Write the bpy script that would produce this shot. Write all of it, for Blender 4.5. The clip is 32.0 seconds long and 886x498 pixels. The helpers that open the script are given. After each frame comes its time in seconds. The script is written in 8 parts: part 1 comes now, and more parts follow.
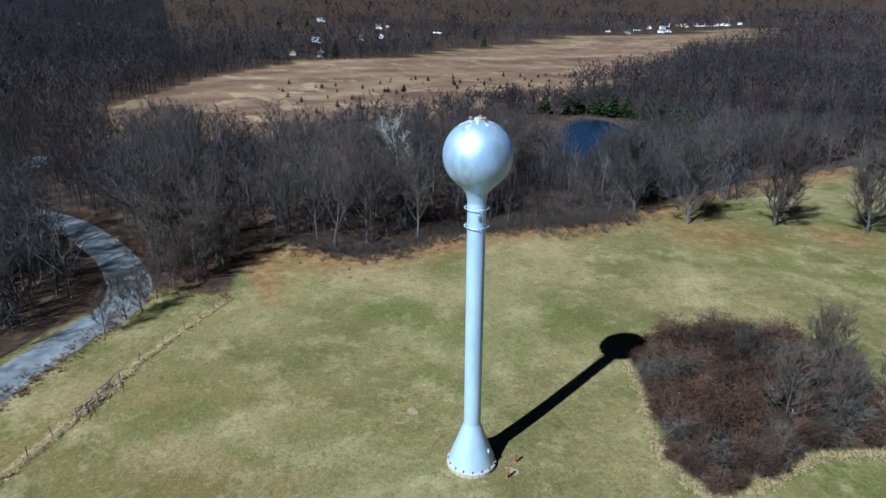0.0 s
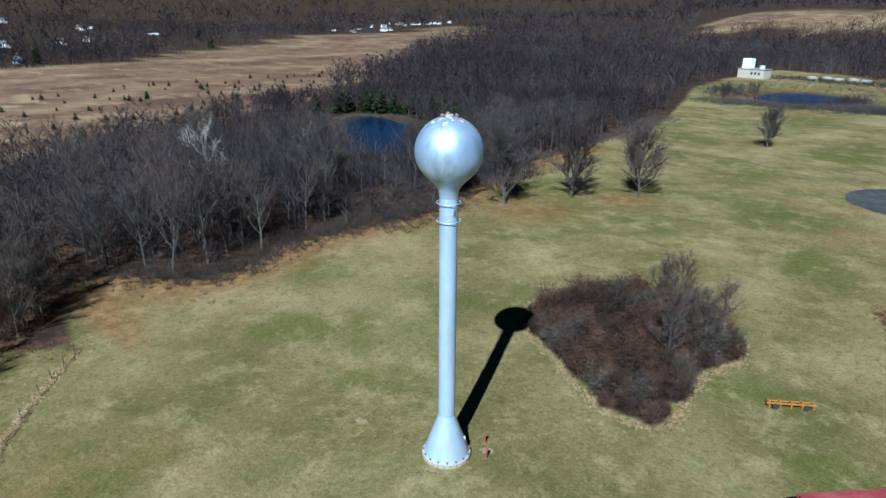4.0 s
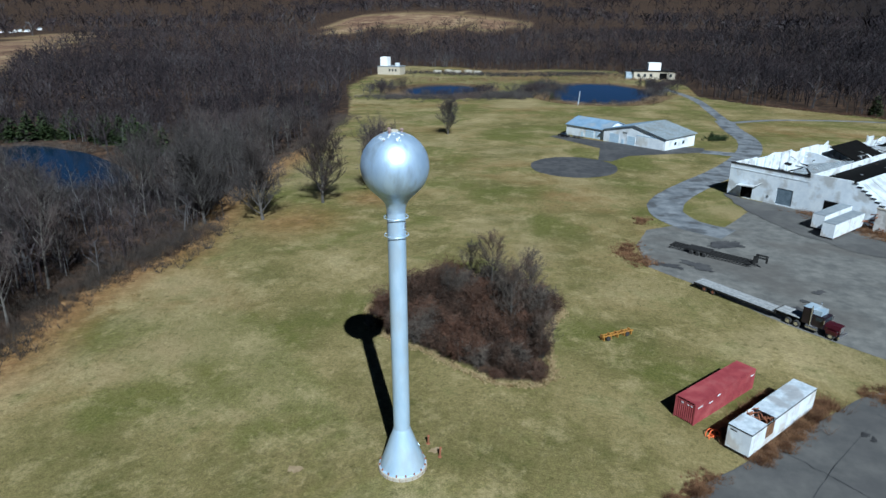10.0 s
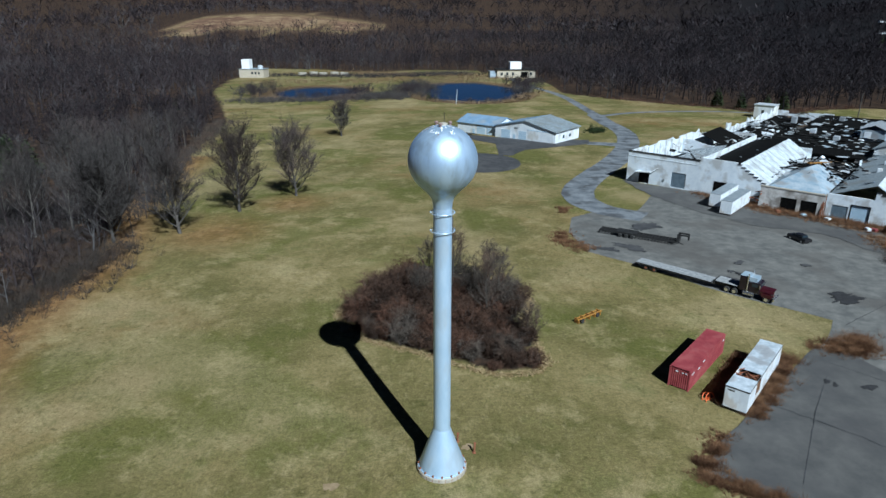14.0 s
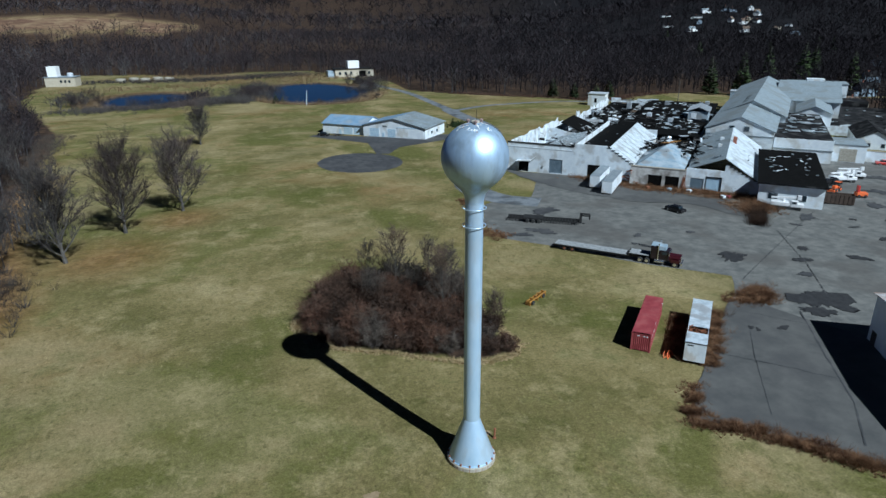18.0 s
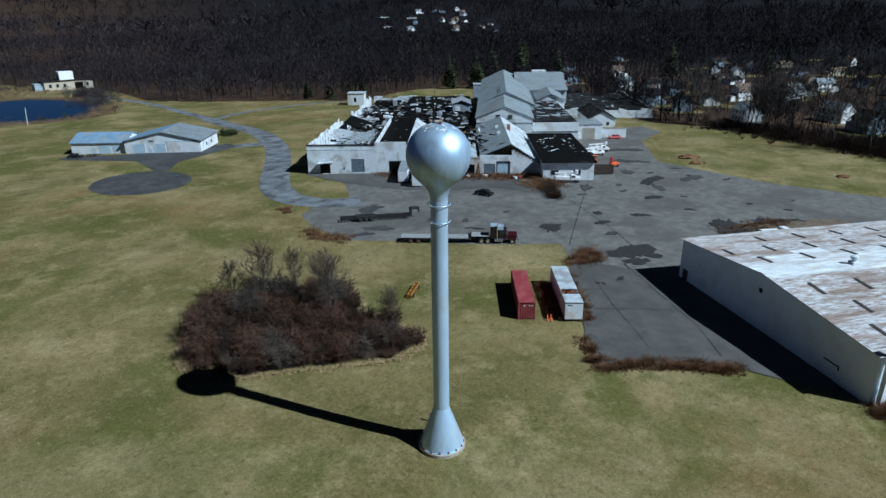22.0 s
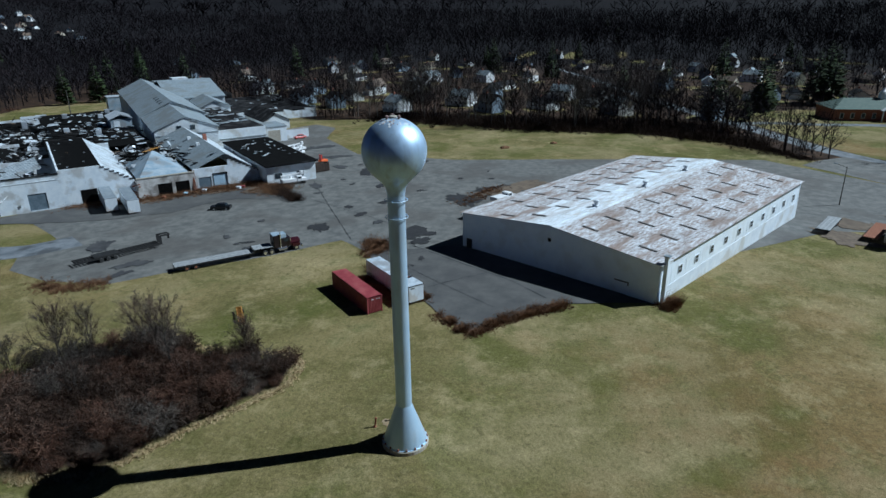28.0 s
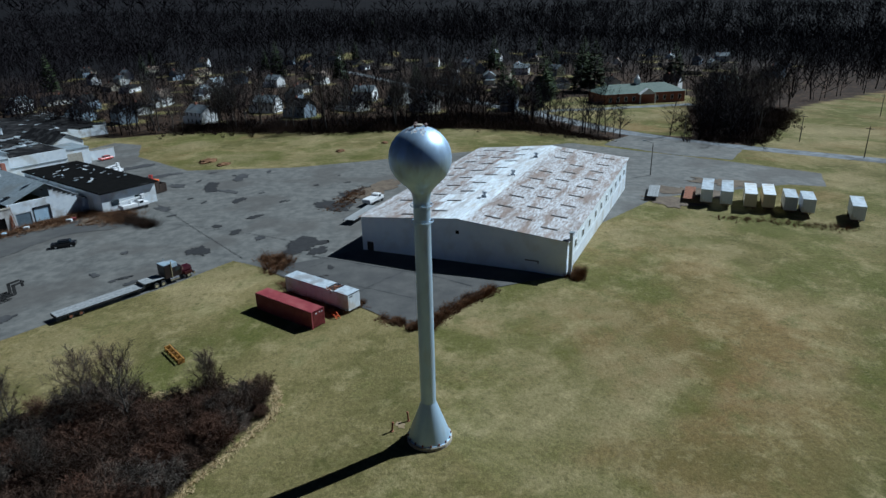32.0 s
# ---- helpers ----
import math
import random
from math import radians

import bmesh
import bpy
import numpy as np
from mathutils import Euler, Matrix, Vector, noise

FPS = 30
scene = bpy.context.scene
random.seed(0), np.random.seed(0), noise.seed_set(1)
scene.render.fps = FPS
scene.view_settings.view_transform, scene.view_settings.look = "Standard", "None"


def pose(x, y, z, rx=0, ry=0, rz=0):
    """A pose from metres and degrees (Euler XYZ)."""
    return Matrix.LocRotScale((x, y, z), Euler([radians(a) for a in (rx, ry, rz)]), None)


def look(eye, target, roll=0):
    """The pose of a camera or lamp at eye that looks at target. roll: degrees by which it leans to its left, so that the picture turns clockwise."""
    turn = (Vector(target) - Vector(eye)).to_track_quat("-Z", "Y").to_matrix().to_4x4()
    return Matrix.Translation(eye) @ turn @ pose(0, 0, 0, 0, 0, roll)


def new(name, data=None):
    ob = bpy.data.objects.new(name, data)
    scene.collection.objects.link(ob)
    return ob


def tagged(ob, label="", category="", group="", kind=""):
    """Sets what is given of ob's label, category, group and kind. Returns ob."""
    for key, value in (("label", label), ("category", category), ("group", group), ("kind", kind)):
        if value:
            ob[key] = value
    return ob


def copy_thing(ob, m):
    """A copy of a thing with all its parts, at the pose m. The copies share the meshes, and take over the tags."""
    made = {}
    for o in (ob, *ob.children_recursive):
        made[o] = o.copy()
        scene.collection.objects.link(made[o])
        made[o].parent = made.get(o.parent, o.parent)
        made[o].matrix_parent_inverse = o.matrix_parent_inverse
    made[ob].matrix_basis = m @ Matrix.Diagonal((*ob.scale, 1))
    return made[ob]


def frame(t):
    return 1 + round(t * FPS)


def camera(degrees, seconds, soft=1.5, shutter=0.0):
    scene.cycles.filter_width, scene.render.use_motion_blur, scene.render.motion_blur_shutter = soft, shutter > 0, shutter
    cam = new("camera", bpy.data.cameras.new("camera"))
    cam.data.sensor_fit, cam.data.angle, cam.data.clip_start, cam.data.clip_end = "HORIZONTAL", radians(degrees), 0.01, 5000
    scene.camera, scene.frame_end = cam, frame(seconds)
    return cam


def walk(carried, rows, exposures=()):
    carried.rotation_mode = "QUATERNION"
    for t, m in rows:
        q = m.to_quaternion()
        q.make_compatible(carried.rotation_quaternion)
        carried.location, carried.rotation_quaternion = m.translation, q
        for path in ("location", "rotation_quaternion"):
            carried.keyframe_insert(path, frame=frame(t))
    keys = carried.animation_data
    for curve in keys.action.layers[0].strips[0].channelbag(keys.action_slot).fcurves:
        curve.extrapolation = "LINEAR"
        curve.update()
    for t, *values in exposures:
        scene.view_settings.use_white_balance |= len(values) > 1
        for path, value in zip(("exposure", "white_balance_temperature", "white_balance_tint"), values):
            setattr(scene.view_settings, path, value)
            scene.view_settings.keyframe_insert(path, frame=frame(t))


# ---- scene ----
cam = camera(69.2, 32.0)
PATH = [
    (0, (44.879, -21.846, 41.055), (43.156, -21.121, 40.345), 0.1),
    (0.5, (44.238, -23.82, 41.125), (42.554, -23.01, 40.414), 0.0),
    (1, (43.326, -25.841, 41.098), (41.689, -24.938, 40.388), 0.0),
    (1.5, (42.21, -27.889, 41.058), (40.628, -26.893, 40.348), 0.1),
    (2, (40.929, -29.919, 41.004), (39.406, -28.834, 40.294), 0.2),
    (2.5, (39.534, -31.889, 40.957), (38.074, -30.721, 40.248), 0.3),
    (3, (38.105, -33.723, 40.952), (36.704, -32.484, 40.244), 0.3),
    (3.5, (36.523, -35.533, 40.959), (35.175, -34.237, 40.25), 0.3),
    (5.5, (30.429, -42.024, 41.281), (29.373, -40.478, 40.577), 0.6),
    (6, (28.962, -43.39, 41.501), (28.011, -41.778, 40.798), 0.7),
    (6.5, (27.652, -44.645, 41.81), (26.808, -42.974, 41.106), 0.6),
    (7, (25.928, -45.549, 41.938), (25.176, -43.835, 41.234), 0.5),
    (7.5, (24.064, -46.329, 41.979), (23.37, -44.591, 41.275), 0.4),
    (8, (22.165, -47.021, 41.987), (21.523, -45.262, 41.284), 0.2),
    (8.5, (20.216, -47.598, 41.964), (19.645, -45.815, 41.261), 0.2),
    (9, (18.227, -48.074, 41.886), (17.737, -46.266, 41.184), 0.2),
    (9.5, (16.257, -48.567, 41.869), (15.828, -46.744, 41.168), 0.2),
    (10, (14.327, -48.962, 41.856), (13.939, -47.128, 41.157), 0.0),
    (10.5, (12.4, -49.285, 41.853), (12.051, -47.444, 41.155), -0.1),
    (11, (10.446, -49.573, 41.859), (10.149, -47.722, 41.163), -0.3),
    (11.5, (8.488, -49.818, 41.824), (8.259, -47.957, 41.129), -0.3),
    (12, (6.549, -50.02, 41.745), (6.387, -48.152, 41.05), -0.2),
    (12.5, (4.656, -50.177, 41.648), (4.541, -48.304, 40.954), -0.1),
    (13, (2.787, -50.252, 41.48), (2.713, -48.378, 40.786), -0.0),
    (13.5, (0.923, -50.23, 41.243), (0.899, -48.354, 40.549), 0.1),
    (14, (-0.814, -50.04, 41.034), (-0.782, -48.164, 40.341), 0.2),
    (14.5, (-2.524, -49.805, 40.824), (-2.443, -47.931, 40.13), 0.2),
    (16.5, (-10.262, -49.175, 40.681), (-9.993, -47.318, 39.987), -0.0),
    (17, (-12.419, -49.057, 40.823), (-12.086, -47.211, 40.128), -0.1),
    (17.5, (-14.75, -49.022, 41.12), (-14.321, -47.197, 40.424), -0.2),
    (18, (-17.015, -48.708, 41.216), (-16.488, -46.909, 40.519), -0.3),
    (18.5, (-19.312, -48.249, 41.307), (-18.698, -46.478, 40.61), -0.4),
    (19, (-21.493, -47.564, 41.31), (-20.795, -45.824, 40.615), -0.4),
    (19.5, (-23.576, -46.716, 41.219), (-22.793, -45.011, 40.524), -0.5),
    (20, (-25.794, -45.803, 41.243), (-24.928, -44.141, 40.547), -0.5),
    (20.5, (-27.956, -44.873, 41.273), (-27.012, -43.253, 40.577), -0.6),
    (21, (-30.093, -43.853, 41.357), (-29.071, -42.282, 40.66), -0.6),
    (21.5, (-32.258, -42.685, 41.461), (-31.149, -41.174, 40.764), -0.6),
    (22, (-34.422, -41.479, 41.644), (-33.217, -40.044, 40.945), -0.6),
    (22.5, (-36.454, -40.054, 41.713), (-35.163, -38.696, 41.014), -0.5),
    (23, (-38.459, -38.556, 41.831), (-37.094, -37.272, 41.133), -0.6),
    (23.5, (-40.177, -36.86, 41.766), (-38.744, -35.653, 41.067), -0.7),
    (24, (-41.811, -35.002, 41.716), (-40.309, -33.881, 41.017), -0.6),
    (24.5, (-43.276, -33.065, 41.593), (-41.71, -32.037, 40.894), -0.6),
    (25, (-44.675, -31.173, 41.547), (-43.053, -30.237, 40.846), -0.5),
    (25.5, (-45.983, -29.263, 41.563), (-44.316, -28.41, 40.861), -0.6),
    (26, (-47.102, -27.344, 41.639), (-45.398, -26.567, 40.936), -0.5),
    (26.5, (-48.166, -25.288, 41.598), (-46.43, -24.586, 40.894), -0.5),
    (28.5, (-51.45, -16.183, 41.158), (-49.63, -15.735, 40.458), -0.8),
    (29, (-52.421, -13.7, 41.325), (-50.586, -13.327, 40.624), -0.9),
    (29.5, (-53.315, -11.227, 41.58), (-51.466, -10.932, 40.877), -1.0),
    (30, (-54.118, -8.68, 41.829), (-52.259, -8.46, 41.125), -1.1),
    (30.5, (-54.777, -6.05, 42.06), (-52.91, -5.917, 41.355), -1.2),
    (31, (-55.243, -3.332, 42.253), (-53.373, -3.294, 41.545), -1.2),
    (31.5, (-55.409, -0.504, 42.361), (-53.539, -0.563, 41.653), -1.2),
    (32, (-55.459, 2.392, 42.466), (-53.594, 2.25, 41.757), -1.3),
]
EXPOSURES = [(0, 0.80, 5100, 1), (6, 0.60, 5250, 1), (13, 0.40, 5450, 1), (20, 0.13, 5300, 0), (26, 0.05, 5200, 0), (32, 0.05, 5300, 0)]
walk(cam, [(t, look(eye, target, roll)) for t, eye, target, roll in PATH], EXPOSURES)

# ---- world, sun, exposure ----
SUN_TO = Vector((13.4, -28.0, 30.0)).normalized()
world = bpy.data.worlds.new("sky")
scene.world = world
world.use_nodes = True
wn = world.node_tree.nodes
sky = wn.new("ShaderNodeTexSky")
sky.sky_type = "NISHITA"
sky.sun_disc = False
sky.sun_elevation = math.asin(SUN_TO.z)
sky.air_density, sky.dust_density, sky.ozone_density, sky.altitude = 0.14, 0.0, 2.5, 3000
sky.sun_rotation = math.atan2(SUN_TO.x, SUN_TO.y)
wn["Background"].inputs["Strength"].default_value = 0.05
world.node_tree.links.new(sky.outputs["Color"], wn["Background"].inputs["Color"])
sun = new("sun", bpy.data.lights.new("sun", "SUN"))
sun.data.energy = 5.0
sun.data.angle = radians(0.5)
sun.data.color = (1.0, 0.96, 0.91)
sun.matrix_world = look((0, 0, 200), Vector((0, 0, 200)) - SUN_TO)


# ---- materials ----
def material(name, a, b, scale=1.0, rough=0.8, metal=0.0, bump=0.0, fine=0.0, c=None, c_amount=0.35, c_scale=0.1, coords="Object", random_tint=0.0, stretch=(1, 1, 1), spec=0.5, turn=None):
    """Two tones mixed by noise, a third in large stains, fine relief."""
    m = bpy.data.materials.new(name)
    m.use_nodes = True
    n, l = m.node_tree.nodes, m.node_tree.links
    s = n["Principled BSDF"]
    s.inputs["Roughness"].default_value = rough
    s.inputs["Metallic"].default_value = metal
    s.inputs["Specular IOR Level"].default_value = spec
    tc = n.new("ShaderNodeTexCoord")
    mp = n.new("ShaderNodeMapping")
    mp.inputs["Scale"].default_value = stretch
    if turn is not None:
        mp.vector_type = "TEXTURE"
        mp.inputs["Rotation"].default_value = (0, 0, radians(turn))
    if coords == "World":
        geo = n.new("ShaderNodeNewGeometry")
        l.new(geo.outputs["Position"], mp.inputs["Vector"])
    else:
        l.new(tc.outputs[coords], mp.inputs["Vector"])
    t = n.new("ShaderNodeTexNoise")
    t.inputs["Scale"].default_value = scale
    t.inputs["Detail"].default_value = 6
    t.inputs["Roughness"].default_value = 0.65
    l.new(mp.outputs["Vector"], t.inputs["Vector"])
    r = n.new("ShaderNodeValToRGB")
    r.color_ramp.elements[0].position, r.color_ramp.elements[1].position = 0.35, 0.65
    r.color_ramp.elements[0].color, r.color_ramp.elements[1].color = (*a, 1), (*b, 1)
    l.new(t.outputs["Fac"], r.inputs["Fac"])
    out = r.outputs["Color"]
    if c is not None:
        t2 = n.new("ShaderNodeTexNoise")
        t2.inputs["Scale"].default_value = c_scale
        t2.inputs["Detail"].default_value = 5
        l.new(mp.outputs["Vector"], t2.inputs["Vector"])
        r2 = n.new("ShaderNodeValToRGB")
        r2.color_ramp.elements[0].position, r2.color_ramp.elements[1].position = 0.5, 0.62
        r2.color_ramp.elements[1].color = (c_amount,) * 3 + (1,)
        l.new(t2.outputs["Fac"], r2.inputs["Fac"])
        x = n.new("ShaderNodeMixRGB")
        x.inputs["Color2"].default_value = (*c, 1)
        l.new(r2.outputs["Color"], x.inputs["Fac"])
        l.new(out, x.inputs["Color1"])
        out = x.outputs["Color"]
    if random_tint:
        info = n.new("ShaderNodeObjectInfo")
        hs = n.new("ShaderNodeHueSaturation")
        mr = n.new("ShaderNodeMapRange")
        mr.inputs["To Min"].default_value, mr.inputs["To Max"].default_value = 1 - random_tint, 1 + random_tint
        l.new(info.outputs["Random"], mr.inputs["Value"])
        l.new(mr.outputs["Result"], hs.inputs["Value"])
        l.new(out, hs.inputs["Color"])
        out = hs.outputs["Color"]
    l.new(out, s.inputs["Base Color"])
    if bump:
        b1 = n.new("ShaderNodeBump")
        b1.inputs["Strength"].default_value = bump
        b1.inputs["Distance"].default_value = 0.05
        if fine:
            t3 = n.new("ShaderNodeTexNoise")
            t3.inputs["Scale"].default_value = fine
            l.new(mp.outputs["Vector"], t3.inputs["Vector"])
            l.new(t3.outputs["Fac"], b1.inputs["Height"])
        else:
            l.new(t.outputs["Fac"], b1.inputs["Height"])
        l.new(b1.outputs["Normal"], s.inputs["Normal"])
    return m


M = {}
M["silver"] = material("silver_paint", (0.42, 0.58, 0.77), (0.52, 0.67, 0.85), 0.9, 0.42, 0.38, 0.04, 0, c=(0.42, 0.48, 0.54), c_amount=0.4, c_scale=0.6, stretch=(1, 1, 0.35))
M["silver_tank"] = material("glossy_silver_paint", (0.42, 0.58, 0.80), (0.54, 0.70, 0.90), 0.7, 0.45, 0.62, 0.04, 0, c=(0.30, 0.38, 0.48), c_amount=0.55, c_scale=0.8, stretch=(1, 1, 0.35))
M["concrete"] = material("concrete", (0.30, 0.28, 0.24), (0.44, 0.41, 0.35), 2.0, 0.9, 0, 0.3)
M["rust"] = material("rusty_iron", (0.16, 0.06, 0.03), (0.26, 0.10, 0.05), 6.0, 0.85, 0, 0.3)
M["asphalt"] = material("worn_asphalt", (0.083, 0.085, 0.084), (0.156, 0.155, 0.147), 0.45, 0.9, 0, 0.25, 8, c=(0.075, 0.070, 0.066), c_amount=0.65, c_scale=0.07, coords="World")
M["apron"] = material("old_dark_asphalt", (0.056, 0.057, 0.058), (0.092, 0.091, 0.089), 0.3, 0.9, 0, 0.25, 8, c=(0.05, 0.05, 0.053), c_amount=0.6, c_scale=0.12, coords="World")
M["asphalt_dark"] = material("dark_asphalt", (0.028, 0.029, 0.033), (0.05, 0.051, 0.056), 0.6, 0.9, 0, 0.25, 8, c=(0.10, 0.10, 0.10), c_amount=0.3, c_scale=0.15, coords="World")
M["road"] = material("patched_road", (0.085, 0.098, 0.115), (0.19, 0.207, 0.228), 0.35, 0.85, 0, 0.2, 8, c=(0.045, 0.047, 0.052), c_amount=0.8, c_scale=0.22, coords="World")
M["white_wall"] = material("white_painted_wall", (0.62, 0.68, 0.75), (0.75, 0.80, 0.85), 0.5, 0.8, 0, 0.1, 0, c=(0.45, 0.43, 0.38), c_amount=0.6, c_scale=0.22, coords="World")
M["shed_wall"] = material("chalky_white_metal_cladding", (0.76, 0.84, 0.93), (0.83, 0.90, 0.96), 0.4, 0.6, 0, 0.05, 0, c=(0.62, 0.64, 0.64), c_amount=0.35, c_scale=0.3, coords="World")
M["shed_roof"] = material("rusting_white_roof_sheet", (0.19, 0.135, 0.105), (0.64, 0.68, 0.74), 2.0, 0.6, 0.0, 0.1, 0, c=(0.20, 0.135, 0.10), c_amount=0.75, c_scale=0.30, random_tint=0.09, coords="World", turn=-28.3, stretch=(2.6, 0.6, 1))
M["shed_roof_pale"] = material("bleached_roof_sheet", (0.46, 0.47, 0.48), (0.76, 0.84, 0.93), 1.1, 0.6, 0.0, 0.1, 0, c=(0.30, 0.24, 0.20), c_amount=0.4, c_scale=0.30, random_tint=0.07, coords="World", turn=-28.3, stretch=(2.6, 0.6, 1))
M["skylight"] = material("dirty_skylight", (0.03, 0.03, 0.03), (0.075, 0.07, 0.065), 1.0, 0.5)
M["red"] = material("faded_red_paint", (0.20, 0.030, 0.040), (0.28, 0.055, 0.062), 0.7, 0.6, 0, 0.05, 0, c=(0.33, 0.10, 0.10), c_amount=0.4, c_scale=0.6)
M["trailer_white"] = material("weathered_white_panel", (0.60, 0.66, 0.73), (0.74, 0.79, 0.84), 0.8, 0.5, 0, 0.05, 0, c=(0.40, 0.33, 0.25), c_amount=0.5, c_scale=0.5)
M["trailer_roof"] = material("peeling_trailer_roof", (0.33, 0.39, 0.45), (0.56, 0.62, 0.69), 1.2, 0.5, 0, 0.1, 0, c=(0.25, 0.25, 0.26), c_amount=0.7, c_scale=0.45)
# Black for soot and tar, and for painted shade inside openings.
M["dark"] = material("soot_and_shade_black", (0.002, 0.002, 0.002), (0.007, 0.007, 0.007), 1.0, 0.9, spec=0.08)
M["black_steel"] = material("black_steel", (0.012, 0.012, 0.013), (0.03, 0.03, 0.03), 3.0, 0.6, 0.1)
M["rubber"] = material("tyre_rubber", (0.02, 0.02, 0.02), (0.035, 0.035, 0.035), 8.0, 0.9)
M["yellow"] = material("yellow_paint", (0.28, 0.13, 0.025), (0.40, 0.21, 0.04), 3.0, 0.6, c=(0.25, 0.12, 0.05), c_amount=0.6, c_scale=2)
M["orange"] = material("orange_paint", (0.62, 0.10, 0.02), (0.72, 0.16, 0.04), 3.0, 0.6)
M["blue_roof"] = material("blue_grey_metal_roof", (0.18, 0.29, 0.43), (0.27, 0.39, 0.54), 0.4, 0.5, 0.2, 0.05, 0, c=(0.35, 0.33, 0.30), c_amount=0.4, c_scale=0.2)
M["grey_roof"] = material("weathered_grey_shingle", (0.15, 0.185, 0.215), (0.26, 0.305, 0.34), 1.5, 0.9, 0, 0.3, 0, c=(0.16, 0.17, 0.17), c_amount=0.6, c_scale=0.15)
M["dark_roof"] = material("dark_tar_roof", (0.005, 0.005, 0.006), (0.02, 0.02, 0.022), 0.8, 0.9, 0, 0.2, 0, c=(0.08, 0.08, 0.08), c_amount=0.5, c_scale=0.3, spec=0.08)
M["debris"] = material("burnt_debris", (0.012, 0.012, 0.012), (0.15, 0.15, 0.155), 0.8, 0.9, 0, 0.2, 0, c=(0.14, 0.09, 0.05), c_amount=0.6, c_scale=0.3, coords="World", spec=0.08)
M["tin"] = material("bent_roof_sheet", (0.35, 0.40, 0.46), (0.55, 0.58, 0.62), 1.0, 0.5, 0.3, 0.1, random_tint=0.4)
M["bark"] = material("bare_bark", (0.040, 0.036, 0.033), (0.112, 0.104, 0.095), 1.5, 0.95, 0, 0.3, random_tint=0.35)
M["bark_pale"] = material("pale_sycamore_bark", (0.22, 0.21, 0.195), (0.36, 0.35, 0.32), 1.5, 0.9, random_tint=0.15)
M["twig"] = material("bare_twigs", (0.032, 0.029, 0.029), (0.080, 0.073, 0.071), 0.2, 0.95, coords="World", c=(0.095, 0.068, 0.062), c_amount=0.5, c_scale=0.03, random_tint=0.35, spec=0.1)
M["twig_red"] = material("reddish_brush_twigs", (0.038, 0.020, 0.014), (0.110, 0.062, 0.043), 0.7, 0.95, coords="World", c=(0.095, 0.065, 0.05), c_amount=0.5, c_scale=0.16, random_tint=0.3, spec=0.08)


def wood_material():
    """Bare woods: each tree has its own tone, from dark brown-purple to pale grey."""
    m = material("distant_bare_wood", (0.7, 0.7, 0.7), (1.0, 1.0, 1.0), 0.3, 0.95, coords="World", spec=0.05)
    n, l = m.node_tree.nodes, m.node_tree.links
    s = n["Principled BSDF"]
    was = s.inputs["Base Color"].links[0].from_socket
    a = n.new("ShaderNodeAttribute")
    a.attribute_name = "tint"
    r = n.new("ShaderNodeValToRGB")
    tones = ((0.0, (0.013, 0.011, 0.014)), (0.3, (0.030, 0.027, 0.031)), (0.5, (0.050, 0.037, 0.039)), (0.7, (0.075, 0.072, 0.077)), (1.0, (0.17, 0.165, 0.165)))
    while len(r.color_ramp.elements) < len(tones):
        r.color_ramp.elements.new(0.5)
    for e, (p, c) in zip(r.color_ramp.elements, tones):
        e.position, e.color = p, (*c, 1)
    l.new(a.outputs["Fac"], r.inputs["Fac"])
    x = n.new("ShaderNodeMixRGB")
    x.blend_type = "MULTIPLY"
    x.inputs["Fac"].default_value = 1.0
    l.new(r.outputs["Color"], x.inputs["Color1"])
    l.new(was, x.inputs["Color2"])
    l.new(x.outputs["Color"], s.inputs["Base Color"])
    return m


M["wood_far"] = wood_material()
M["twig_grey"] = material("grey_brush_twigs", (0.030, 0.025, 0.022), (0.098, 0.083, 0.071), 0.7, 0.95, coords="World", c=(0.11, 0.07, 0.05), c_amount=0.5, c_scale=0.2, random_tint=0.35, spec=0.08)
M["twig_dark"] = material("dark_brush_twigs", (0.022, 0.015, 0.012), (0.070, 0.044, 0.032), 0.7, 0.95, coords="World", random_tint=0.35, spec=0.08)
# Brush colour lowered to stand in for black shadow under the eastern trees.
M["brush_shade"] = material("shade_toned_brush", (0.014, 0.010, 0.008), (0.045, 0.030, 0.024), 0.5, 0.95, coords="World", c=(0.07, 0.05, 0.04), c_amount=0.5, c_scale=0.12, spec=0.05)
M["evergreen"] = material("dark_evergreen_needles", (0.02, 0.035, 0.015), (0.05, 0.07, 0.025), 0.6, 0.9, coords="World", random_tint=0.25, spec=0.2)
M["dry_grass"] = material("long_dry_grass", (0.34, 0.25, 0.13), (0.48, 0.38, 0.22), 1.0, 0.95, coords="World", spec=0.1)
M["weeds"] = material("brown_dead_weeds", (0.070, 0.036, 0.021), (0.235, 0.135, 0.075), 0.8, 0.95, coords="World", spec=0.1)
M["reed"] = material("tawny_reeds", (0.17, 0.115, 0.065), (0.33, 0.24, 0.145), 0.3, 0.95, coords="World", spec=0.1)
M["brick"] = material("red_brick", (0.24, 0.09, 0.06), (0.32, 0.13, 0.09), 2.0, 0.9, 0, 0.2)
M["chrome"] = material("bright_chrome", (0.6, 0.6, 0.62), (0.7, 0.7, 0.72), 2.0, 0.15, 0.9)
M["maroon"] = material("maroon_truck_paint", (0.035, 0.005, 0.009), (0.05, 0.008, 0.013), 1.0, 0.3)
# Dark truck paint lowered further for the shaded cab and sleeper.
M["plum"] = material("shade_dark_plum_paint", (0.008, 0.005, 0.009), (0.016, 0.009, 0.015), 1.0, 0.35)
M["wood"] = material("grey_deck_planks", (0.20, 0.215, 0.23), (0.34, 0.355, 0.37), 2.0, 0.85, random_tint=0.15)


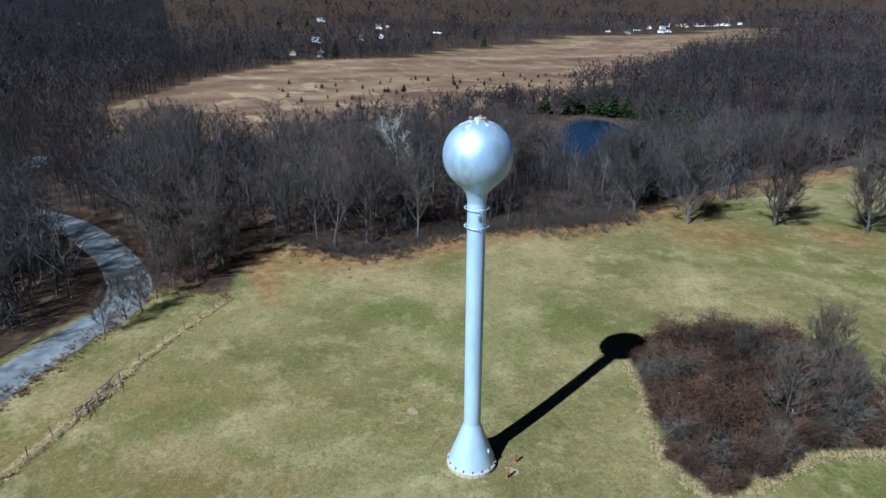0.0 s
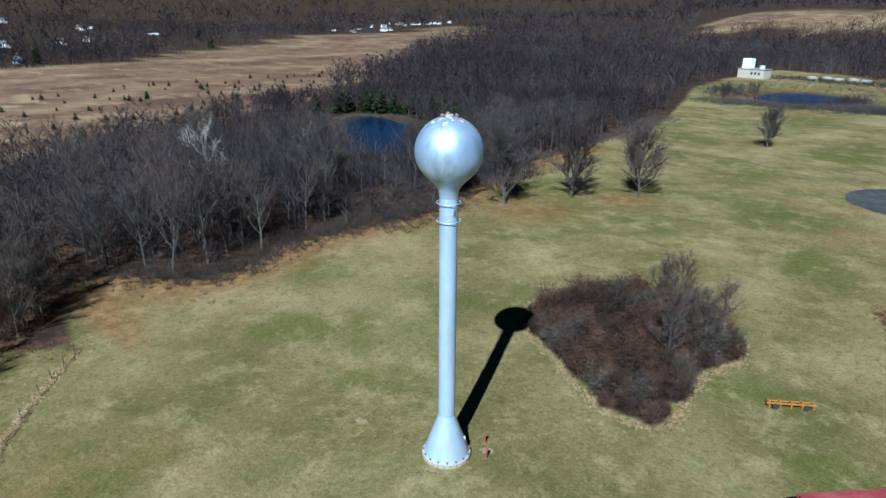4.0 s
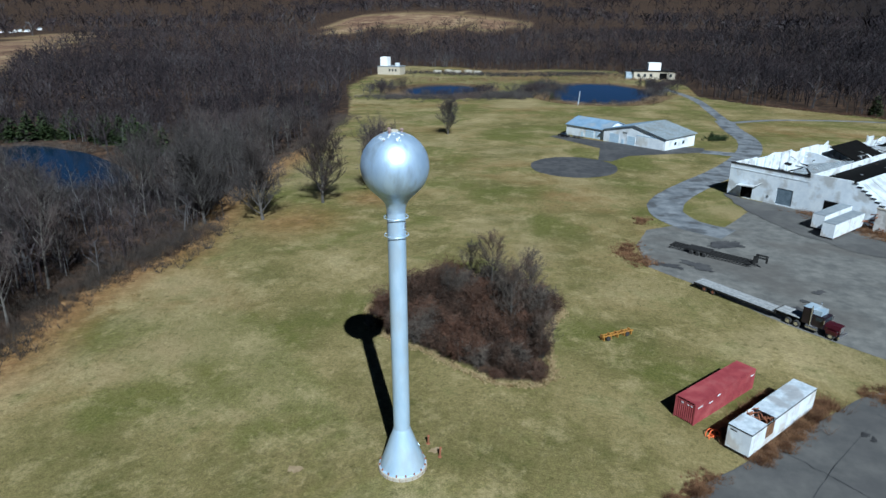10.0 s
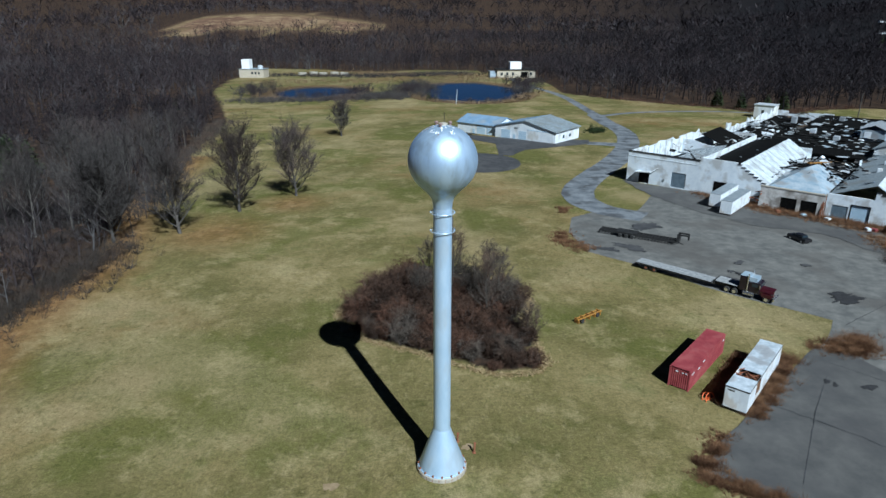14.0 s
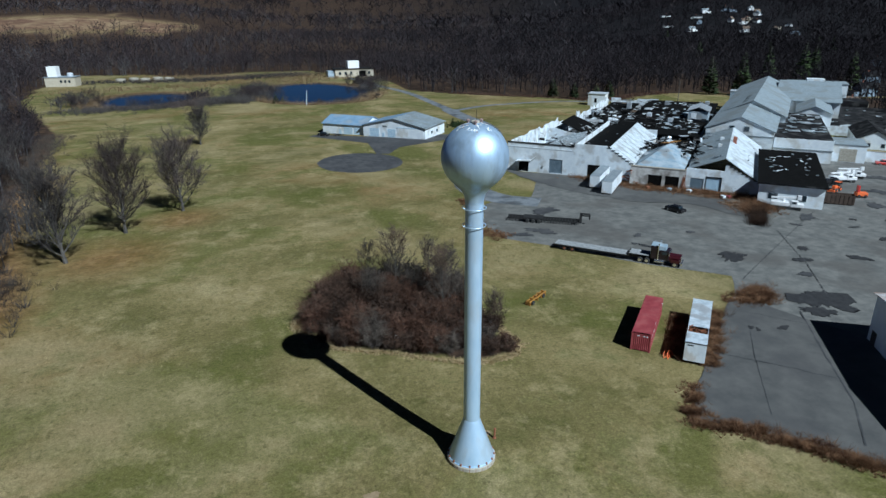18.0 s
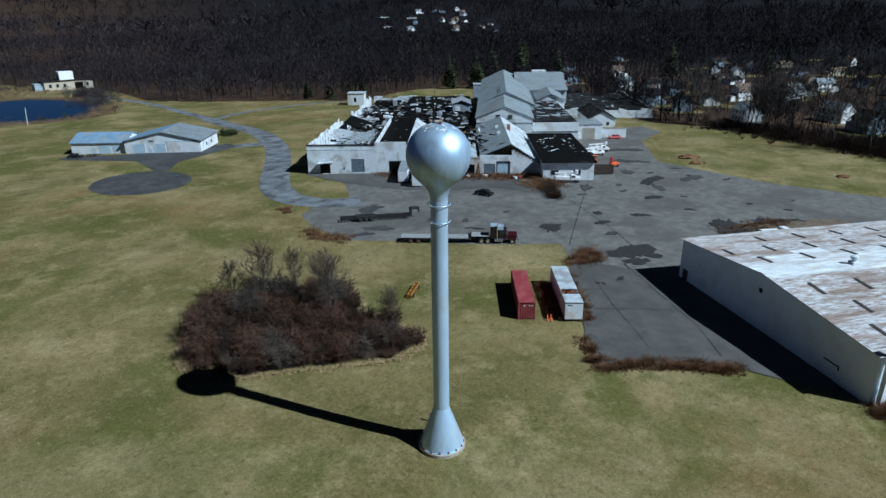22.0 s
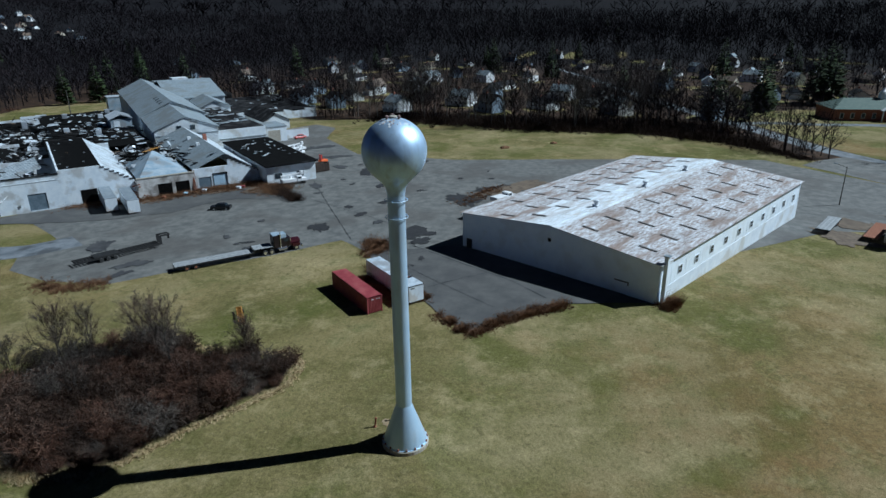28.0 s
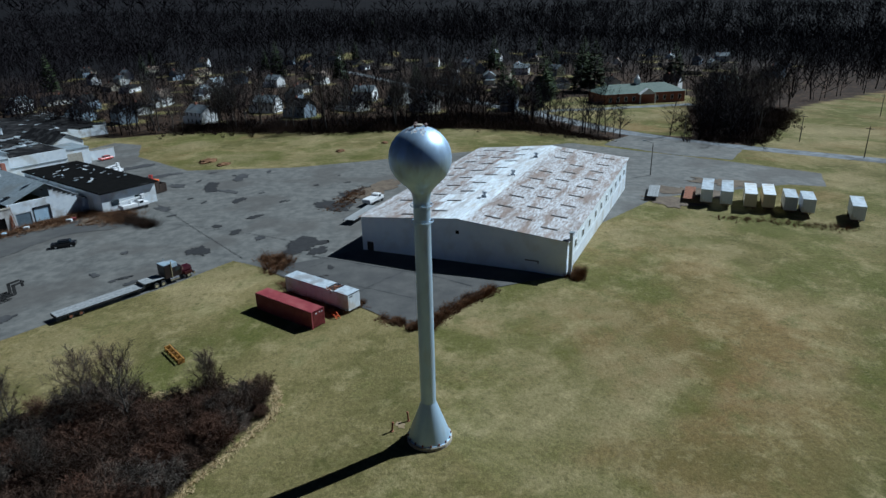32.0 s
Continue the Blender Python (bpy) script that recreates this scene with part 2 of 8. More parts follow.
def glass(name, tint):
    m = bpy.data.materials.new(name)
    m.use_nodes = True
    s = m.node_tree.nodes["Principled BSDF"]
    s.inputs["Base Color"].default_value = (*tint, 1)
    s.inputs["Roughness"].default_value = 0.08
    return m


M["glass"] = glass("dark_window_glass", (0.02, 0.03, 0.04))
M["water"] = glass("pond_water", (0.006, 0.02, 0.045))
wt, wl = M["water"].node_tree.nodes, M["water"].node_tree.links
ripple, wb = wt.new("ShaderNodeTexNoise"), wt.new("ShaderNodeBump")
ripple.inputs["Scale"].default_value = 1.2
wb.inputs["Strength"].default_value = 0.04
wl.new(ripple.outputs["Fac"], wb.inputs["Height"])
wl.new(wb.outputs["Normal"], wt["Principled BSDF"].inputs["Normal"])


# ---- mesh helpers ----
def finish(name, bm, mat, smooth=False):
    me = bpy.data.meshes.new(name)
    bmesh.ops.recalc_face_normals(bm, faces=bm.faces)
    bm.to_mesh(me)
    bm.free()
    me.materials.append(mat)
    if smooth:
        for p in me.polygons:
            p.use_smooth = True
        me.set_sharp_from_angle(angle=radians(35))
    return me


def part(name, bm, mat, parent, label="", smooth=False, at=None):
    """Links a bmesh as one mesh object under a thing or a part."""
    ob = new(name, finish(name, bm, mat, smooth) if isinstance(bm, bmesh.types.BMesh) else bm)
    ob.parent = parent
    if at is not None:
        ob.matrix_basis = at
    return tagged(ob, label)


def thing(name, m, label, category, group="", kind=""):
    ob = new(name)
    ob.empty_display_size = 0.5
    ob.matrix_basis = m
    return tagged(ob, label, category, group, kind)


def single(name, bm, mat, m, label, category, group="", kind="", smooth=False):
    ob = new(name, finish(name, bm, mat, smooth))
    ob.matrix_basis = m
    return tagged(ob, label, category, group, kind)


def box(x0, x1, y0, y1, z0, z1, bm=None, bevel=0.0, m=None):
    bm = bm or bmesh.new()
    vs = [bm.verts.new((x, y, z)) for x in (x0, x1) for y in (y0, y1) for z in (z0, z1)]
    fs = [(0, 1, 3, 2), (4, 6, 7, 5), (0, 4, 5, 1), (2, 3, 7, 6), (0, 2, 6, 4), (1, 5, 7, 3)]
    faces = [bm.faces.new([vs[i] for i in f]) for f in fs]
    if bevel:
        edges = list({e for f in faces for e in f.edges})
        bmesh.ops.bevel(bm, geom=edges, offset=bevel, segments=2, affect="EDGES", profile=0.5)
    elif m is not None:
        bmesh.ops.transform(bm, matrix=m, verts=vs)
    return bm


def lathe(profile, n=48, bm=None, m=None):
    """A solid of revolution round z from (radius, height) pairs."""
    bm = bm or bmesh.new()
    rings = []
    for r, z in profile:
        rings.append([bm.verts.new((r * math.cos(2 * math.pi * i / n), r * math.sin(2 * math.pi * i / n), z)) for i in range(n)])
    for a, b in zip(rings, rings[1:]):
        for i in range(n):
            bm.faces.new((a[i], a[(i + 1) % n], b[(i + 1) % n], b[i]))
    bm.faces.new(rings[0][::-1])
    bm.faces.new(rings[-1])
    if m is not None:
        bmesh.ops.transform(bm, matrix=m, verts=[v for ring in rings for v in ring])
    return bm


def rod(a, b, r, n=6, bm=None, r2=None):
    """A round bar from a to b."""
    a, b = Vector(a), Vector(b)
    m = Matrix.Translation(a) @ (b - a).to_track_quat("Z", "Y").to_matrix().to_4x4()
    return lathe([(r, 0), (r if r2 is None else r2, (b - a).length)], n, bm, m)


def prism(outline, axis_from, axis_to, bm=None):
    """An outline in (y, z) swept along x."""
    bm = bm or bmesh.new()
    a = [bm.verts.new((axis_from, y, z)) for y, z in outline]
    b = [bm.verts.new((axis_to, y, z)) for y, z in outline]
    for i in range(len(a)):
        j = (i + 1) % len(a)
        bm.faces.new((a[i], a[j], b[j], b[i]))
    bm.faces.new(a[::-1])
    bm.faces.new(b)
    return bm


def wall(length, height, thick, holes=()):
    """A wall along x from 0, inner face at y = thick, with holes (x0, x1, z0, z1) through it."""
    xs = sorted({0, length, *(h[0] for h in holes), *(h[1] for h in holes)})
    zs = sorted({0, height, *(h[2] for h in holes), *(h[3] for h in holes)})
    bm = bmesh.new()
    for x0, x1 in zip(xs, xs[1:]):
        for z0, z1 in zip(zs, zs[1:]):
            if not any(h[0] <= x0 and x1 <= h[1] and h[2] <= z0 and z1 <= h[3] for h in holes):
                box(x0, x1, 0, thick, z0, z1, bm)
    bmesh.ops.remove_doubles(bm, verts=bm.verts, dist=1e-4)
    seen = {}
    for f in bm.faces:
        seen.setdefault(tuple(round(c, 3) for c in f.calc_center_median()), []).append(f)
    bmesh.ops.delete(bm, geom=[f for fs in seen.values() if len(fs) > 1 for f in fs], context="FACES")
    return bm


# ---- terrain ----
OPEN = [(-50, -18), (-72, -10), (-70, -1.5), (-60, 2), (-58, 10), (-65, 26), (-63, 38), (-61, 50), (-64, 66), (-70, 85), (-76, 113), (-82, 172),
        (-93, 242), (-120, 320), (-150, 400), (-170, 515), (-175, 640), (-70, 628), (45, 640), (75, 560), (90, 460), (85, 380), (105, 350),
        (130, 325), (156, 303), (162, 290), (172, 284), (186, 282), (205, 298), (236, 310), (270, 310), (284, 290), (270, 250), (255, 180), (215, 115), (226, 84), (205, 20), (206, -26), (200, -45), (186, -62),
        (166, -72), (170, -84), (160, -100), (150, -118), (217, -168), (253, -207), (330, -330), (0, -400), (-30, -200), (-25, -62), (-38, -49), (-52, -37), (-58, -28)]
DRY = [(-196, 62), (-190, -8), (-205, -40), (-262, -47), (-325, -48), (-515, 16), (-655, 108), (-670, 234), (-824, 375), (-1037, 714), (-1300, 1500),
       (-1150, 1350), (-592, 564), (-400, 350), (-258, 165), (-232, 100)]
FAR_DRY = [(r * math.cos(math.radians(a)), r * math.sin(math.radians(a))) for r, a in ((1380, 112), (1450, 108), (1400, 104), (1490, 100), (1450, 97), (1560, 94), (1650, 95), (1600, 98), (1720, 100), (1650, 104), (1740, 107), (1640, 112))]


def inside(px, py, poly):
    """Signed distance to a polygon, positive inside, for arrays."""
    px, py = np.asarray(px, float), np.asarray(py, float)
    best, odd = np.full(px.shape, 1e9), np.zeros(px.shape, bool)
    for (ax, ay), (bx, by) in zip(poly, poly[1:] + poly[:1]):
        dx, dy = bx - ax, by - ay
        t = np.clip(((px - ax) * dx + (py - ay) * dy) / (dx * dx + dy * dy), 0, 1)
        best = np.minimum(best, np.hypot(px - ax - t * dx, py - ay - t * dy))
        cross = (ay > py) != (by > py)
        with np.errstate(divide="ignore", invalid="ignore"):
            xx = ax + (py - ay) / (by - ay if by != ay else 1e-9) * dx
        odd ^= cross & (px < xx)
    return np.where(odd, best, -best)


def smooth(a, b, v):
    t = np.clip((v - a) / (b - a), 0, 1)
    return t * t * (3 - 2 * t)


PONDS = [((-148, 121), 40, 14.5, -31), ((-78, 384), 28, 36, 0), ((24, 396), 34, 56, 0)]


def pond_level(cx, cy, a, b):
    return -0.026 * (math.hypot(cx, cy) + 0.6 * max(a, b) - 42)


def ground_z(x, y):
    """Height of the ground: level round the tower, falling slowly, with wooded hills far off."""
    x, y = np.asarray(x, float), np.asarray(y, float)
    r, az = np.hypot(x, y), np.degrees(np.arctan2(y, x))
    z = -0.026 * np.clip(np.minimum(r, 650) - 42, 0, None) + 0.55 * np.exp(-(r / 9.0) ** 2)
    near = 2600 - 1800 * smooth(25, 75, np.abs(az - 100))
    z = z + 150 * smooth(near, near + 2200, r)
    z = z + 6 * smooth(450, 1000, r) * (np.sin(x / 140 + 1) * np.cos(y / 170))
    z = z + 60 * smooth(1200, 1900, r) * np.exp(-((az - 103) / 14) ** 2) + 70 * smooth(900, 1500, r) * np.exp(-((az - 50) / 12) ** 2)
    for (cx, cy), a, b, turn in PONDS:
        c0, s0 = math.cos(radians(turn)), math.sin(radians(turn))
        e = np.hypot(((x - cx) * c0 + (y - cy) * s0) / a, ((y - cy) * c0 - (x - cx) * s0) / b)
        k = smooth(1.5, 1.05, e)
        z = z * (1 - k) + (pond_level(cx, cy, a, b) - 0.8) * k
    return z


def gz(x, y):
    return float(ground_z(x, y))


def graded(lo, hi, core0, core1, step, grow=1.09):
    out = list(np.arange(core0, core1 + step / 2, step))
    s, v = step, out[-1]
    while v < hi:
        s *= grow
        v += s
        out.append(v)
    s, v = step, out[0]
    while v > lo:
        s *= grow
        v -= s
        out.insert(0, v)
    return np.array(out)


LAWN = [(243, -70), (200, -84), (178, -92), (168, -106), (262, -147), (268, -160), (304, -164), (304, -100), (292, -84), (264, -66)]
random.seed(23)
HOUSES = []
for k in range(900):
    az, r = random.uniform(-36, 40), 255 + 505 * random.random() ** 1.6
    x, y = r * math.cos(radians(az)), r * math.sin(radians(az))
    if float(inside(x, y, OPEN)) < -18 and all(math.hypot(x - a, y - b) > 26 for a, b in HOUSES) and len(HOUSES) < 85 and math.hypot(x - 280, y + 122) > 66:
        if abs((y + 13) - 0.24 * (x - 346)) > 16 or x < 230:
            HOUSES.append((x, y))
for k in range(26):
    e = random.random()
    HOUSES.append((-1250 - 430 * e + random.uniform(-60, 30), 1000 + 750 * e + random.uniform(-60, 60)))
HOUSES += [(-735, 118), (-716, 148), (-1040, 284), (-1085, 335), (-1337, 430), (-1290, 395), (-1180, 480), (-1400, 300), (-990, 200), (345, -86), (398, -40), (405, -68), (312, -66), (330, -168)]
for k in range(20):
    az, r = radians(random.uniform(45, 56)), random.uniform(1110, 1310)
    HOUSES.append((r * math.cos(az), r * math.sin(az)))


gx, gy = graded(-4500, 4500, -110, 230, 2.5), graded(-2500, 4700, -120, 260, 2.5)
X, Y = np.meshgrid(gx, gy, indexing="ij")
Z = ground_z(X, Y)
nx, ny = X.shape
verts = np.stack([X, Y, Z], -1).reshape(-1, 3)
ii = (np.arange(nx - 1)[:, None] * ny + np.arange(ny - 1)[None]).ravel()
quads = np.stack([ii, ii + ny, ii + ny + 1, ii + 1], 1)
me = bpy.data.meshes.new("ground")
me.from_pydata(verts.tolist(), [], quads.tolist())
for p in me.polygons:
    p.use_smooth = True
d_open, d_dry, d_far = inside(X, Y, OPEN), inside(X, Y, DRY), inside(X, Y, FAR_DRY)
HAMLET = [(232, 115), (420, 330), (760, 400), (900, 150), (820, -330), (330, -330), (253, -205), (222, -165), (172, -95), (222, -74), (242, -58), (232, -30), (222, 30)]
glade = 0.5 + 0.5 * np.sin(X / 19 + 2.1 * np.sin(Y / 31)) * np.sin(Y / 17 + 1.7 * np.sin(X / 23))
d_open = np.maximum(d_open, np.minimum(inside(X, Y, HAMLET) - 40, 12 * (glade - 0.88)))
for hx, hy in HOUSES:
    d_open = np.maximum(d_open, 11 - np.hypot(X - hx, Y - hy))
d_open = np.maximum(d_open, inside(X, Y, LAWN))
THICKET = [(-12.5, 28), (-8, 25), (-3.5, 23), (1.3, 20), (7, 17), (11.5, 17.5), (13.6, 20), (12.5, 26), (12, 32), (14, 38), (12, 44), (5, 49), (-2, 50), (-8, 47), (-12, 40), (-14.5, 34)]
# The thicket joins the wood floor so gaps between its shrubs turn dark.
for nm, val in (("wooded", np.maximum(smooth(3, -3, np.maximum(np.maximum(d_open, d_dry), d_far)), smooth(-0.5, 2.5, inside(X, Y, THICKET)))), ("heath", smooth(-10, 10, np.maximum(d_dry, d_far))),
                # distance and bearing mask where the eastern floor is painted shade-black
                ("shade_floor", smooth(420, 800, np.hypot(X, Y)) * smooth(84, 62, np.degrees(np.arctan2(Y, X)))),
                ("litter", np.maximum(smooth(16, 1, inside(X, Y, OPEN)) * (X < -20) * (Y < 160) * (Y > -15), 0.75 * np.maximum(np.exp(-((X + 44) / 13) ** 2 - ((Y - 74) / 13) ** 2), np.exp(-((X + 34) / 9) ** 2 - ((Y - 97) / 9) ** 2))))):
    me.attributes.new(nm, "FLOAT", "POINT").data.foreach_set("value", val.ravel().astype(np.float32))
ground = tagged(new("ground", me), "mown winter lawn, brown wood floor and tawny fields", "ground", kind="structure")


def ground_material():
    m = bpy.data.materials.new("winter_ground")
    m.use_nodes = True
    n, l = m.node_tree.nodes, m.node_tree.links
    s = n["Principled BSDF"]
    s.inputs["Roughness"].default_value = 0.95
    s.inputs["Specular IOR Level"].default_value = 0.1
    pos = n.new("ShaderNodeNewGeometry").outputs["Position"]

    def tex(scale, detail=6, rough=0.6, stretch=None):
        t = n.new("ShaderNodeTexNoise")
        t.inputs["Scale"].default_value, t.inputs["Detail"].default_value, t.inputs["Roughness"].default_value = scale, detail, rough
        src = pos
        if stretch:
            mp = n.new("ShaderNodeMapping")
            mp.inputs["Scale"].default_value = stretch
            l.new(pos, mp.inputs["Vector"])
            src = mp.outputs["Vector"]
        l.new(src, t.inputs["Vector"])
        return t.outputs["Fac"]

    def ramp(fac, stops):
        r = n.new("ShaderNodeValToRGB")
        while len(r.color_ramp.elements) < len(stops):
            r.color_ramp.elements.new(0.5)
        for e, (p, c) in zip(r.color_ramp.elements, stops):
            e.position, e.color = p, (*c, 1) if len(c) == 3 else c
        l.new(fac, r.inputs["Fac"])
        return r.outputs["Color"]

    def mix(fac, a, b, kind="MIX"):
        x = n.new("ShaderNodeMixRGB")
        x.blend_type = kind
        for sock, v in zip(("Fac", "Color1", "Color2"), (fac, a, b)):
            if isinstance(v, (int, float)):
                x.inputs[sock].default_value = v
            elif isinstance(v, tuple):
                x.inputs[sock].default_value = (*v, 1)
            else:
                l.new(v, x.inputs[sock])
        return x.outputs["Color"]

    def attr(nm):
        a = n.new("ShaderNodeAttribute")
        a.attribute_name = nm
        return a.outputs["Fac"]

    g = ramp(tex(0.05, 10, 0.68), [(0.38, (0.098, 0.096, 0.036)), (0.47, (0.145, 0.129, 0.057)), (0.55, (0.205, 0.176, 0.088)), (0.64, (0.315, 0.270, 0.158))])
    g = mix(ramp(tex(0.013, 4), [(0.50, (0, 0, 0)), (0.66, (0.75, 0.75, 0.75))]), g, (0.168, 0.108, 0.048))
    g = mix(ramp(tex(0.10, 8, 0.7), [(0.52, (0, 0, 0)), (0.64, (0.7, 0.7, 0.7))]), g, (0.080, 0.090, 0.026))
    g = mix(ramp(tex(0.034, 5, 0.6), [(0.49, (0, 0, 0)), (0.57, (0.72, 0.72, 0.72))]), g, (0.086, 0.097, 0.026))
    g = mix(ramp(tex(0.022, 6, 0.65), [(0.52, (0, 0, 0)), (0.62, (0.55, 0.55, 0.55))]), g, (0.265, 0.228, 0.135))
    g = mix(ramp(tex(0.16, 8, 0.75), [(0.51, (0, 0, 0)), (0.67, (0.62, 0.62, 0.62))]), g, (0.315, 0.275, 0.158))
    g = mix(ramp(tex(0.9, 6, 0.8), [(0.54, (0, 0, 0)), (0.68, (0.72, 0.72, 0.72))]), g, (0.058, 0.058, 0.020))
    g = mix(ramp(tex(1.1, 8, 0.75, (1.0, 0.6, 1.0)), [(0.56, (0, 0, 0)), (0.72, (0.42, 0.42, 0.42))]), g, (0.36, 0.315, 0.195))
    g = mix(0.7, g, ramp(tex(2.2, 8, 0.85), [(0.3, (0.18, 0.18, 0.18)), (0.7, (0.86, 0.86, 0.86))]), "OVERLAY")
    g = mix(0.5, g, ramp(tex(6.5, 5, 0.85), [(0.32, (0.12, 0.12, 0.12)), (0.68, (0.88, 0.88, 0.88))]), "OVERLAY")
    g = mix(1.0, g, (0.985, 0.94, 0.87), "MULTIPLY")
    # Brown leaf-litter floor, also darkened for the shade under trees and thicket.
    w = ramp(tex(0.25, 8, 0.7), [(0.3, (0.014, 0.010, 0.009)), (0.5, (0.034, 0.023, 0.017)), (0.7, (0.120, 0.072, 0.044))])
    h = ramp(tex(0.013, 9, 0.66), [(0.36, (0.085, 0.050, 0.036)), (0.46, (0.150, 0.092, 0.060)), (0.56, (0.190, 0.128, 0.080)), (0.66, (0.26, 0.190, 0.115))])
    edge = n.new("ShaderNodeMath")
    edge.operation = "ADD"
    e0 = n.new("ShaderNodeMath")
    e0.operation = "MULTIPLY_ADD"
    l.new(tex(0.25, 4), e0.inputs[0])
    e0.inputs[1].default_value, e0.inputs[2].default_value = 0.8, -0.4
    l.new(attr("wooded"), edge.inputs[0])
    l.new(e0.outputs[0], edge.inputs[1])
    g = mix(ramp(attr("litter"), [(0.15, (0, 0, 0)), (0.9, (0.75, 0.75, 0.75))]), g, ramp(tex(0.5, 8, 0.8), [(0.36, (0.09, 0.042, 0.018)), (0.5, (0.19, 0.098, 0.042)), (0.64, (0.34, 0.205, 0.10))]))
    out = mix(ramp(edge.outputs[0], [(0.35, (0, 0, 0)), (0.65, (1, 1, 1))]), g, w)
    h = mix(ramp(tex(0.028, 8, 0.7), [(0.50, (0, 0, 0)), (0.60, (0.7, 0.7, 0.7))]), h, (0.095, 0.052, 0.040))
    h = mix(ramp(tex(0.05, 6, 0.7, (0.5, 1.0, 1.0)), [(0.56, (0, 0, 0)), (0.64, (0.7, 0.7, 0.7))]), h, (0.33, 0.25, 0.15))
    # Far eastern floor goes near black in place of backlit shade between trees.
    out = mix(attr("shade_floor"), out, mix(ramp(edge.outputs[0], [(0.35, (0, 0, 0)), (0.65, (1, 1, 1))]), out, ramp(tex(0.2, 6, 0.7), [(0.35, (0.004, 0.0045, 0.006)), (0.65, (0.013, 0.012, 0.014))])))
    out = mix(attr("heath"), out, h)
    l.new(out, s.inputs["Base Color"])
    b = n.new("ShaderNodeBump")
    b.inputs["Strength"].default_value, b.inputs["Distance"].default_value = 0.6, 0.15
    l.new(tex(2.5, 6, 0.75), b.inputs["Height"])
    l.new(b.outputs["Normal"], s.inputs["Normal"])
    return m


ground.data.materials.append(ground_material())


def sheet(name, poly, mat, label, category="road", lift=0.03, step=3.0, kind="structure", rough_edge=0.35):
    """A flat skin on the ground inside an outline, with its edge as a low step."""
    pts = []
    for (ax, ay), (bx, by) in zip(poly, poly[1:] + poly[:1]):
        k = max(1, int(math.hypot(bx - ax, by - ay) / step))
        for i in range(k):
            t = i / k
            j = rough_edge * noise.noise(Vector((ax + (bx - ax) * t, ay + (by - ay) * t, 3.1)) * 0.9)
            dx, dy = by - ay, ax - bx
            q = math.hypot(dx, dy)
            pts.append((ax + (bx - ax) * t + dx / q * j, ay + (by - ay) * t + dy / q * j))
    bm = bmesh.new()
    vs = [bm.verts.new((x, y, 0)) for x, y in pts]
    f = bm.faces.new(vs)
    bmesh.ops.triangulate(bm, faces=[f])
    for _ in range(5):
        long = [e for e in bm.edges if e.calc_length() > 14]
        if not long:
            break
        bmesh.ops.subdivide_edges(bm, edges=long, cuts=1)
        bmesh.ops.triangulate(bm, faces=[f for f in bm.faces if len(f.verts) > 3])
    for v in bm.verts:
        v.co.z = gz(v.co.x, v.co.y) + lift
    return single(name, bm, mat, Matrix(), label, category, kind=kind)


def ribbon(name, line, width, mat, label, lift=0.035):
    """A strip of road along a smoothed line of (x, y)."""
    pts = [Vector(p) for p in line]
    for _ in range(3):
        pts = [pts[0]] + [q for a, b in zip(pts, pts[1:]) for q in (a * 0.75 + b * 0.25, a * 0.25 + b * 0.75)] + [pts[-1]]
    bm = bmesh.new()
    rows = []
    for i, p in enumerate(pts):
        d = (pts[min(i + 1, len(pts) - 1)] - pts[max(i - 1, 0)]).normalized()
        nn = Vector((-d.y, d.x))
        w = width / 2 + 0.25 * noise.noise(Vector((p.x, p.y, 0)) * 0.3)
        row = []
        for k in (-1, -0.33, 0.33, 1):
            q = p + nn * w * k
            row.append(bm.verts.new((q.x, q.y, gz(q.x, q.y) + lift)))
        rows.append(row)
    for a, b in zip(rows, rows[1:]):
        for k in range(3):
            bm.faces.new((a[k], a[k + 1], b[k + 1], b[k]))
    return single(name, bm, mat, Matrix(), label, "road", kind="structure")


MILL = pose(52.5, 121.8, -2.3, 0, 0, -41.4)
# paved yard, apron beside the shed, drives
sheet("pavement", [(38.7, 91), (29.7, 84), (26.7, 73), (28, 61), (34, 55.5), (45.3, 42), (57, 32.5), (53, 27), (50, 24), (29, 4.5), (25, -0.5), (31.8, -6),
                   (37.4, -12.5), (41, -24), (61, 8), (119, -22), (96, -56), (88, -60), (97, -99), (94, -107), (108, -115), (125, -99), (148, -75), (163, -60.5), (150, -10), (143, 15), (139, 32),
                   (142, 65), (170, 89.5), (195, 97), (203, 110), (165, 125), (140, 110), (103, 80), (74, 103), (60, 116), (46, 90)],
      M["asphalt"], "cracked grey asphalt yard with dark stains and potholes", "pavement")
sheet("apron", [(50, 24.6), (29, 4.5), (25, -0.5), (31.8, -6), (37.4, -12.5), (41, -24.5), (60.5, 8.6), (56, 15), (53, 23)], M["apron"], "dark cracked asphalt apron beside the shed", "pavement", lift=0.10)
p = [(MILL @ Vector((u, v, 0)))[:2] for u, v in ((-1, -0.6), (12, -12), (26, -19), (40, -22), (52, -18), (66, -26), (70, -12), (64, -1), (36, -3))]
sheet("loading_yard", p, M["apron"], "dark broken asphalt before the mill", "pavement", lift=0.10, rough_edge=1.2)
sheet("road_mouth", [(138, -86), (158, -70), (166, -76), (176, -86), (160, -101), (144, -112), (128, -100)], M["asphalt"], "worn asphalt mouth of the yard at the road", "pavement", lift=0.05)
sheet("turning_circle", [(13.5 + 13 * math.cos(a * math.pi / 20), 146 + 15.5 * math.sin(a * math.pi / 20)) for a in range(40)], M["asphalt_dark"],
      "round dark asphalt turning circle on the lawn", "pavement", lift=0.04)
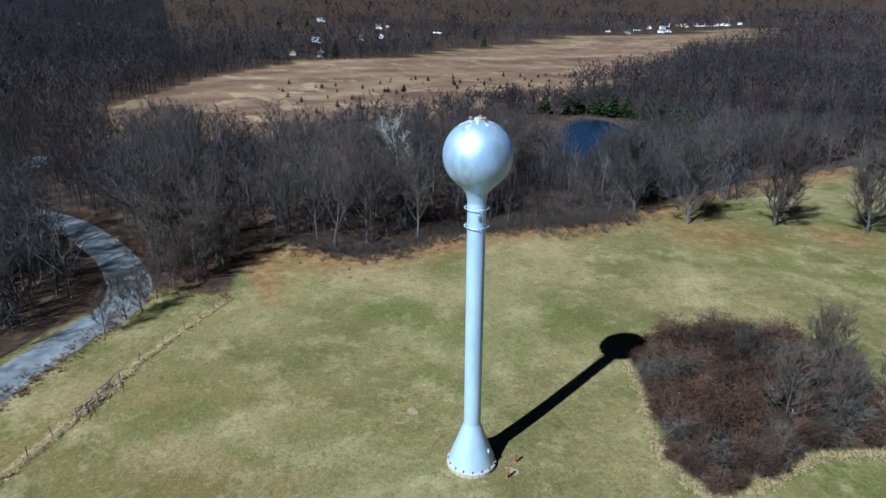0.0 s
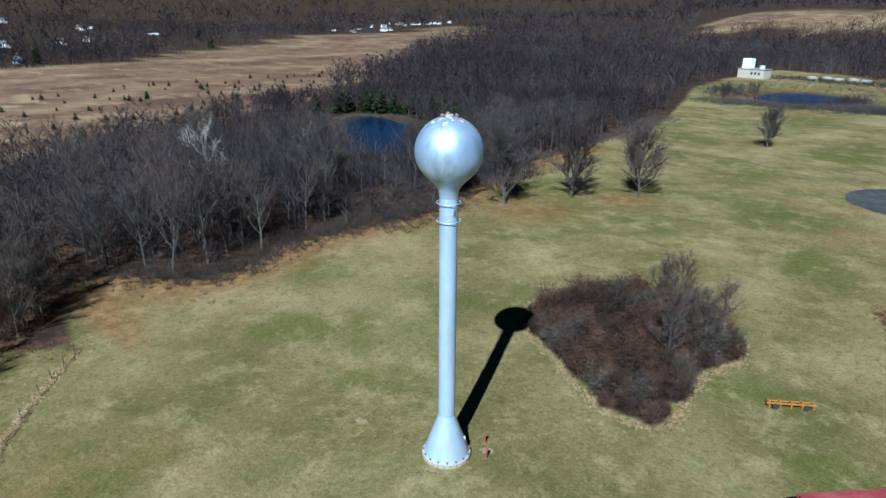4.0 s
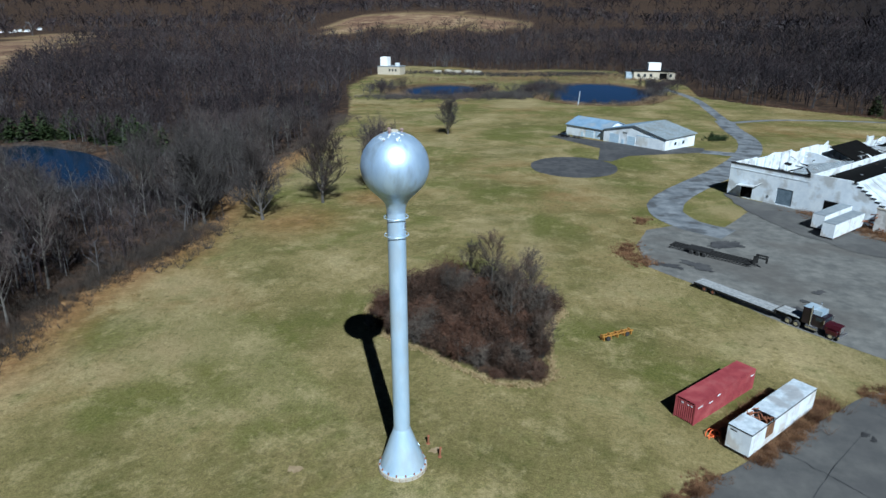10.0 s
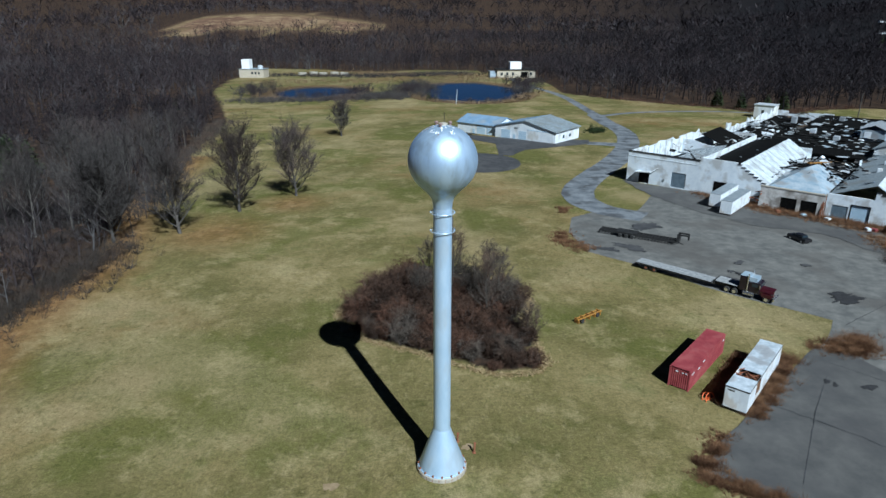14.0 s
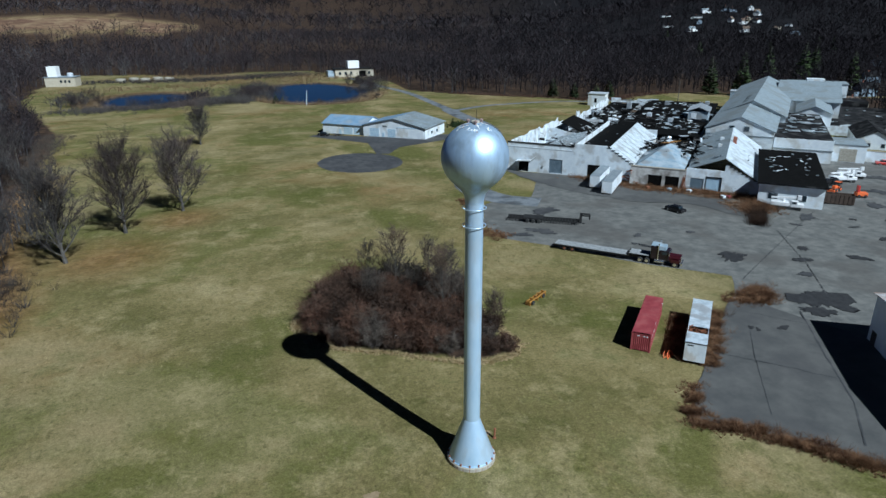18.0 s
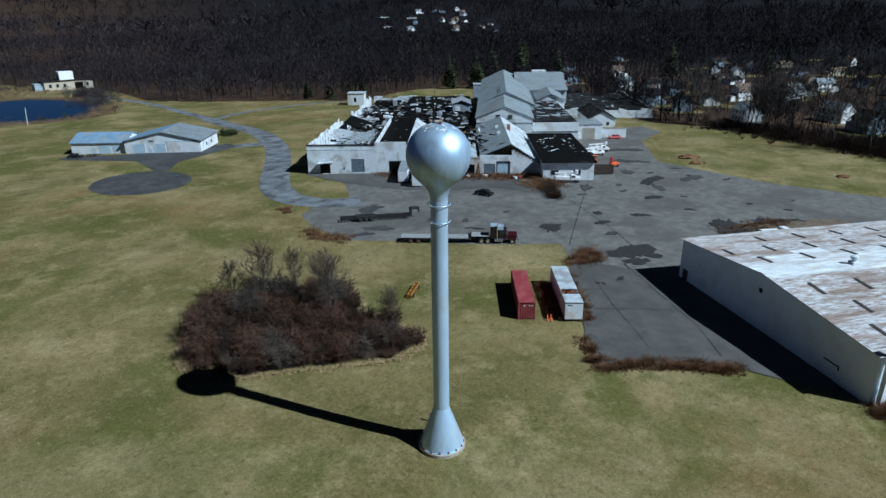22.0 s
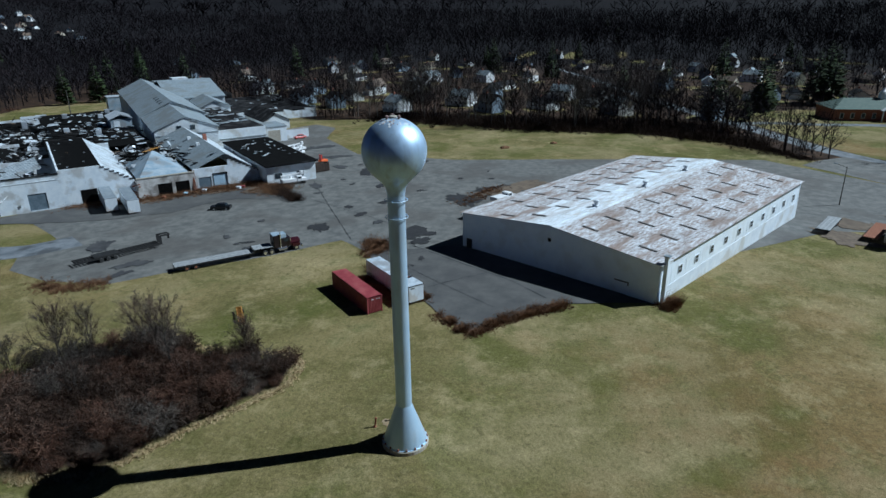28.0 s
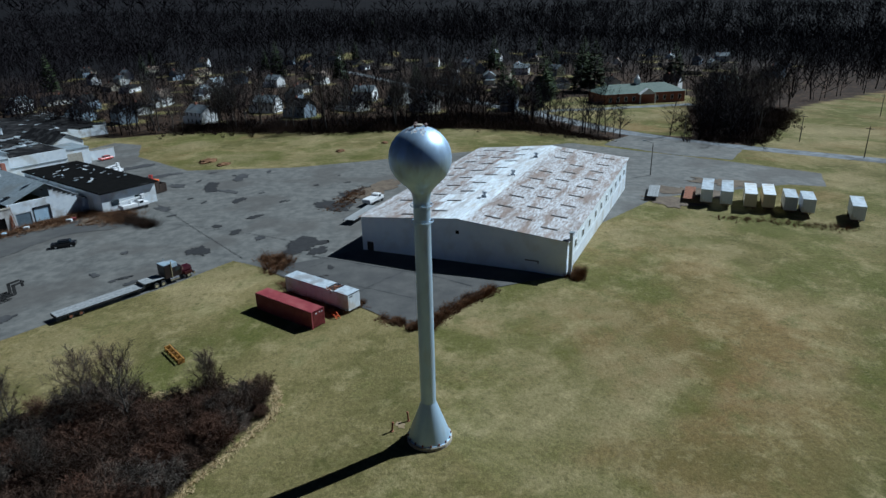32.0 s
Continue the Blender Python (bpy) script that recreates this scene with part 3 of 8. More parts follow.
sheet("forecourt", [(21, 158), (25, 157), (31, 168), (56, 181), (58, 190), (42, 178.5), (23, 195.5), (7, 207), (3, 203), (22, 180)], M["asphalt_dark"],
      "dark asphalt forecourt before the blue barn", "pavement", lift=0.05)
ribbon("drive", [(46, 85), (38, 90), (34.5, 100), (37, 112), (45, 128), (57, 149), (70, 178), (78, 210), (77, 240), (79, 268)], 8.0, M["road"], "patched grey drive winding past the barn", lift=0.05)
ribbon("lane", [(79, 262), (80, 300), (82, 369), (70, 440), (66, 520)], 5.0, M["road"], "narrow lane to the pond house")
ribbon("field_lane", [(80, 262), (100, 278), (122, 284), (150, 288), (172, 279), (196, 284)], 4.0, M["road"], "narrow lane along the far lawn")
ribbon("barn_link", [(56, 183), (66, 180), (72, 181)], 7.0, M["road"], "drive joining the barn forecourt", lift=0.045)
ribbon("west_road", [(-2, -62), (-22, -52), (-34.5, -44.5), (-44, -38), (-51, -32.5), (-60, -31), (-75, -34), (-88, -38.5), (-104, -45), (-122, -58), (-150, -66), (-190, -60)], 6.5, M["road"], "pale curving road under bare trees")
ribbon("east_road", [(40, -230), (100, -170), (133, -131), (150, -110), (166, -95), (194, -79.5), (238, -66), (283, -47), (362, -24), (480, 10), (650, 60)], 8.0, M["road"], "grey public road through the far houses")
ribbon("hall_drive", [(246, -66), (252, -80), (250, -95), (255, -110), (258, -130), (262, -150)], 7.0, M["road"], "drive before the brick building")
for (cx, cy), a, b, turn in PONDS:
    c0, s0 = math.cos(radians(turn)), math.sin(radians(turn))
    zs = pond_level(cx, cy, a, b)
    bm = bmesh.new()
    ring = []
    for i in range(56):
        k = 2 * math.pi * i / 56
        w = 1 + 0.22 * noise.noise(Vector((math.cos(k) * 1.6, math.sin(k) * 1.6, cx)))
        u, v = 1.08 * a * w * math.cos(k), 1.08 * b * w * math.sin(k)
        ring.append(bm.verts.new((cx + u * c0 - v * s0, cy + u * s0 + v * c0, 0)))
    top = bm.faces.new(ring)
    out = bmesh.ops.extrude_face_region(bm, geom=[top])
    for v in out["geom"]:
        if isinstance(v, bmesh.types.BMVert):
            v.co.z = 0
    for v in bm.verts:
        v.co.z += zs
    for v in ring:
        v.co.z -= 4
    single("pond", bm, M["water"], Matrix(), "still dark blue pond ringed by dry reeds", "pond", kind="structure")


# ---- water tower ----
M["flake"] = material("bare_primer", (0.20, 0.13, 0.12), (0.32, 0.24, 0.22), 5.0, 0.8)
def water_tower():
    t = thing("water_tower", pose(0, 0, 0), "silver-painted single-pedestal water tower with a round tank", "water tower")
    R, C = 2.78, 30.05
    a0 = radians(41)
    prof = [(0.78, 26.2), (0.80, 26.45), (0.88, 26.85), (1.08, 27.2), (1.40, 27.55)]
    for i in range(40):
        a = a0 * (1 - i / 39) + (math.pi - 0.12) * (i / 39)
        prof.append((R * math.sin(a), C - R * math.cos(a)))
    part("tank", lathe(prof, 72), M["silver_tank"], t, "glossy silver steel ball with peeling crown", smooth=True)
    for i in range(5):
        z0, z1 = 5.0 + i * 4.24, 5.0 + (i + 1) * 4.24
        part("shaft_section", lathe([(0.772, z0), (0.77, z1)], 56), M["silver"], t, smooth=True)
    part("base_cone", lathe([(2.16, 0.98), (2.15, 1.06), (0.90, 4.62), (0.82, 4.88), (0.775, 5.0)], 64), M["silver"], t, "flared silver steel base", smooth=True)
    part("footing", lathe([(2.34, 0.1), (2.34, 0.86), (2.28, 0.92), (0.5, 0.92)], 56), M["concrete"], t, "weathered concrete ring footing")
    part("base_flange", lathe([(2.25, 0.92), (2.25, 0.98), (2.0, 0.98)], 56), M["silver"], t)
    for i in range(16):
        a = 2 * math.pi * i / 16
        part("anchor_bolt", lathe([(0.085, 0), (0.085, 0.16), (0.04, 0.2)], 8), M["rust"], t, at=pose(2.20 * math.cos(a), 2.20 * math.sin(a), 0.97))
    for i in range(24):
        a = 2 * math.pi * (i + 0.5) / 24
        part("footing_joint", box(2.335, 2.348, -0.02, 0.02, 0.3, 0.86), M["rust"], t, at=Matrix.Rotation(a, 4, "Z"))
    for z in (24.2, 25.75):
        bm = bmesh.new()
        n = 48
        for i in range(n):
            a, b = 2 * math.pi * i / n, 2 * math.pi * (i + 1) / n
            rod((1.0 * math.cos(a), 1.0 * math.sin(a), z), (1.0 * math.cos(b), 1.0 * math.sin(b), z), 0.035, 6, bm)
        for i in range(6):
            a = math.pi * i / 3
            rod((0.75 * math.cos(a), 0.75 * math.sin(a), z), (1.0 * math.cos(a), 1.0 * math.sin(a), z), 0.025, 5, bm)
        part("ring_rail", bm, M["silver"], t, "thin round handrail on brackets")
    top = C + R - 0.02
    part("hatch_collar", lathe([(0.36, top - 0.06), (0.36, top + 0.12), (0.3, top + 0.16), (0.1, top + 0.2)], 24), M["concrete"], t, "rusty grey vent collar", smooth=False)
    for a in (0.4, 2.5, 4.4):
        part("vent_cap", lathe([(0.1, 0), (0.1, 0.22), (0.16, 0.22), (0.16, 0.3), (0.05, 0.36)], 12), M["flake"], t, at=pose(0.62 * math.cos(a), 0.62 * math.sin(a), top - 0.1))
    part("lightning_rod", rod((0.1, 0, top + 0.15), (0.1, 0, top + 1.0), 0.02), M["black_steel"], t)
    part("access_door", box(-0.03, 0.05, -0.35, 0.35, 0.0, 1.6, bevel=0.03), M["silver"], t, "oval steel manway door", at=Matrix.Rotation(1.25, 4, "Z") @ pose(2.02, 0, 1.3, 0, -19.5, 0))
    part("manway", lathe([(0.2, 0), (0.2, 0.1), (0.12, 0.12)], 20), M["silver"], t, at=Matrix.Rotation(0.75, 4, "Z") @ pose(1.70, 0, 2.3, 0, 70.5, 0))
    part("cable_clip", box(0, 0.1, -0.1, 0.1, 0, 0.5, bevel=0.02), M["chrome"], t, at=Matrix.Rotation(-0.2, 4, "Z") @ pose(0.77, 0, 24.8))
    # pale peeled paint flakes near the crown, each a thin scab on the ball
    random.seed(11)
    for i in range(70):
        a, tilt = random.uniform(0, 6.28), random.uniform(10, 36)
        w = random.uniform(0.05, 0.22)
        bm = bmesh.new()
        ring = [bm.verts.new((w * random.uniform(0.6, 1.2) * math.cos(k), 0.6 * w * random.uniform(0.6, 1.2) * math.sin(k), 0.004)) for k in np.linspace(0, 5.6, 8)]
        bm.faces.new(ring)
        part("paint_flake", bm, M["trailer_white"] if i % 4 else M["flake"], t, at=pose(0, 0, C) @ Matrix.Rotation(a, 4, "Z") @ Matrix.Rotation(radians(tilt), 4, "Y") @ pose(0, 0, R + 0.002))
    return t


water_tower()
for x, y, lean in ((1.6, 3.9, 7), (3.2, 2.1, -4)):
    p = thing("marker_post", pose(x, y, gz(x, y), lean, 3, 0), "short rusty iron valve post in the lawn", "post", "posts beside the tower")
    part("pipe", lathe([(0.10, -0.2), (0.10, 0.95), (0.08, 1.0)], 12), M["rust"], p)
    part("cap", lathe([(0.14, 1.0), (0.14, 1.08), (0.08, 1.14)], 12), M["rust"], p)
    part("collar", lathe([(0.2, -0.05), (0.2, 0.05), (0.14, 0.08)], 14), M["rust"], p)


# ---- storage shed ----
def storage_shed():
    z0 = -1.2
    t = thing("storage_shed", pose(40.8, -25.2, z0, 0, 0, -28.3), "long white metal storage shed with a rusting low roof", "shed")
    L, W, E, A = 64.0, 38.6, 7.3, 9.1
    # gable walls at x = 0 and x = L, side walls along x
    for x, nm in ((0, "gable_wall"), (L - 0.25, "gable_wall")):
        bm = prism([(0, -1.5), (W, -1.5), (W, E), (W / 2, A), (0, E)], x, x + 0.25)
        part(nm, bm, M["shed_wall"], t, "white sheet-metal gable wall")
    for y in (0.0, W - 0.3):
        part("plinth_wall", box(0.25, L - 0.25, y, y + 0.3, -1.5, 3.0), M["white_wall"], t, "whitewashed block lower wall")
        part("side_wall", box(0.25, L - 0.25, y + 0.04, y + 0.26, 3.0, E - 0.05), M["shed_wall"], t)
    # vertical seams
    for i in range(24):
        part("seam", box(-0.01, 0.0, 0.8 + i * 1.6, 0.86 + i * 1.6, -0.9, E - 0.1 + (A - E) * (1 - abs(0.8 + i * 1.6 - W / 2) / (W / 2)) ), M["shed_wall"], t)
    for i in range(40):
        part("rib", box(0.9 + i * 1.6, 0.97 + i * 1.6, 0.03, 0.045, 3.05, E - 0.1), M["shed_wall"], t)
    # roof sheets
    sl = math.hypot(W / 2 + 0.5, A - E + 0.05)
    ang = math.degrees(math.atan2(A - E, W / 2))
    n, rows = 12, 12
    step, run = (L + 0.8) / n, sl / rows
    strip, pale = [], []
    for j in range(3):
        k, prof = 5, [(run + 0.04, -0.02), (0, -0.02)]
        for i in range(k):
            y = i * (run + 0.04) / k
            prof += [(y, 0.047 if i == 0 else 0.035), (y + 0.7 * run / k, 0.035), (y + 0.74 * run / k, 0.01), (y + 0.96 * run / k, 0.01)]
        bm = prism(prof, 0, step - 0.015 - 0.01 * j)
        strip.append(finish("roof_sheet", bm.copy(), M["shed_roof"]))
        pale.append(finish("roof_sheet", bm, M["shed_roof_pale"]))
    for side in (0, 1):
        base = pose(-0.4, -0.5, E - 0.02, ang, 0, 0) if not side else pose(L + 0.4, W + 0.5, E - 0.02, 0, 0, 180) @ pose(0, 0, 0, ang, 0, 0)
        for i in range(n):
            for j in range(rows):
                part("roof_sheet", (pale if j >= (7 + (i * 7) % 3 if side else 11) else strip)[(i * 5 + j * 7) % 3], None, t, at=base @ pose(i * step, j * run, 0.05))
    sky_mesh = finish("skylight", box(0, 0.5, 0, 3.0, 0, 0.05), M["skylight"])
    random.seed(8)
    for side in (0, 1):
        for r, u0 in ((0, 3.0), (1, 8.2), (2, 13.2)):
            for i in range(9):
                if random.random() < 0.08:
                    continue
                base = pose(0, -0.5, E - 0.02, ang, 0, 0) if not side else pose(L, W + 0.5, E - 0.02, 0, 0, 180) @ pose(0, 0, 0, ang, 0, 0)
                part("skylight", sky_mesh, None, t, at=base @ pose(3.6 + i * 7.0 + (r % 2) * 2.4, u0, 0.115))
    part("ridge_cap", box(-0.4, L + 0.4, W / 2 - 0.35, W / 2 + 0.35, A + 0.06, A + 0.14), M["trailer_white"], t)
    for x in (14.0, 32.0, 50.0):
        v = part("roof_vent", box(x - 0.5, x + 0.5, W / 2 - 0.5, W / 2 + 0.5, A + 0.1, A + 0.5, bevel=0.05), M["trailer_white"], t)
        part("cowl", lathe([(0.3, 0), (0.3, 0.4), (0.55, 0.45), (0.5, 0.75), (0.15, 0.9)], 16), M["trailer_white"], v, at=pose(x, W / 2, A + 0.5))
    for i in range(10):
        x = 6.5 + i * 5.9
        w = part("window", box(x, x + 1.3, -0.06, 0.03, 4.0, 5.3), M["trailer_white"], t)
        part("pane", box(x + 0.1, x + 0.62, -0.075, -0.055, 4.1, 5.2), M["glass"], w)
        part("pane", box(x + 0.68, x + 1.2, -0.075, -0.055, 4.1, 5.2), M["glass"], w)
        part("mullion", box(x + 0.1, x + 1.2, -0.085, -0.07, 4.6, 4.66), M["trailer_white"], w)
    for i in range(12):
        part("streak", box(4.2 + i * 5.1, 4.28 + i * 5.1, 0.02, 0.045, 3.02, 5.6), M["shed_wall"], t)
    c = part("flue", lathe([(0.42, -1.2), (0.42, E + 1.1), (0.36, E + 1.2)], 4), M["shed_wall"], t, "square sheet-metal flue", at=pose(1.0, -0.55, 0, 0, 0, 45))
    part("cap", box(-0.45, 0.45, -0.45, 0.45, E + 1.2, E + 1.35), M["grey_roof"], c, at=pose(0, 0, 0, 0, 0, -45))
    part("flue_seat", box(1.4, 3.2, -0.5, 0.1, E - 0.4, E + 0.15), M["trailer_white"], t)
    # gable details
    part("door", box(-0.06, 0.02, W - 2.3, W - 1.0, 0.2, 2.6), M["black_steel"], t, "dark steel side door")
    part("louvre", box(-0.08, 0.02, W / 2 - 0.3, W / 2 + 0.3, 6.3, 6.9), M["dark"], t)
    bm = box(-0.1, 0.0, 4.6, 7.0, 3.1, 3.25)
    box(-0.1, 0.0, 4.6, 4.75, 2.7, 3.1, bm)
    part("door_track", bm, M["black_steel"], t, "bent steel canopy track")
    return t


storage_shed()


# ---- containers beside the apron ----
def ribbed(length, height, n, depth=0.05, thick=0.04):
    """A corrugated panel along x, facing -y."""
    bm = bmesh.new()
    pts = []
    s = length / n
    for i in range(n):
        for u, d in ((0.0, 0), (0.3, 0), (0.5, depth), (0.8, depth)):
            pts.append(((i + u) * s, d))
    pts.append((length, 0))
    f = [[bm.verts.new((x, y, z)) for z in (0, height)] for x, y in pts]
    b = [[bm.verts.new((x, thick + depth, z)) for z in (0, height)] for x in (0, length)]
    for p, q in zip(f, f[1:]):
        bm.faces.new((p[0], q[0], q[1], p[1]))
    bm.faces.new((b[1][0], b[0][0], b[0][1], b[1][1]))
    return bm


def shipping_container():
    m = pose(28.55, 13.25, 0.0, 0, 0, 49.0)
    t = thing("shipping_container", m, "faded red corrugated steel shipping container on the lawn", "container")
    L, W, H = 12.19, 2.44, 2.55
    for x in (0, L - 0.16):
        for y in (0, W - 0.16):
            part("corner_post", box(x, x + 0.16, y, y + 0.16, 0, H, bevel=0.015), M["red"], t)
    for y in (0, W - 0.12):
        for z in (0.0, H - 0.12):
            part("side_rail", box(0.16, L - 0.16, y, y + 0.12, z, z + 0.12), M["red"], t)
    part("side_panel", ribbed(L - 0.32, H - 0.24, 40), M["red"], t, at=pose(0.16, 0.01, 0.12))
    part("side_panel", ribbed(L - 0.32, H - 0.24, 40), M["red"], t, at=pose(L - 0.16, W - 0.01, 0.12, 0, 0, 180))
    part("end_panel", ribbed(W - 0.32, H - 0.24, 9), M["red"], t, at=pose(0.01, W - 0.16, 0.12, 0, 0, -90))
    for k in (0, 1):
        d = part("door", box(L - 0.05, L, 0.16 + k * 1.06, 1.21 + k * 1.06, 0.12, H - 0.12, bevel=0.01), M["red"], t)
        for o in (0.25, 0.8):
            part("lock_rod", rod((L + 0.03, 0.16 + k * 1.06 + o, 0.1), (L + 0.03, 0.16 + k * 1.06 + o, H - 0.1), 0.025), M["chrome"], d)
    bm = ribbed(L - 0.1, W - 0.1, 40, 0.03)
    part("roof_panel", bm, M["red"], t, at=pose(0.05, W - 0.05, H + 0.02, 90, 0, 0))
    part("floor_panel", box(0.1, L - 0.1, 0.1, W - 0.1, 0.08, 0.16), M["rust"], t)
    for x in (0, L - 0.18):
        for y in (0, W - 0.18):
            for z in (-0.02, H - 0.1):
                part("corner_casting", box(x - 0.01, x + 0.19, y - 0.01, y + 0.19, z, z + 0.13, bevel=0.02), M["red"], t)
    # illegible white marks
    for i, (y, w, z) in enumerate(((0.35, 0.2, 2.1), (0.75, 0.2, 2.1), (1.4, 0.3, 2.1))):
        part("mark_bar", box(-0.012, 0.0, y, y + w, z, z + 0.14), M["trailer_white"], t)
    for x, w, z in ((0.5, 0.9, 1.9), (2.6, 0.8, 1.7), (4.2, 0.6, 2.0), (11.2, 0.6, 1.9)):
        part("mark_bar", box(x, x + w, -0.012, 0.0, z, z + 0.16), M["trailer_white"], t)
    return t


shipping_container()


def box_trailer():
    t = thing("derelict_trailer", pose(33.0, 8.35, 0.0, 0, 0, 49.5), "derelict white box trailer with a torn roof", "trailer")
    L, W, H = 13.6, 2.5, 2.98
    part("side_panel", box(0.05, L, 0, 0.06, 0.42, H), M["trailer_white"], t)
    part("side_panel", box(0.05, L, W - 0.06, W, 0.42, H), M["trailer_white"], t)
    part("front_panel", box(0, 0.05, 0, W, 0.42, H, bevel=0.015), M["trailer_white"], t)
    part("rear_panel", box(L - 0.05, L, 0.06, W - 0.06, 0.42, H), M["trailer_white"], t)
    part("roof_skin", box(-0.02, 2.9, -0.02, W + 0.02, H, H + 0.05), M["trailer_roof"], t, "peeling grey-white roof skin")
    part("roof_skin", box(4.7, L + 0.02, -0.02, W + 0.02, H, H + 0.05), M["trailer_roof"], t, "peeling grey-white roof skin")
    random.seed(2)
    rib = finish("torn_rib", box(-0.5, 0.5, -0.06, 0.06, -0.02, 0.02), M["rust"])
    for i in range(18):
        x, y = 3.0 + random.random() * 1.6, random.uniform(0.1, W - 0.1)
        part("torn_rib", rib, None, t, "torn rusty roof rib", at=pose(x, y, H - random.uniform(0.02, 0.35), random.uniform(-25, 25), random.uniform(-25, 25), random.uniform(0, 180)))
    part("torn_patch", box(2.9, 4.5, -0.015, 0.0, 1.3, H - 0.02), M["weeds"], t, "bare plywood where the skin is ripped")
    part("frame_rail", box(0.3, L, 0.6, 0.75, 0.5, 0.75), M["rust"], t)
    part("frame_rail", box(0.3, L, W - 0.75, W - 0.6, 0.5, 0.75), M["rust"], t)
    for x, y in ((2.5, 0.5), (2.5, W - 0.6)):
        part("landing_leg", box(x, x + 0.14, y, y + 0.14, 0, 0.6), M["rust"], t)
    for x in (L - 2.6, L - 1.3):
        for y in (0.10, W - 0.58):
            w = part("wheel", lathe([(0.5, 0), (0.5, 0.48)], 20), M["rubber"], t, at=pose(x, y, 0.5, -90, 0, 0))
            part("rim", lathe([(0.27, -0.01), (0.25, 0.5)], 16), M["rust"], w)
    for y in (0.03, W - 0.03):
        for i in range(10):
            part("side_rib", box(0.7 + i * 1.3, 0.75 + i * 1.3, y - 0.045, y + 0.045, 0.8, H - 0.05), M["trailer_white"], t)
    part("marker_bar", box(-0.012, 0.0, 1.5, 2.2, 2.5, 2.66), M["black_steel"], t)
    part("edge_trim", box(-0.03, L, -0.03, 0.0, H - 0.12, H + 0.04), M["black_steel"], t)
    part("edge_trim", box(-0.03, 0.0, 0.0, W, H - 0.1, H + 0.03), M["black_steel"], t)
    return t


box_trailer()
r = thing("wire_reel", pose(30.2, 12.0, 0.0, 70, 0, 30), "orange-painted steel reel lying in weeds", "reel")
for z in (0, 0.5):
    bm = bmesh.new()
    hoop = [[bm.verts.new(((0.7 + 0.05 * math.cos(k)) * math.cos(a), (0.7 + 0.05 * math.cos(k)) * math.sin(a), z + 0.05 * math.sin(k))) for k in (0, 1.57, 3.14, 4.71)] for a in np.linspace(0, 2 * math.pi, 20, endpoint=False)]
    for i in range(20):
        for j in range(4):
            bm.faces.new((hoop[i][j], hoop[(i + 1) % 20][j], hoop[(i + 1) % 20][(j + 1) % 4], hoop[i][(j + 1) % 4]))
    for i in range(4):
        a = math.pi * i / 2
        part("spoke", rod((0, 0, z), (0.68 * math.cos(a), 0.68 * math.sin(a), z), 0.04, 5), M["orange"], r)
    part("flange", bm, M["orange"], r)
part("hub", lathe([(0.2, 0), (0.2, 0.5)], 12), M["orange"], r)

# yellow implement frame on the lawn
t = thing("implement_frame", pose(19.4, 30.4, 0, 0, 0, 37), "rusty yellow farm implement frame on the grass", "implement")
part("toolbar", box(0, 5.2, -0.08, 0.08, 0.55, 0.7), M["yellow"], t)
part("toolbar", box(0.2, 5.0, 0.6, 0.74, 0.45, 0.58), M["yellow"], t)
for i in range(5):
    part("shank", box(0.25 + i * 1.15, 0.37 + i * 1.15, -0.1, 0.78, 0.0, 0.75, bevel=0.02), M["yellow"], t)
for x in (0.9, 4.1):
    part("gauge_wheel", lathe([(0.32, 0), (0.32, 0.16)], 14), M["rubber"], t, at=pose(x, -0.12, 0.32, 90, 0, 0))


# ---- barn ----
def gabled(t, L, W, E, A, wall_mat, roof_mat, over=0.4, x0=0.0, y0=0.0, thick=0.25, holes=(), sheets=0):
    """Walls and a gable roof; the ridge runs along x, gables at both ends. holes: in the wall at y0."""
    part("wall", wall(L, E, thick, holes), M[wall_mat], t, at=pose(x0, y0, 0))
    part("wall", wall(L, E, thick), M[wall_mat], t, at=pose(x0 + L, y0 + W, 0, 0, 0, 180))
    for x in (x0 + 0.003, x0 + L - thick - 0.003):
        part("gable_wall", prism([(thick, 0), (W - thick, 0), (W - thick, E), (W / 2, A - 0.15), (thick, E)], x, x + thick), M[wall_mat], t, at=pose(0, y0, 0))
    s = (A - E) / (W / 2)
    for k in (0, 1):
        o = [(-over, E - over * s), (W / 2, A), (W / 2, A + 0.18), (-over, E - over * s + 0.18)]
        o = o if not k else [(W - y, z) for y, z in o][::-1]
        part("roof", prism(o, x0 - over, x0 + L + over), M[roof_mat], t, at=pose(0, y0, 0))
    return t


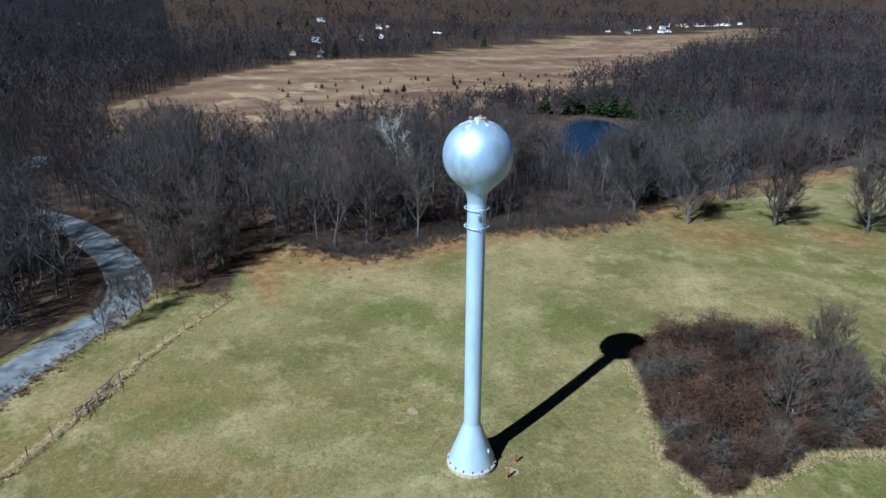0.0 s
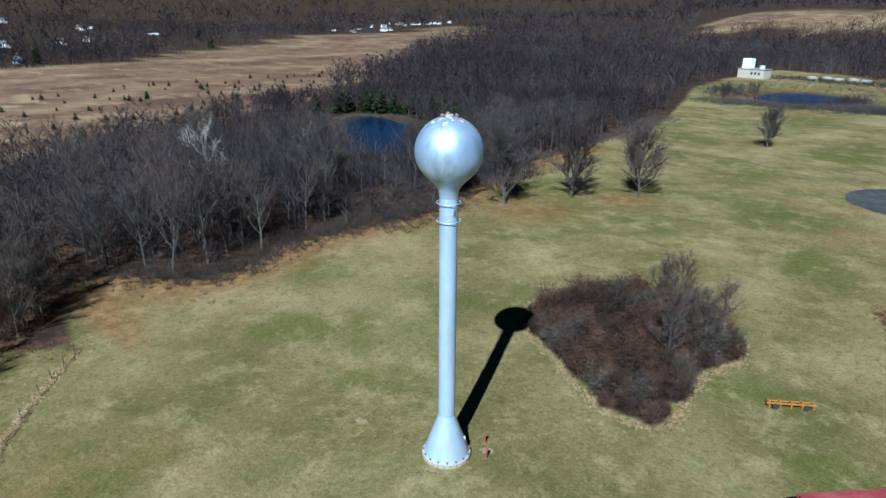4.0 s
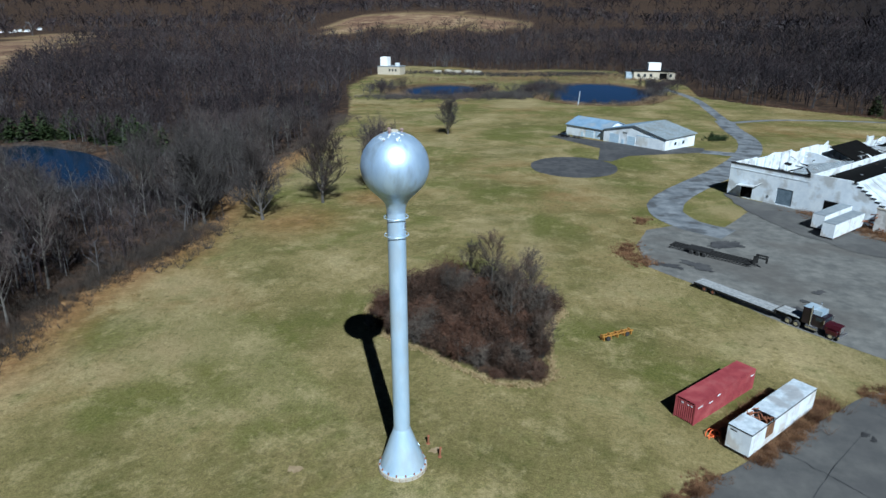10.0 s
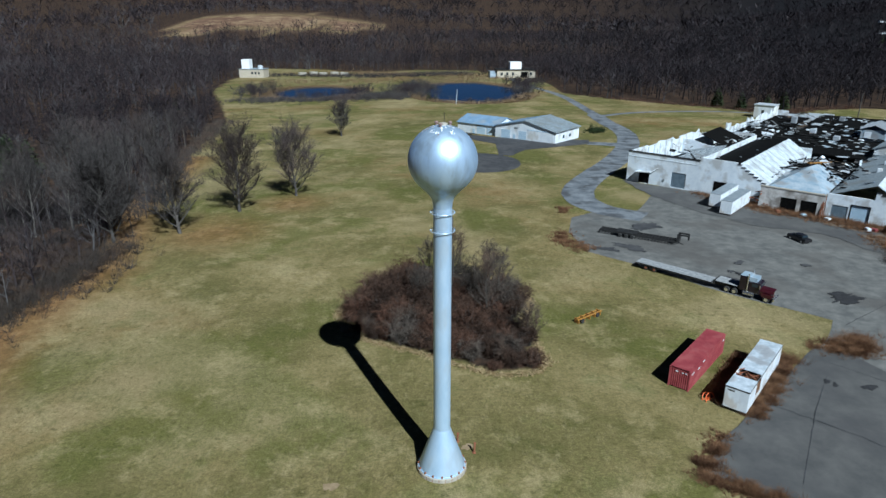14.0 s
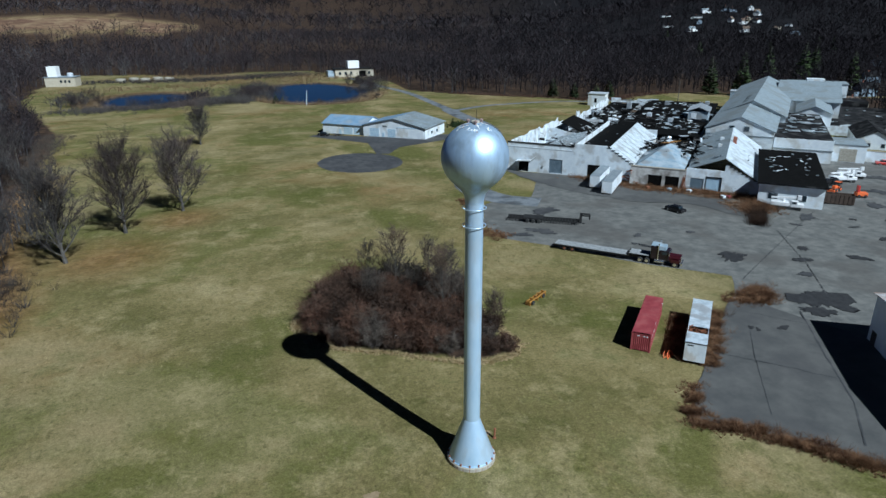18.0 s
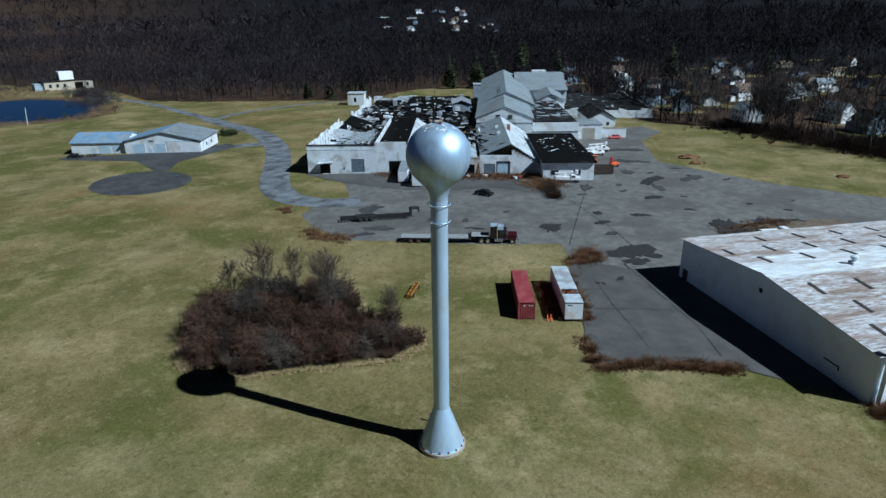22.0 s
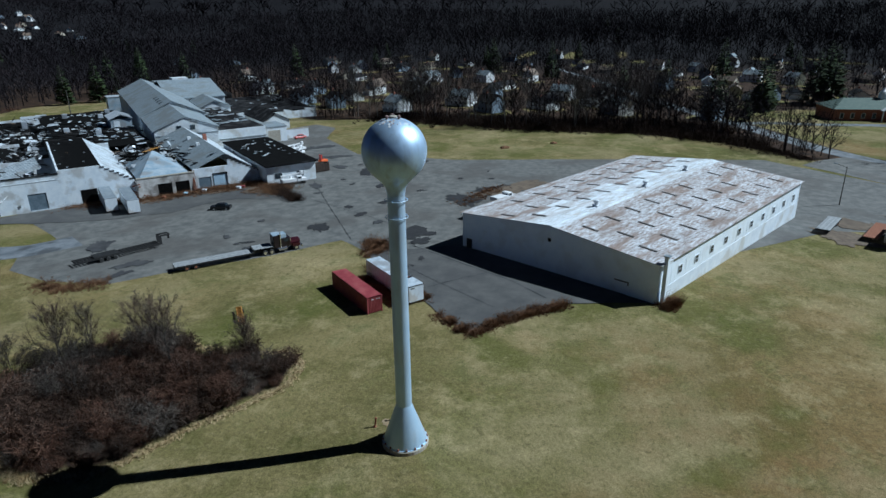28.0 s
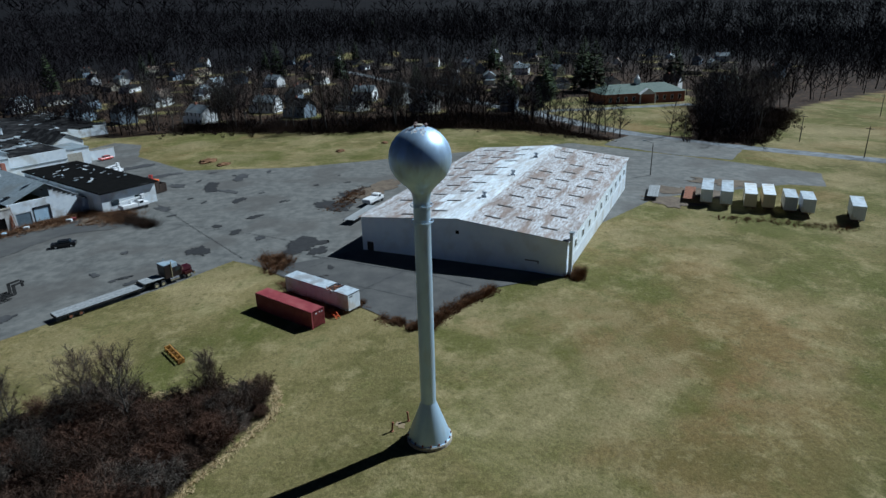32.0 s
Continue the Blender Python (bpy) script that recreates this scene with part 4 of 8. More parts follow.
def barn():
    ang = math.degrees(math.atan2(28.0, -34.5))
    t = thing("barn", pose(43.6, 181.0, -4.4, 0, 0, ang - 180), "low white barn with blue-grey metal roofs and pale blue doors", "barn")
    # local x = 0 is the near front corner; the front runs to x = -44 and the barn lies towards +y
    L1, W1 = 26.0, 18.5
    holes = [(2.5, 6.4, 0.0, 3.4), (10.0, 13.8, 0.0, 3.4)]
    # main hall: gable end to the front, ridge running back
    hall = part("front_wall", prism([(0, -1), (-L1, -1), (-L1, 4.7), (-L1 / 2, 7.6), (0, 4.7)], 0.0, 0.25), M["white_wall"], t, "white gable front", at=pose(0, 0, 0, 0, 0, 90) @ pose(0, 0, 0, 0, 0, 0))
    hall.matrix_basis = Matrix(((0, 1, 0, 0), (1, 0, 0, 0), (0, 0, 1, 0), (0, 0, 0, 1)))
    back = part("back_wall", prism([(0, -1), (-L1, -1), (-L1, 4.7), (-L1 / 2, 7.6), (0, 4.7)], W1 - 0.25, W1), M["white_wall"], t)
    back.matrix_basis = Matrix(((0, 1, 0, 0), (1, 0, 0, 0), (0, 0, 1, 0), (0, 0, 0, 1)))
    part("side_wall", box(-0.25, 0, 0.25, W1 - 0.25, -1, 4.68), M["white_wall"], t)
    part("side_wall", box(-L1, -L1 + 0.25, 0.25, W1 - 0.25, -1, 4.68), M["white_wall"], t)
    for k in (0, 1):
        o = [(0.6, 4.55), (-L1 / 2, 7.62), (-L1 / 2, 7.85), (0.6, 4.78)]
        if k:
            o = [(-L1 - y, z) for y, z in o][::-1]
        rf = part("roof", prism(o, -0.5, W1 + 0.5), M["grey_roof"] if not k else M["blue_roof"], t, "grey metal roof slope" if not k else "blue-grey metal roof slope")
        rf.matrix_basis = Matrix(((0, 1, 0, 0), (1, 0, 0, 0), (0, 0, 1, 0), (0, 0, 0, 1)))
    for y in np.arange(0.4, W1, 1.3):
        o = [(0.6, 4.80), (-L1 / 2, 7.87), (-L1 / 2, 7.91), (0.6, 4.84)]
        rf = part("roof_seam", prism(o, float(y), float(y) + 0.08), M["grey_roof"], t)
        rf.matrix_basis = Matrix(((0, 1, 0, 0), (1, 0, 0, 0), (0, 0, 1, 0), (0, 0, 0, 1)))
    for x0, x1, z1 in ((-23.2, -19.2, 3.6), (-15.5, -12.2, 3.6)):
        d = part("overhead_door", box(x0, x1, -0.06, 0.02, -0.2, z1), M["barn_blue"], t, "pale blue roller door")
        for i in range(4):
            part("panel_line", box(x0, x1, -0.08, -0.06, 0.6 + i * 0.8, 0.66 + i * 0.8), M["white_wall"], d)
        part("door_frame", box(x0 - 0.2, x0, -0.09, 0.02, -0.2, z1 + 0.2), M["white_wall"], d)
        part("door_frame", box(x1, x1 + 0.2, -0.09, 0.02, -0.2, z1 + 0.2), M["white_wall"], d)
    part("entry_door", box(-18.0, -17.0, -0.06, 0.02, -0.2, 2.1), M["barn_blue"], t, "pale blue side door")
    part("sliding_door", box(-11.4, -0.6, -0.1, 0.0, 0.0, 4.3), M["white_wall"], t, "wide white sliding door")
    part("door_rail", box(-11.6, -0.4, -0.14, 0.0, 4.3, 4.5), M["barn_blue"], t)
    part("sign_board", box(-17.6, -15.8, -0.08, 0.0, 4.3, 4.9, bevel=0.02), M["grey_roof"], t, "oval sign board, unreadable")
    for x0 in (5.5, 10.5):
        w = part("window", box(0, 0.05, x0, x0 + 1.4, 1.8, 3.0), M["barn_blue"], t)
        part("pane", box(0.05, 0.07, x0 + 0.1, x0 + 1.3, 1.9, 2.9), M["glass"], w)
    # left wing, ridge along the front
    wing = thing("barn_wing", pose(43.6, 181.0, -4.6, 0, 0, ang - 180) @ pose(-45.0, 1.2, 0), "lower barn wing with a blue metal roof", "barn")
    gabled(wing, 18.7, 14.0, 4.2, 6.6, "white_wall", "blue_roof", holes=())
    for i in range(14):
        for k in (0, 1):
            o = [(-0.4, 4.26), (7.0, 6.8), (7.0, 6.84), (-0.4, 4.3)]
            o = o if not k else [(14 - y, z) for y, z in o][::-1]
            part("roof_seam", prism(o, 0.2 + i * 1.35, 0.28 + i * 1.35), M["blue_roof"], wing)
    for x0, x1 in ((9.6, 13.4), (14.2, 18.0)):
        d = part("overhead_door", box(x0, x1, -0.06, 0.02, 0, 3.3), M["barn_blue"], wing, "pale blue roller door")
        for i in range(4):
            part("panel_line", box(x0, x1, -0.08, -0.06, 0.5 + i * 0.75, 0.56 + i * 0.75), M["white_wall"], d)
    part("door", box(7.4, 8.4, -0.06, 0.02, 0, 2.2), M["barn_blue"], wing)
    return t


M["barn_blue"] = material("pale_blue_door_paint", (0.38, 0.52, 0.66), (0.46, 0.60, 0.72), 0.8, 0.6)
barn()


# ---- ruined mill ----


def block(name, u0, v0, label, category="building", dz=0.0):
    return thing(name, MILL @ pose(u0, v0, dz), label, category)


def ragged_wall(length, height, thick, drop, seed, piece=4.5):
    """A wall along x whose top is broken into uneven teeth."""
    rnd = random.Random(seed)
    pts, x = [(length, -3.0), (0.0, -3.0)], 0.0
    h = height - drop * 0.3 * rnd.random()
    while x < length:
        pts.append((x, h))
        x += rnd.uniform(0.5, 1.4) * piece
        h2 = height - drop * rnd.random()
        if rnd.random() < 0.5:
            pts.append((min(x - 0.05, length - 0.06), h))
        h = h2
    pts.append((length, h))
    bm = bmesh.new()
    a = [bm.verts.new((px, 0, pz)) for px, pz in pts]
    b = [bm.verts.new((px, thick, pz)) for px, pz in pts]
    for i in range(len(a)):
        j = (i + 1) % len(a)
        bm.faces.new((a[i], a[j], b[j], b[i]))
    bm.faces.new(a[::-1])
    bm.faces.new(b)
    return bm


def stepped(outline, thick=0.4):
    """A wall from its outline in (x, z), inner face at y = thick."""
    bm = bmesh.new()
    a = [bm.verts.new((x, 0, z)) for x, z in outline]
    b = [bm.verts.new((x, thick, z)) for x, z in outline]
    for i in range(len(a)):
        j = (i + 1) % len(a)
        bm.faces.new((a[i], a[j], b[j], b[i]))
    bm.faces.new(a[::-1])
    bm.faces.new(b)
    return bm


def slope(x0, x1, y0, y1, z0, z1, thick=0.2):
    """A roof plane over x0..x1, rising from z0 at x0 to z1 at x1."""
    bm = bmesh.new()
    vs = [bm.verts.new(c) for c in ((x0, y0, z0), (x1, y0, z1), (x1, y1, z1), (x0, y1, z0), (x0, y0, z0 + thick), (x1, y0, z1 + thick), (x1, y1, z1 + thick), (x0, y1, z0 + thick))]
    for f in ((3, 2, 1, 0), (4, 5, 6, 7), (0, 1, 5, 4), (1, 2, 6, 5), (2, 3, 7, 6), (3, 0, 4, 7)):
        bm.faces.new([vs[i] for i in f])
    return bm


def litter(parent, n, x0, x1, y0, y1, z0, z1, seed, size=(0.5, 3.0), mats=("tin", "dark_roof", "debris", "wood"), tilt=18, name="roof_sheet"):
    """Fallen roof sheets and boards, each one a part."""
    rnd = random.Random(seed)
    kinds = []
    for k in range(6):
        w, d = rnd.uniform(*size), rnd.uniform(size[0], size[1] * 0.6)
        bm = bmesh.new()
        m = rnd.choice((2, 3))
        top = [[bm.verts.new((w * (i / m - 0.5), d * (j - 0.5), rnd.uniform(-0.12, 0.12) * w * 0.5)) for j in (0, 1)] for i in range(m + 1)]
        low = [[bm.verts.new(v.co - Vector((0, 0, 0.06))) for v in r] for r in top]
        for i in range(m):
            bm.faces.new((top[i][0], top[i + 1][0], top[i + 1][1], top[i][1]))
            bm.faces.new((low[i][1], low[i + 1][1], low[i + 1][0], low[i][0]))
            for j in (0, 1):
                q = (top[i][j], low[i][j], low[i + 1][j], top[i + 1][j])
                bm.faces.new(q if j else q[::-1])
        kinds.append(bm)
    meshes = [finish(name, bm, M[mats[i % len(mats)]]) for i, bm in enumerate(kinds)]
    for i in range(n):
        part(name, rnd.choice(meshes), None, parent, at=pose(rnd.uniform(x0, x1), rnd.uniform(y0, y1), rnd.uniform(z0, z1), rnd.uniform(-tilt, tilt), rnd.uniform(-tilt, tilt), rnd.choice((0, 90)) + rnd.uniform(-25, 25)))


def beams(parent, n, x0, x1, y0, y1, z0, z1, seed, length=(2, 7), mat="dark", name="beam"):
    rnd = random.Random(seed)
    for i in range(n):
        L = rnd.uniform(*length)
        part(name, box(-L / 2, L / 2, -0.1, 0.1, -0.12, 0.12), M[mat], parent, at=pose(rnd.uniform(x0, x1), rnd.uniform(y0, y1), rnd.uniform(z0, z1), 0, rnd.uniform(-20, 20), rnd.uniform(0, 180)))


def shutter(parent, x0, x1, z0, z1, y=0.0, mat="door_blue", label="blue-grey roller door in a deep reveal"):
    d = part("roller_door", box(x0, x1, y + 0.12, y + 0.2, z0, z1), M[mat], parent, label)
    k = int((z1 - z0) / 0.5)
    for i in range(1, k):
        part("slat", box(x0, x1, y + 0.09, y + 0.12, z0 + i * 0.5, z0 + i * 0.5 + 0.07), M[mat], d)
    return d


M["door_blue"] = material("grey_blue_door", (0.10, 0.14, 0.18), (0.16, 0.21, 0.26), 0.8, 0.6)
M["peeling"] = material("peeling_white_stucco", (0.60, 0.67, 0.75), (0.73, 0.79, 0.85), 0.6, 0.9, 0, 0.3, 0, c=(0.30, 0.28, 0.25), c_amount=0.55, c_scale=0.35, coords="World")
M["sooty"] = material("soot_stained_stucco", (0.30, 0.28, 0.26), (0.60, 0.60, 0.60), 0.5, 0.9, 0, 0.3, 0, c=(0.10, 0.085, 0.07), c_amount=0.7, c_scale=0.35, coords="World")
M["white_roof"] = material("chalky_white_roof", (0.36, 0.41, 0.46), (0.56, 0.62, 0.68), 0.7, 0.8, 0, 0.1, 0, c=(0.22, 0.22, 0.22), c_amount=0.5, c_scale=0.3)


def front_block():
    t = block("loading_block", 0, 0, "roofless white stucco loading block of the ruined mill")
    part("wall", wall(19.3, 11.1, 0.4, [(3.4, 6.4, 3.0, 5.9), (12.4, 16.2, 3.3, 7.2)]), M["peeling"], t, "peeling white front wall", at=pose(0, 0, -3.0))
    part("coping", box(-0.1, 19.4, -0.12, 0.5, 8.1, 8.35), M["dark_roof"], t)
    part("string_course", box(0, 19.3, -0.07, 0.0, 6.9, 7.05), M["peeling"], t)
    shutter(t, 12.4, 16.2, 0.3, 4.2)
    # A black panel closes the hole in place of its unlit inside.
    part("doorway", box(3.4, 6.4, 0.3, 0.4, 0, 2.9), M["dark"], t, "black panel for the unlit inside of the doorway")
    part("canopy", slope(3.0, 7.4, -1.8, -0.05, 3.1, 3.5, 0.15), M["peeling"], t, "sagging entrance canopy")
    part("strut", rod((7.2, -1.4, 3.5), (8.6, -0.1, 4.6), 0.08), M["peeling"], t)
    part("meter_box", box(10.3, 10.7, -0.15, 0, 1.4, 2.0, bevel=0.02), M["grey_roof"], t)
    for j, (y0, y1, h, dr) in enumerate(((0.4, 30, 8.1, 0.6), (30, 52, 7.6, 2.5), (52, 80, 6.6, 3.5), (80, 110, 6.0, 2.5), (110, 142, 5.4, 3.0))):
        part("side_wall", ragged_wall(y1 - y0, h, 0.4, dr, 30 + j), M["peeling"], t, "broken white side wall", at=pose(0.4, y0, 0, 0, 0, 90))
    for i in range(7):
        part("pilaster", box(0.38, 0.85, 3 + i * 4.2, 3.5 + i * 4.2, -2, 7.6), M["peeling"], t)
    # Black slabs on the wall stand in for unlit window openings.
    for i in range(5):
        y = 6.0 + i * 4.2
        part("opening_shade_slab", box(-0.02, 0.0, y, y + 1.5, 4.6, 6.2), M["dark"], t)
    part("cross_wall", ragged_wall(19, 6.5, 0.35, 2.0, 41), M["peeling"], t, at=pose(0.4, 38, 0))
    # The slab takes the dark roof material to keep the inside dark.
    part("floor_slab", box(0.45, 19.3, 0.45, 38, -0.2, 0.05), M["dark_roof"], t, "rubble-strewn floor slab")
    litter(t, 34, 1.5, 18, 2, 36, 0.6, 5.0, 4, (0.8, 3.4), tilt=28)
    litter(t, 50, 1.0, 18.5, 10, 46, 2.5, 6.0, 104, (0.4, 2.4), ("trailer_white", "tin", "dark", "wood", "dark_roof", "debris"), tilt=40, name="wreckage")
    beams(t, 16, 2, 18, 3, 36, 2, 6.0, 5)
    # leaning roof panel with ribs
    lean = part("fallen_roof", slope(0, 12, 0, 9.5, 0, 3.2, 0.15), M["white_roof"], t, "pale ribbed roof panel leaning into the ruin", at=pose(4.5, 22, 2.4, 8, 0, 6))
    for i in range(9):
        part("purlin", slope(0, 12, 0.4 + i * 1.05, 0.55 + i * 1.05, 0.16, 3.36, 0.12), M["grey_roof"], lean)
    # Black deck reaches y = 8, over the pale inside behind the front wall.
    part("black_deck", slope(1.0, 18.5, 0.6, 8.0, 6.2, 6.6, 0.2), M["dark"], t, "black strip of roof deck")


def stepped_block():
    t = block("stepped_block", 19.3, 0, "white stucco block with a stepped parapet and half-fallen roof")
    outline = [(16.0, -3), (0, -3), (0, 9.0), (9.0, 9.0)]
    for i in range(7):
        outline += [(9.0 + i, 8.5 - i * 0.62), (10.0 + i, 8.5 - i * 0.62)]
    front = stepped(outline)
    part("front_wall", front, M["peeling"], t, "stepped white front wall, badly flaking")
    # Black slab on the solid wall paints the shaded depth of a bay.
    part("doorway", box(4.0, 7.6, -0.03, 0.0, 0.0, 3.6), M["dark"], t, "black slab for the unlit inside of the loading bay")
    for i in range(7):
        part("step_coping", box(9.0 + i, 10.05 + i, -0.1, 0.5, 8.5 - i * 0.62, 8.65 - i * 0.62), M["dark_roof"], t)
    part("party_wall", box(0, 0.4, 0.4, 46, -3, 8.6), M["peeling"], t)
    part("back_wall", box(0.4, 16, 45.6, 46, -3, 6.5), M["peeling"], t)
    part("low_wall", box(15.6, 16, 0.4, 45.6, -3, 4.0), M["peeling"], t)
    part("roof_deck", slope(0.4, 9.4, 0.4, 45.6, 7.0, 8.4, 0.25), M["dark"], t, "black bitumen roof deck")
    part("roof_slope", slope(9.4, 16.2, 0.4, 45.6, 8.4, 4.0, 0.25), M["white_roof"], t, "pale intact roof slope")
    litter(t, 10, 1, 9, 5, 44, 8.4, 8.9, 14, (0.3, 0.9), tilt=8)
    for i in range(11):
        part("roof_batten", slope(9.5, 16.2, 3.5 + i * 4, 3.62 + i * 4, 8.62, 4.24, 0.06), M["white_roof"], t)


def garage_block():
    t = block("garage_block", 35.4, -4.0, "low grey garage block with two dark bays and a caved-in roof", dz=0)
    part("wall", wall(13.6, 8.2, 0.4, [(4.6, 8.0, 3.0, 6.4), (8.8, 12.2, 3.0, 6.4)]), M["sooty"], t, "grimy white bay front", at=pose(0, 0, -3))
    for x0 in (4.6, 8.8):
        shutter(t, x0, x0 + 3.4, 0.0, 3.4, mat="dark", label="dark broken roller door")
    part("side_wall", box(0, 0.4, 0.4, 48, -3, 4.2), M["sooty"], t)
    part("parapet", box(-0.1, 13.7, -0.1, 0.5, 5.2, 5.45), M["concrete"], t)
    # hipped remnant with blue sheet
    bm = bmesh.new()
    a = [bm.verts.new(c) for c in ((0.5, 1, 4.6), (13, 1, 4.6), (13, 22, 4.8), (0.5, 22, 4.8), (6.5, 16, 8.2), (7.5, 20, 8.3))]
    for f in ((0, 1, 4), (1, 2, 5, 4), (2, 3, 5), (3, 0, 4, 5)):
        bm.faces.new([a[i] for i in f])
    bm.faces.new([a[3], a[2], a[1], a[0]])
    part("hip_roof", bm, M["hip_sheet"], t, "faded blue-grey hipped roof sheet")
    part("attic_floor", box(0.4, 13.6, 22, 48, 3.4, 3.6), M["debris"], t)
    litter(t, 40, 0.5, 13.5, 14, 46, 3.8, 6.2, 24, (0.8, 3.6), tilt=26)
    beams(t, 30, 0.5, 15, 16, 34, 5.0, 7.6, 25, (3, 8))
    litter(t, 46, -1, 14.5, 12, 40, 5.0, 7.4, 26, (0.5, 2.4), ("dark", "dark_roof", "tin", "wood", "dark", "white_roof"), tilt=40, name="wreckage")
    for i in range(6):
        part("scorched_board", box(-1.6, 1.6, -0.3, 0.3, 0, 0.08), M["yellow"], t, "charred yellow insulation board", at=pose(6.5 + 0.4 * i, 19.5 + 0.3 * i, 8.3 + 0.05 * i, 10 * math.sin(i), -8 + 4 * i, 30 * i))
    beams(t, 8, -1.5, 1.5, -0.8, 1.5, 0.5, 5, 27, (2, 5), "rust")
    for i in range(8):
        part("vine_stem", rod((12.8 + 0.2 * i, -0.4, -0.5), (13.2 + 0.35 * math.sin(i * 2), 0.2, 4.5 + 0.2 * i), 0.05), M["rust"], t)


def gable_block():
    t = block("gable_block", 49.0, -2.5, "white gabled workshop with stepped parapet and blue doors")
    part("front_wall", wall(9.0, 8.6, 0.4, [(1.2, 4.4, 3.0, 6.2), (5.0, 8.4, 3.0, 6.6)]), M["peeling"], t, "white front wall", at=pose(0, 0, -3))
    outline = [(17.55, -3), (9.0, -3)]
    for i in range(9):
        outline += [(9.0 + i * 0.95, 7.2 - i * 0.5), (9.95 + i * 0.95, 7.2 - i * 0.5)]
    front2 = stepped(outline)
    part("stepped_wall", front2, M["peeling"], t, "stepped white wall end")
    for i in range(9):
        part("step_coping", box(9.0 + i * 0.95, 10.0 + i * 0.95, -0.1, 0.5, 7.2 - i * 0.5, 7.33 - i * 0.5), M["dark_roof"], t)
    shutter(t, 1.2, 4.4, 0.0, 3.2, mat="door_blue")
    d = shutter(t, 5.0, 8.4, 0.0, 3.6, mat="barn_blue", label="pale blue panel door")
    part("door_frame", box(4.8, 5.0, -0.06, 0.1, 0, 3.8), M["dark"], d)
    part("door_frame", box(8.4, 8.6, -0.06, 0.1, 0, 3.8), M["dark"], d)
    part("lintel", box(4.8, 8.6, -0.06, 0.1, 3.6, 3.9), M["dark"], d)
    part("roof_slope", slope(0.2, 8.8, 0.5, 50, 5.2, 8.6, 0.2), M["grey_roof"], t, "grey shingle slope with holes")
    part("roof_slope", slope(8.8, 17.6, 0.5, 50, 8.6, 3.0, 0.2), M["white_roof"], t, "chalky white long slope")
    litter(t, 22, 0.5, 8, 4, 46, 6.0, 8.8, 44, (0.6, 2.2), tilt=20)
    litter(t, 10, 10, 16, 2, 44, 4.2, 8.2, 45, (0.3, 0.8), ("dark_roof", "grey_roof"), tilt=30)
    part("side_wall", box(17.2, 17.6, 0.4, 50, -3, 3.0), M["peeling"], t)
    part("chimney", box(9.5, 10.5, 26, 27, 6.0, 9.8, bevel=0.04), M["brick"], t)
    for y in (20.0, 31.0):
        part("roof_vent", box(6.0, 7.0, y, y + 1.0, 7.0, 8.6, bevel=0.05), M["trailer_white"], t)


def flat_block():
    t = block("flat_block", 66.0, -9.5, "low white block with a black flat roof")
    L, W, H = 13.6, 41, 5.2
    part("wall", box(0, L, 0, 0.35, -3, H), M["white_wall"], t, "pale grey front wall")
    part("wall", box(0, L, W - 0.35, W, -3, H), M["white_wall"], t)
    part("wall", box(0, 0.35, 0.35, W - 0.35, -3, H), M["white_wall"], t)
    part("wall", box(L - 0.35, L, 0.35, W - 0.35, -3, H), M["white_wall"], t)
    part("roof", box(-0.5, L + 0.5, -0.8, W, H, H + 0.35), M["dark"], t, "overhanging black flat roof")
    part("fascia", box(-0.55, L + 0.55, -0.87, -0.8, H - 0.05, H + 0.42), M["dark_roof"], t)
    litter(t, 26, 1, L - 1, 6, W - 4, H + 0.4, H + 0.7, 54, (0.3, 1.6), ("trailer_white", "tin", "grey_roof"), tilt=12)
    for x0 in (2.0, 8.0):
        w = part("window", box(x0, x0 + 2.2, -0.05, 0.0, 1.6, 3.2), M["trailer_white"], t)
        part("pane", box(x0 + 0.1, x0 + 2.1, -0.07, -0.05, 1.7, 3.1), M["glass"], w)


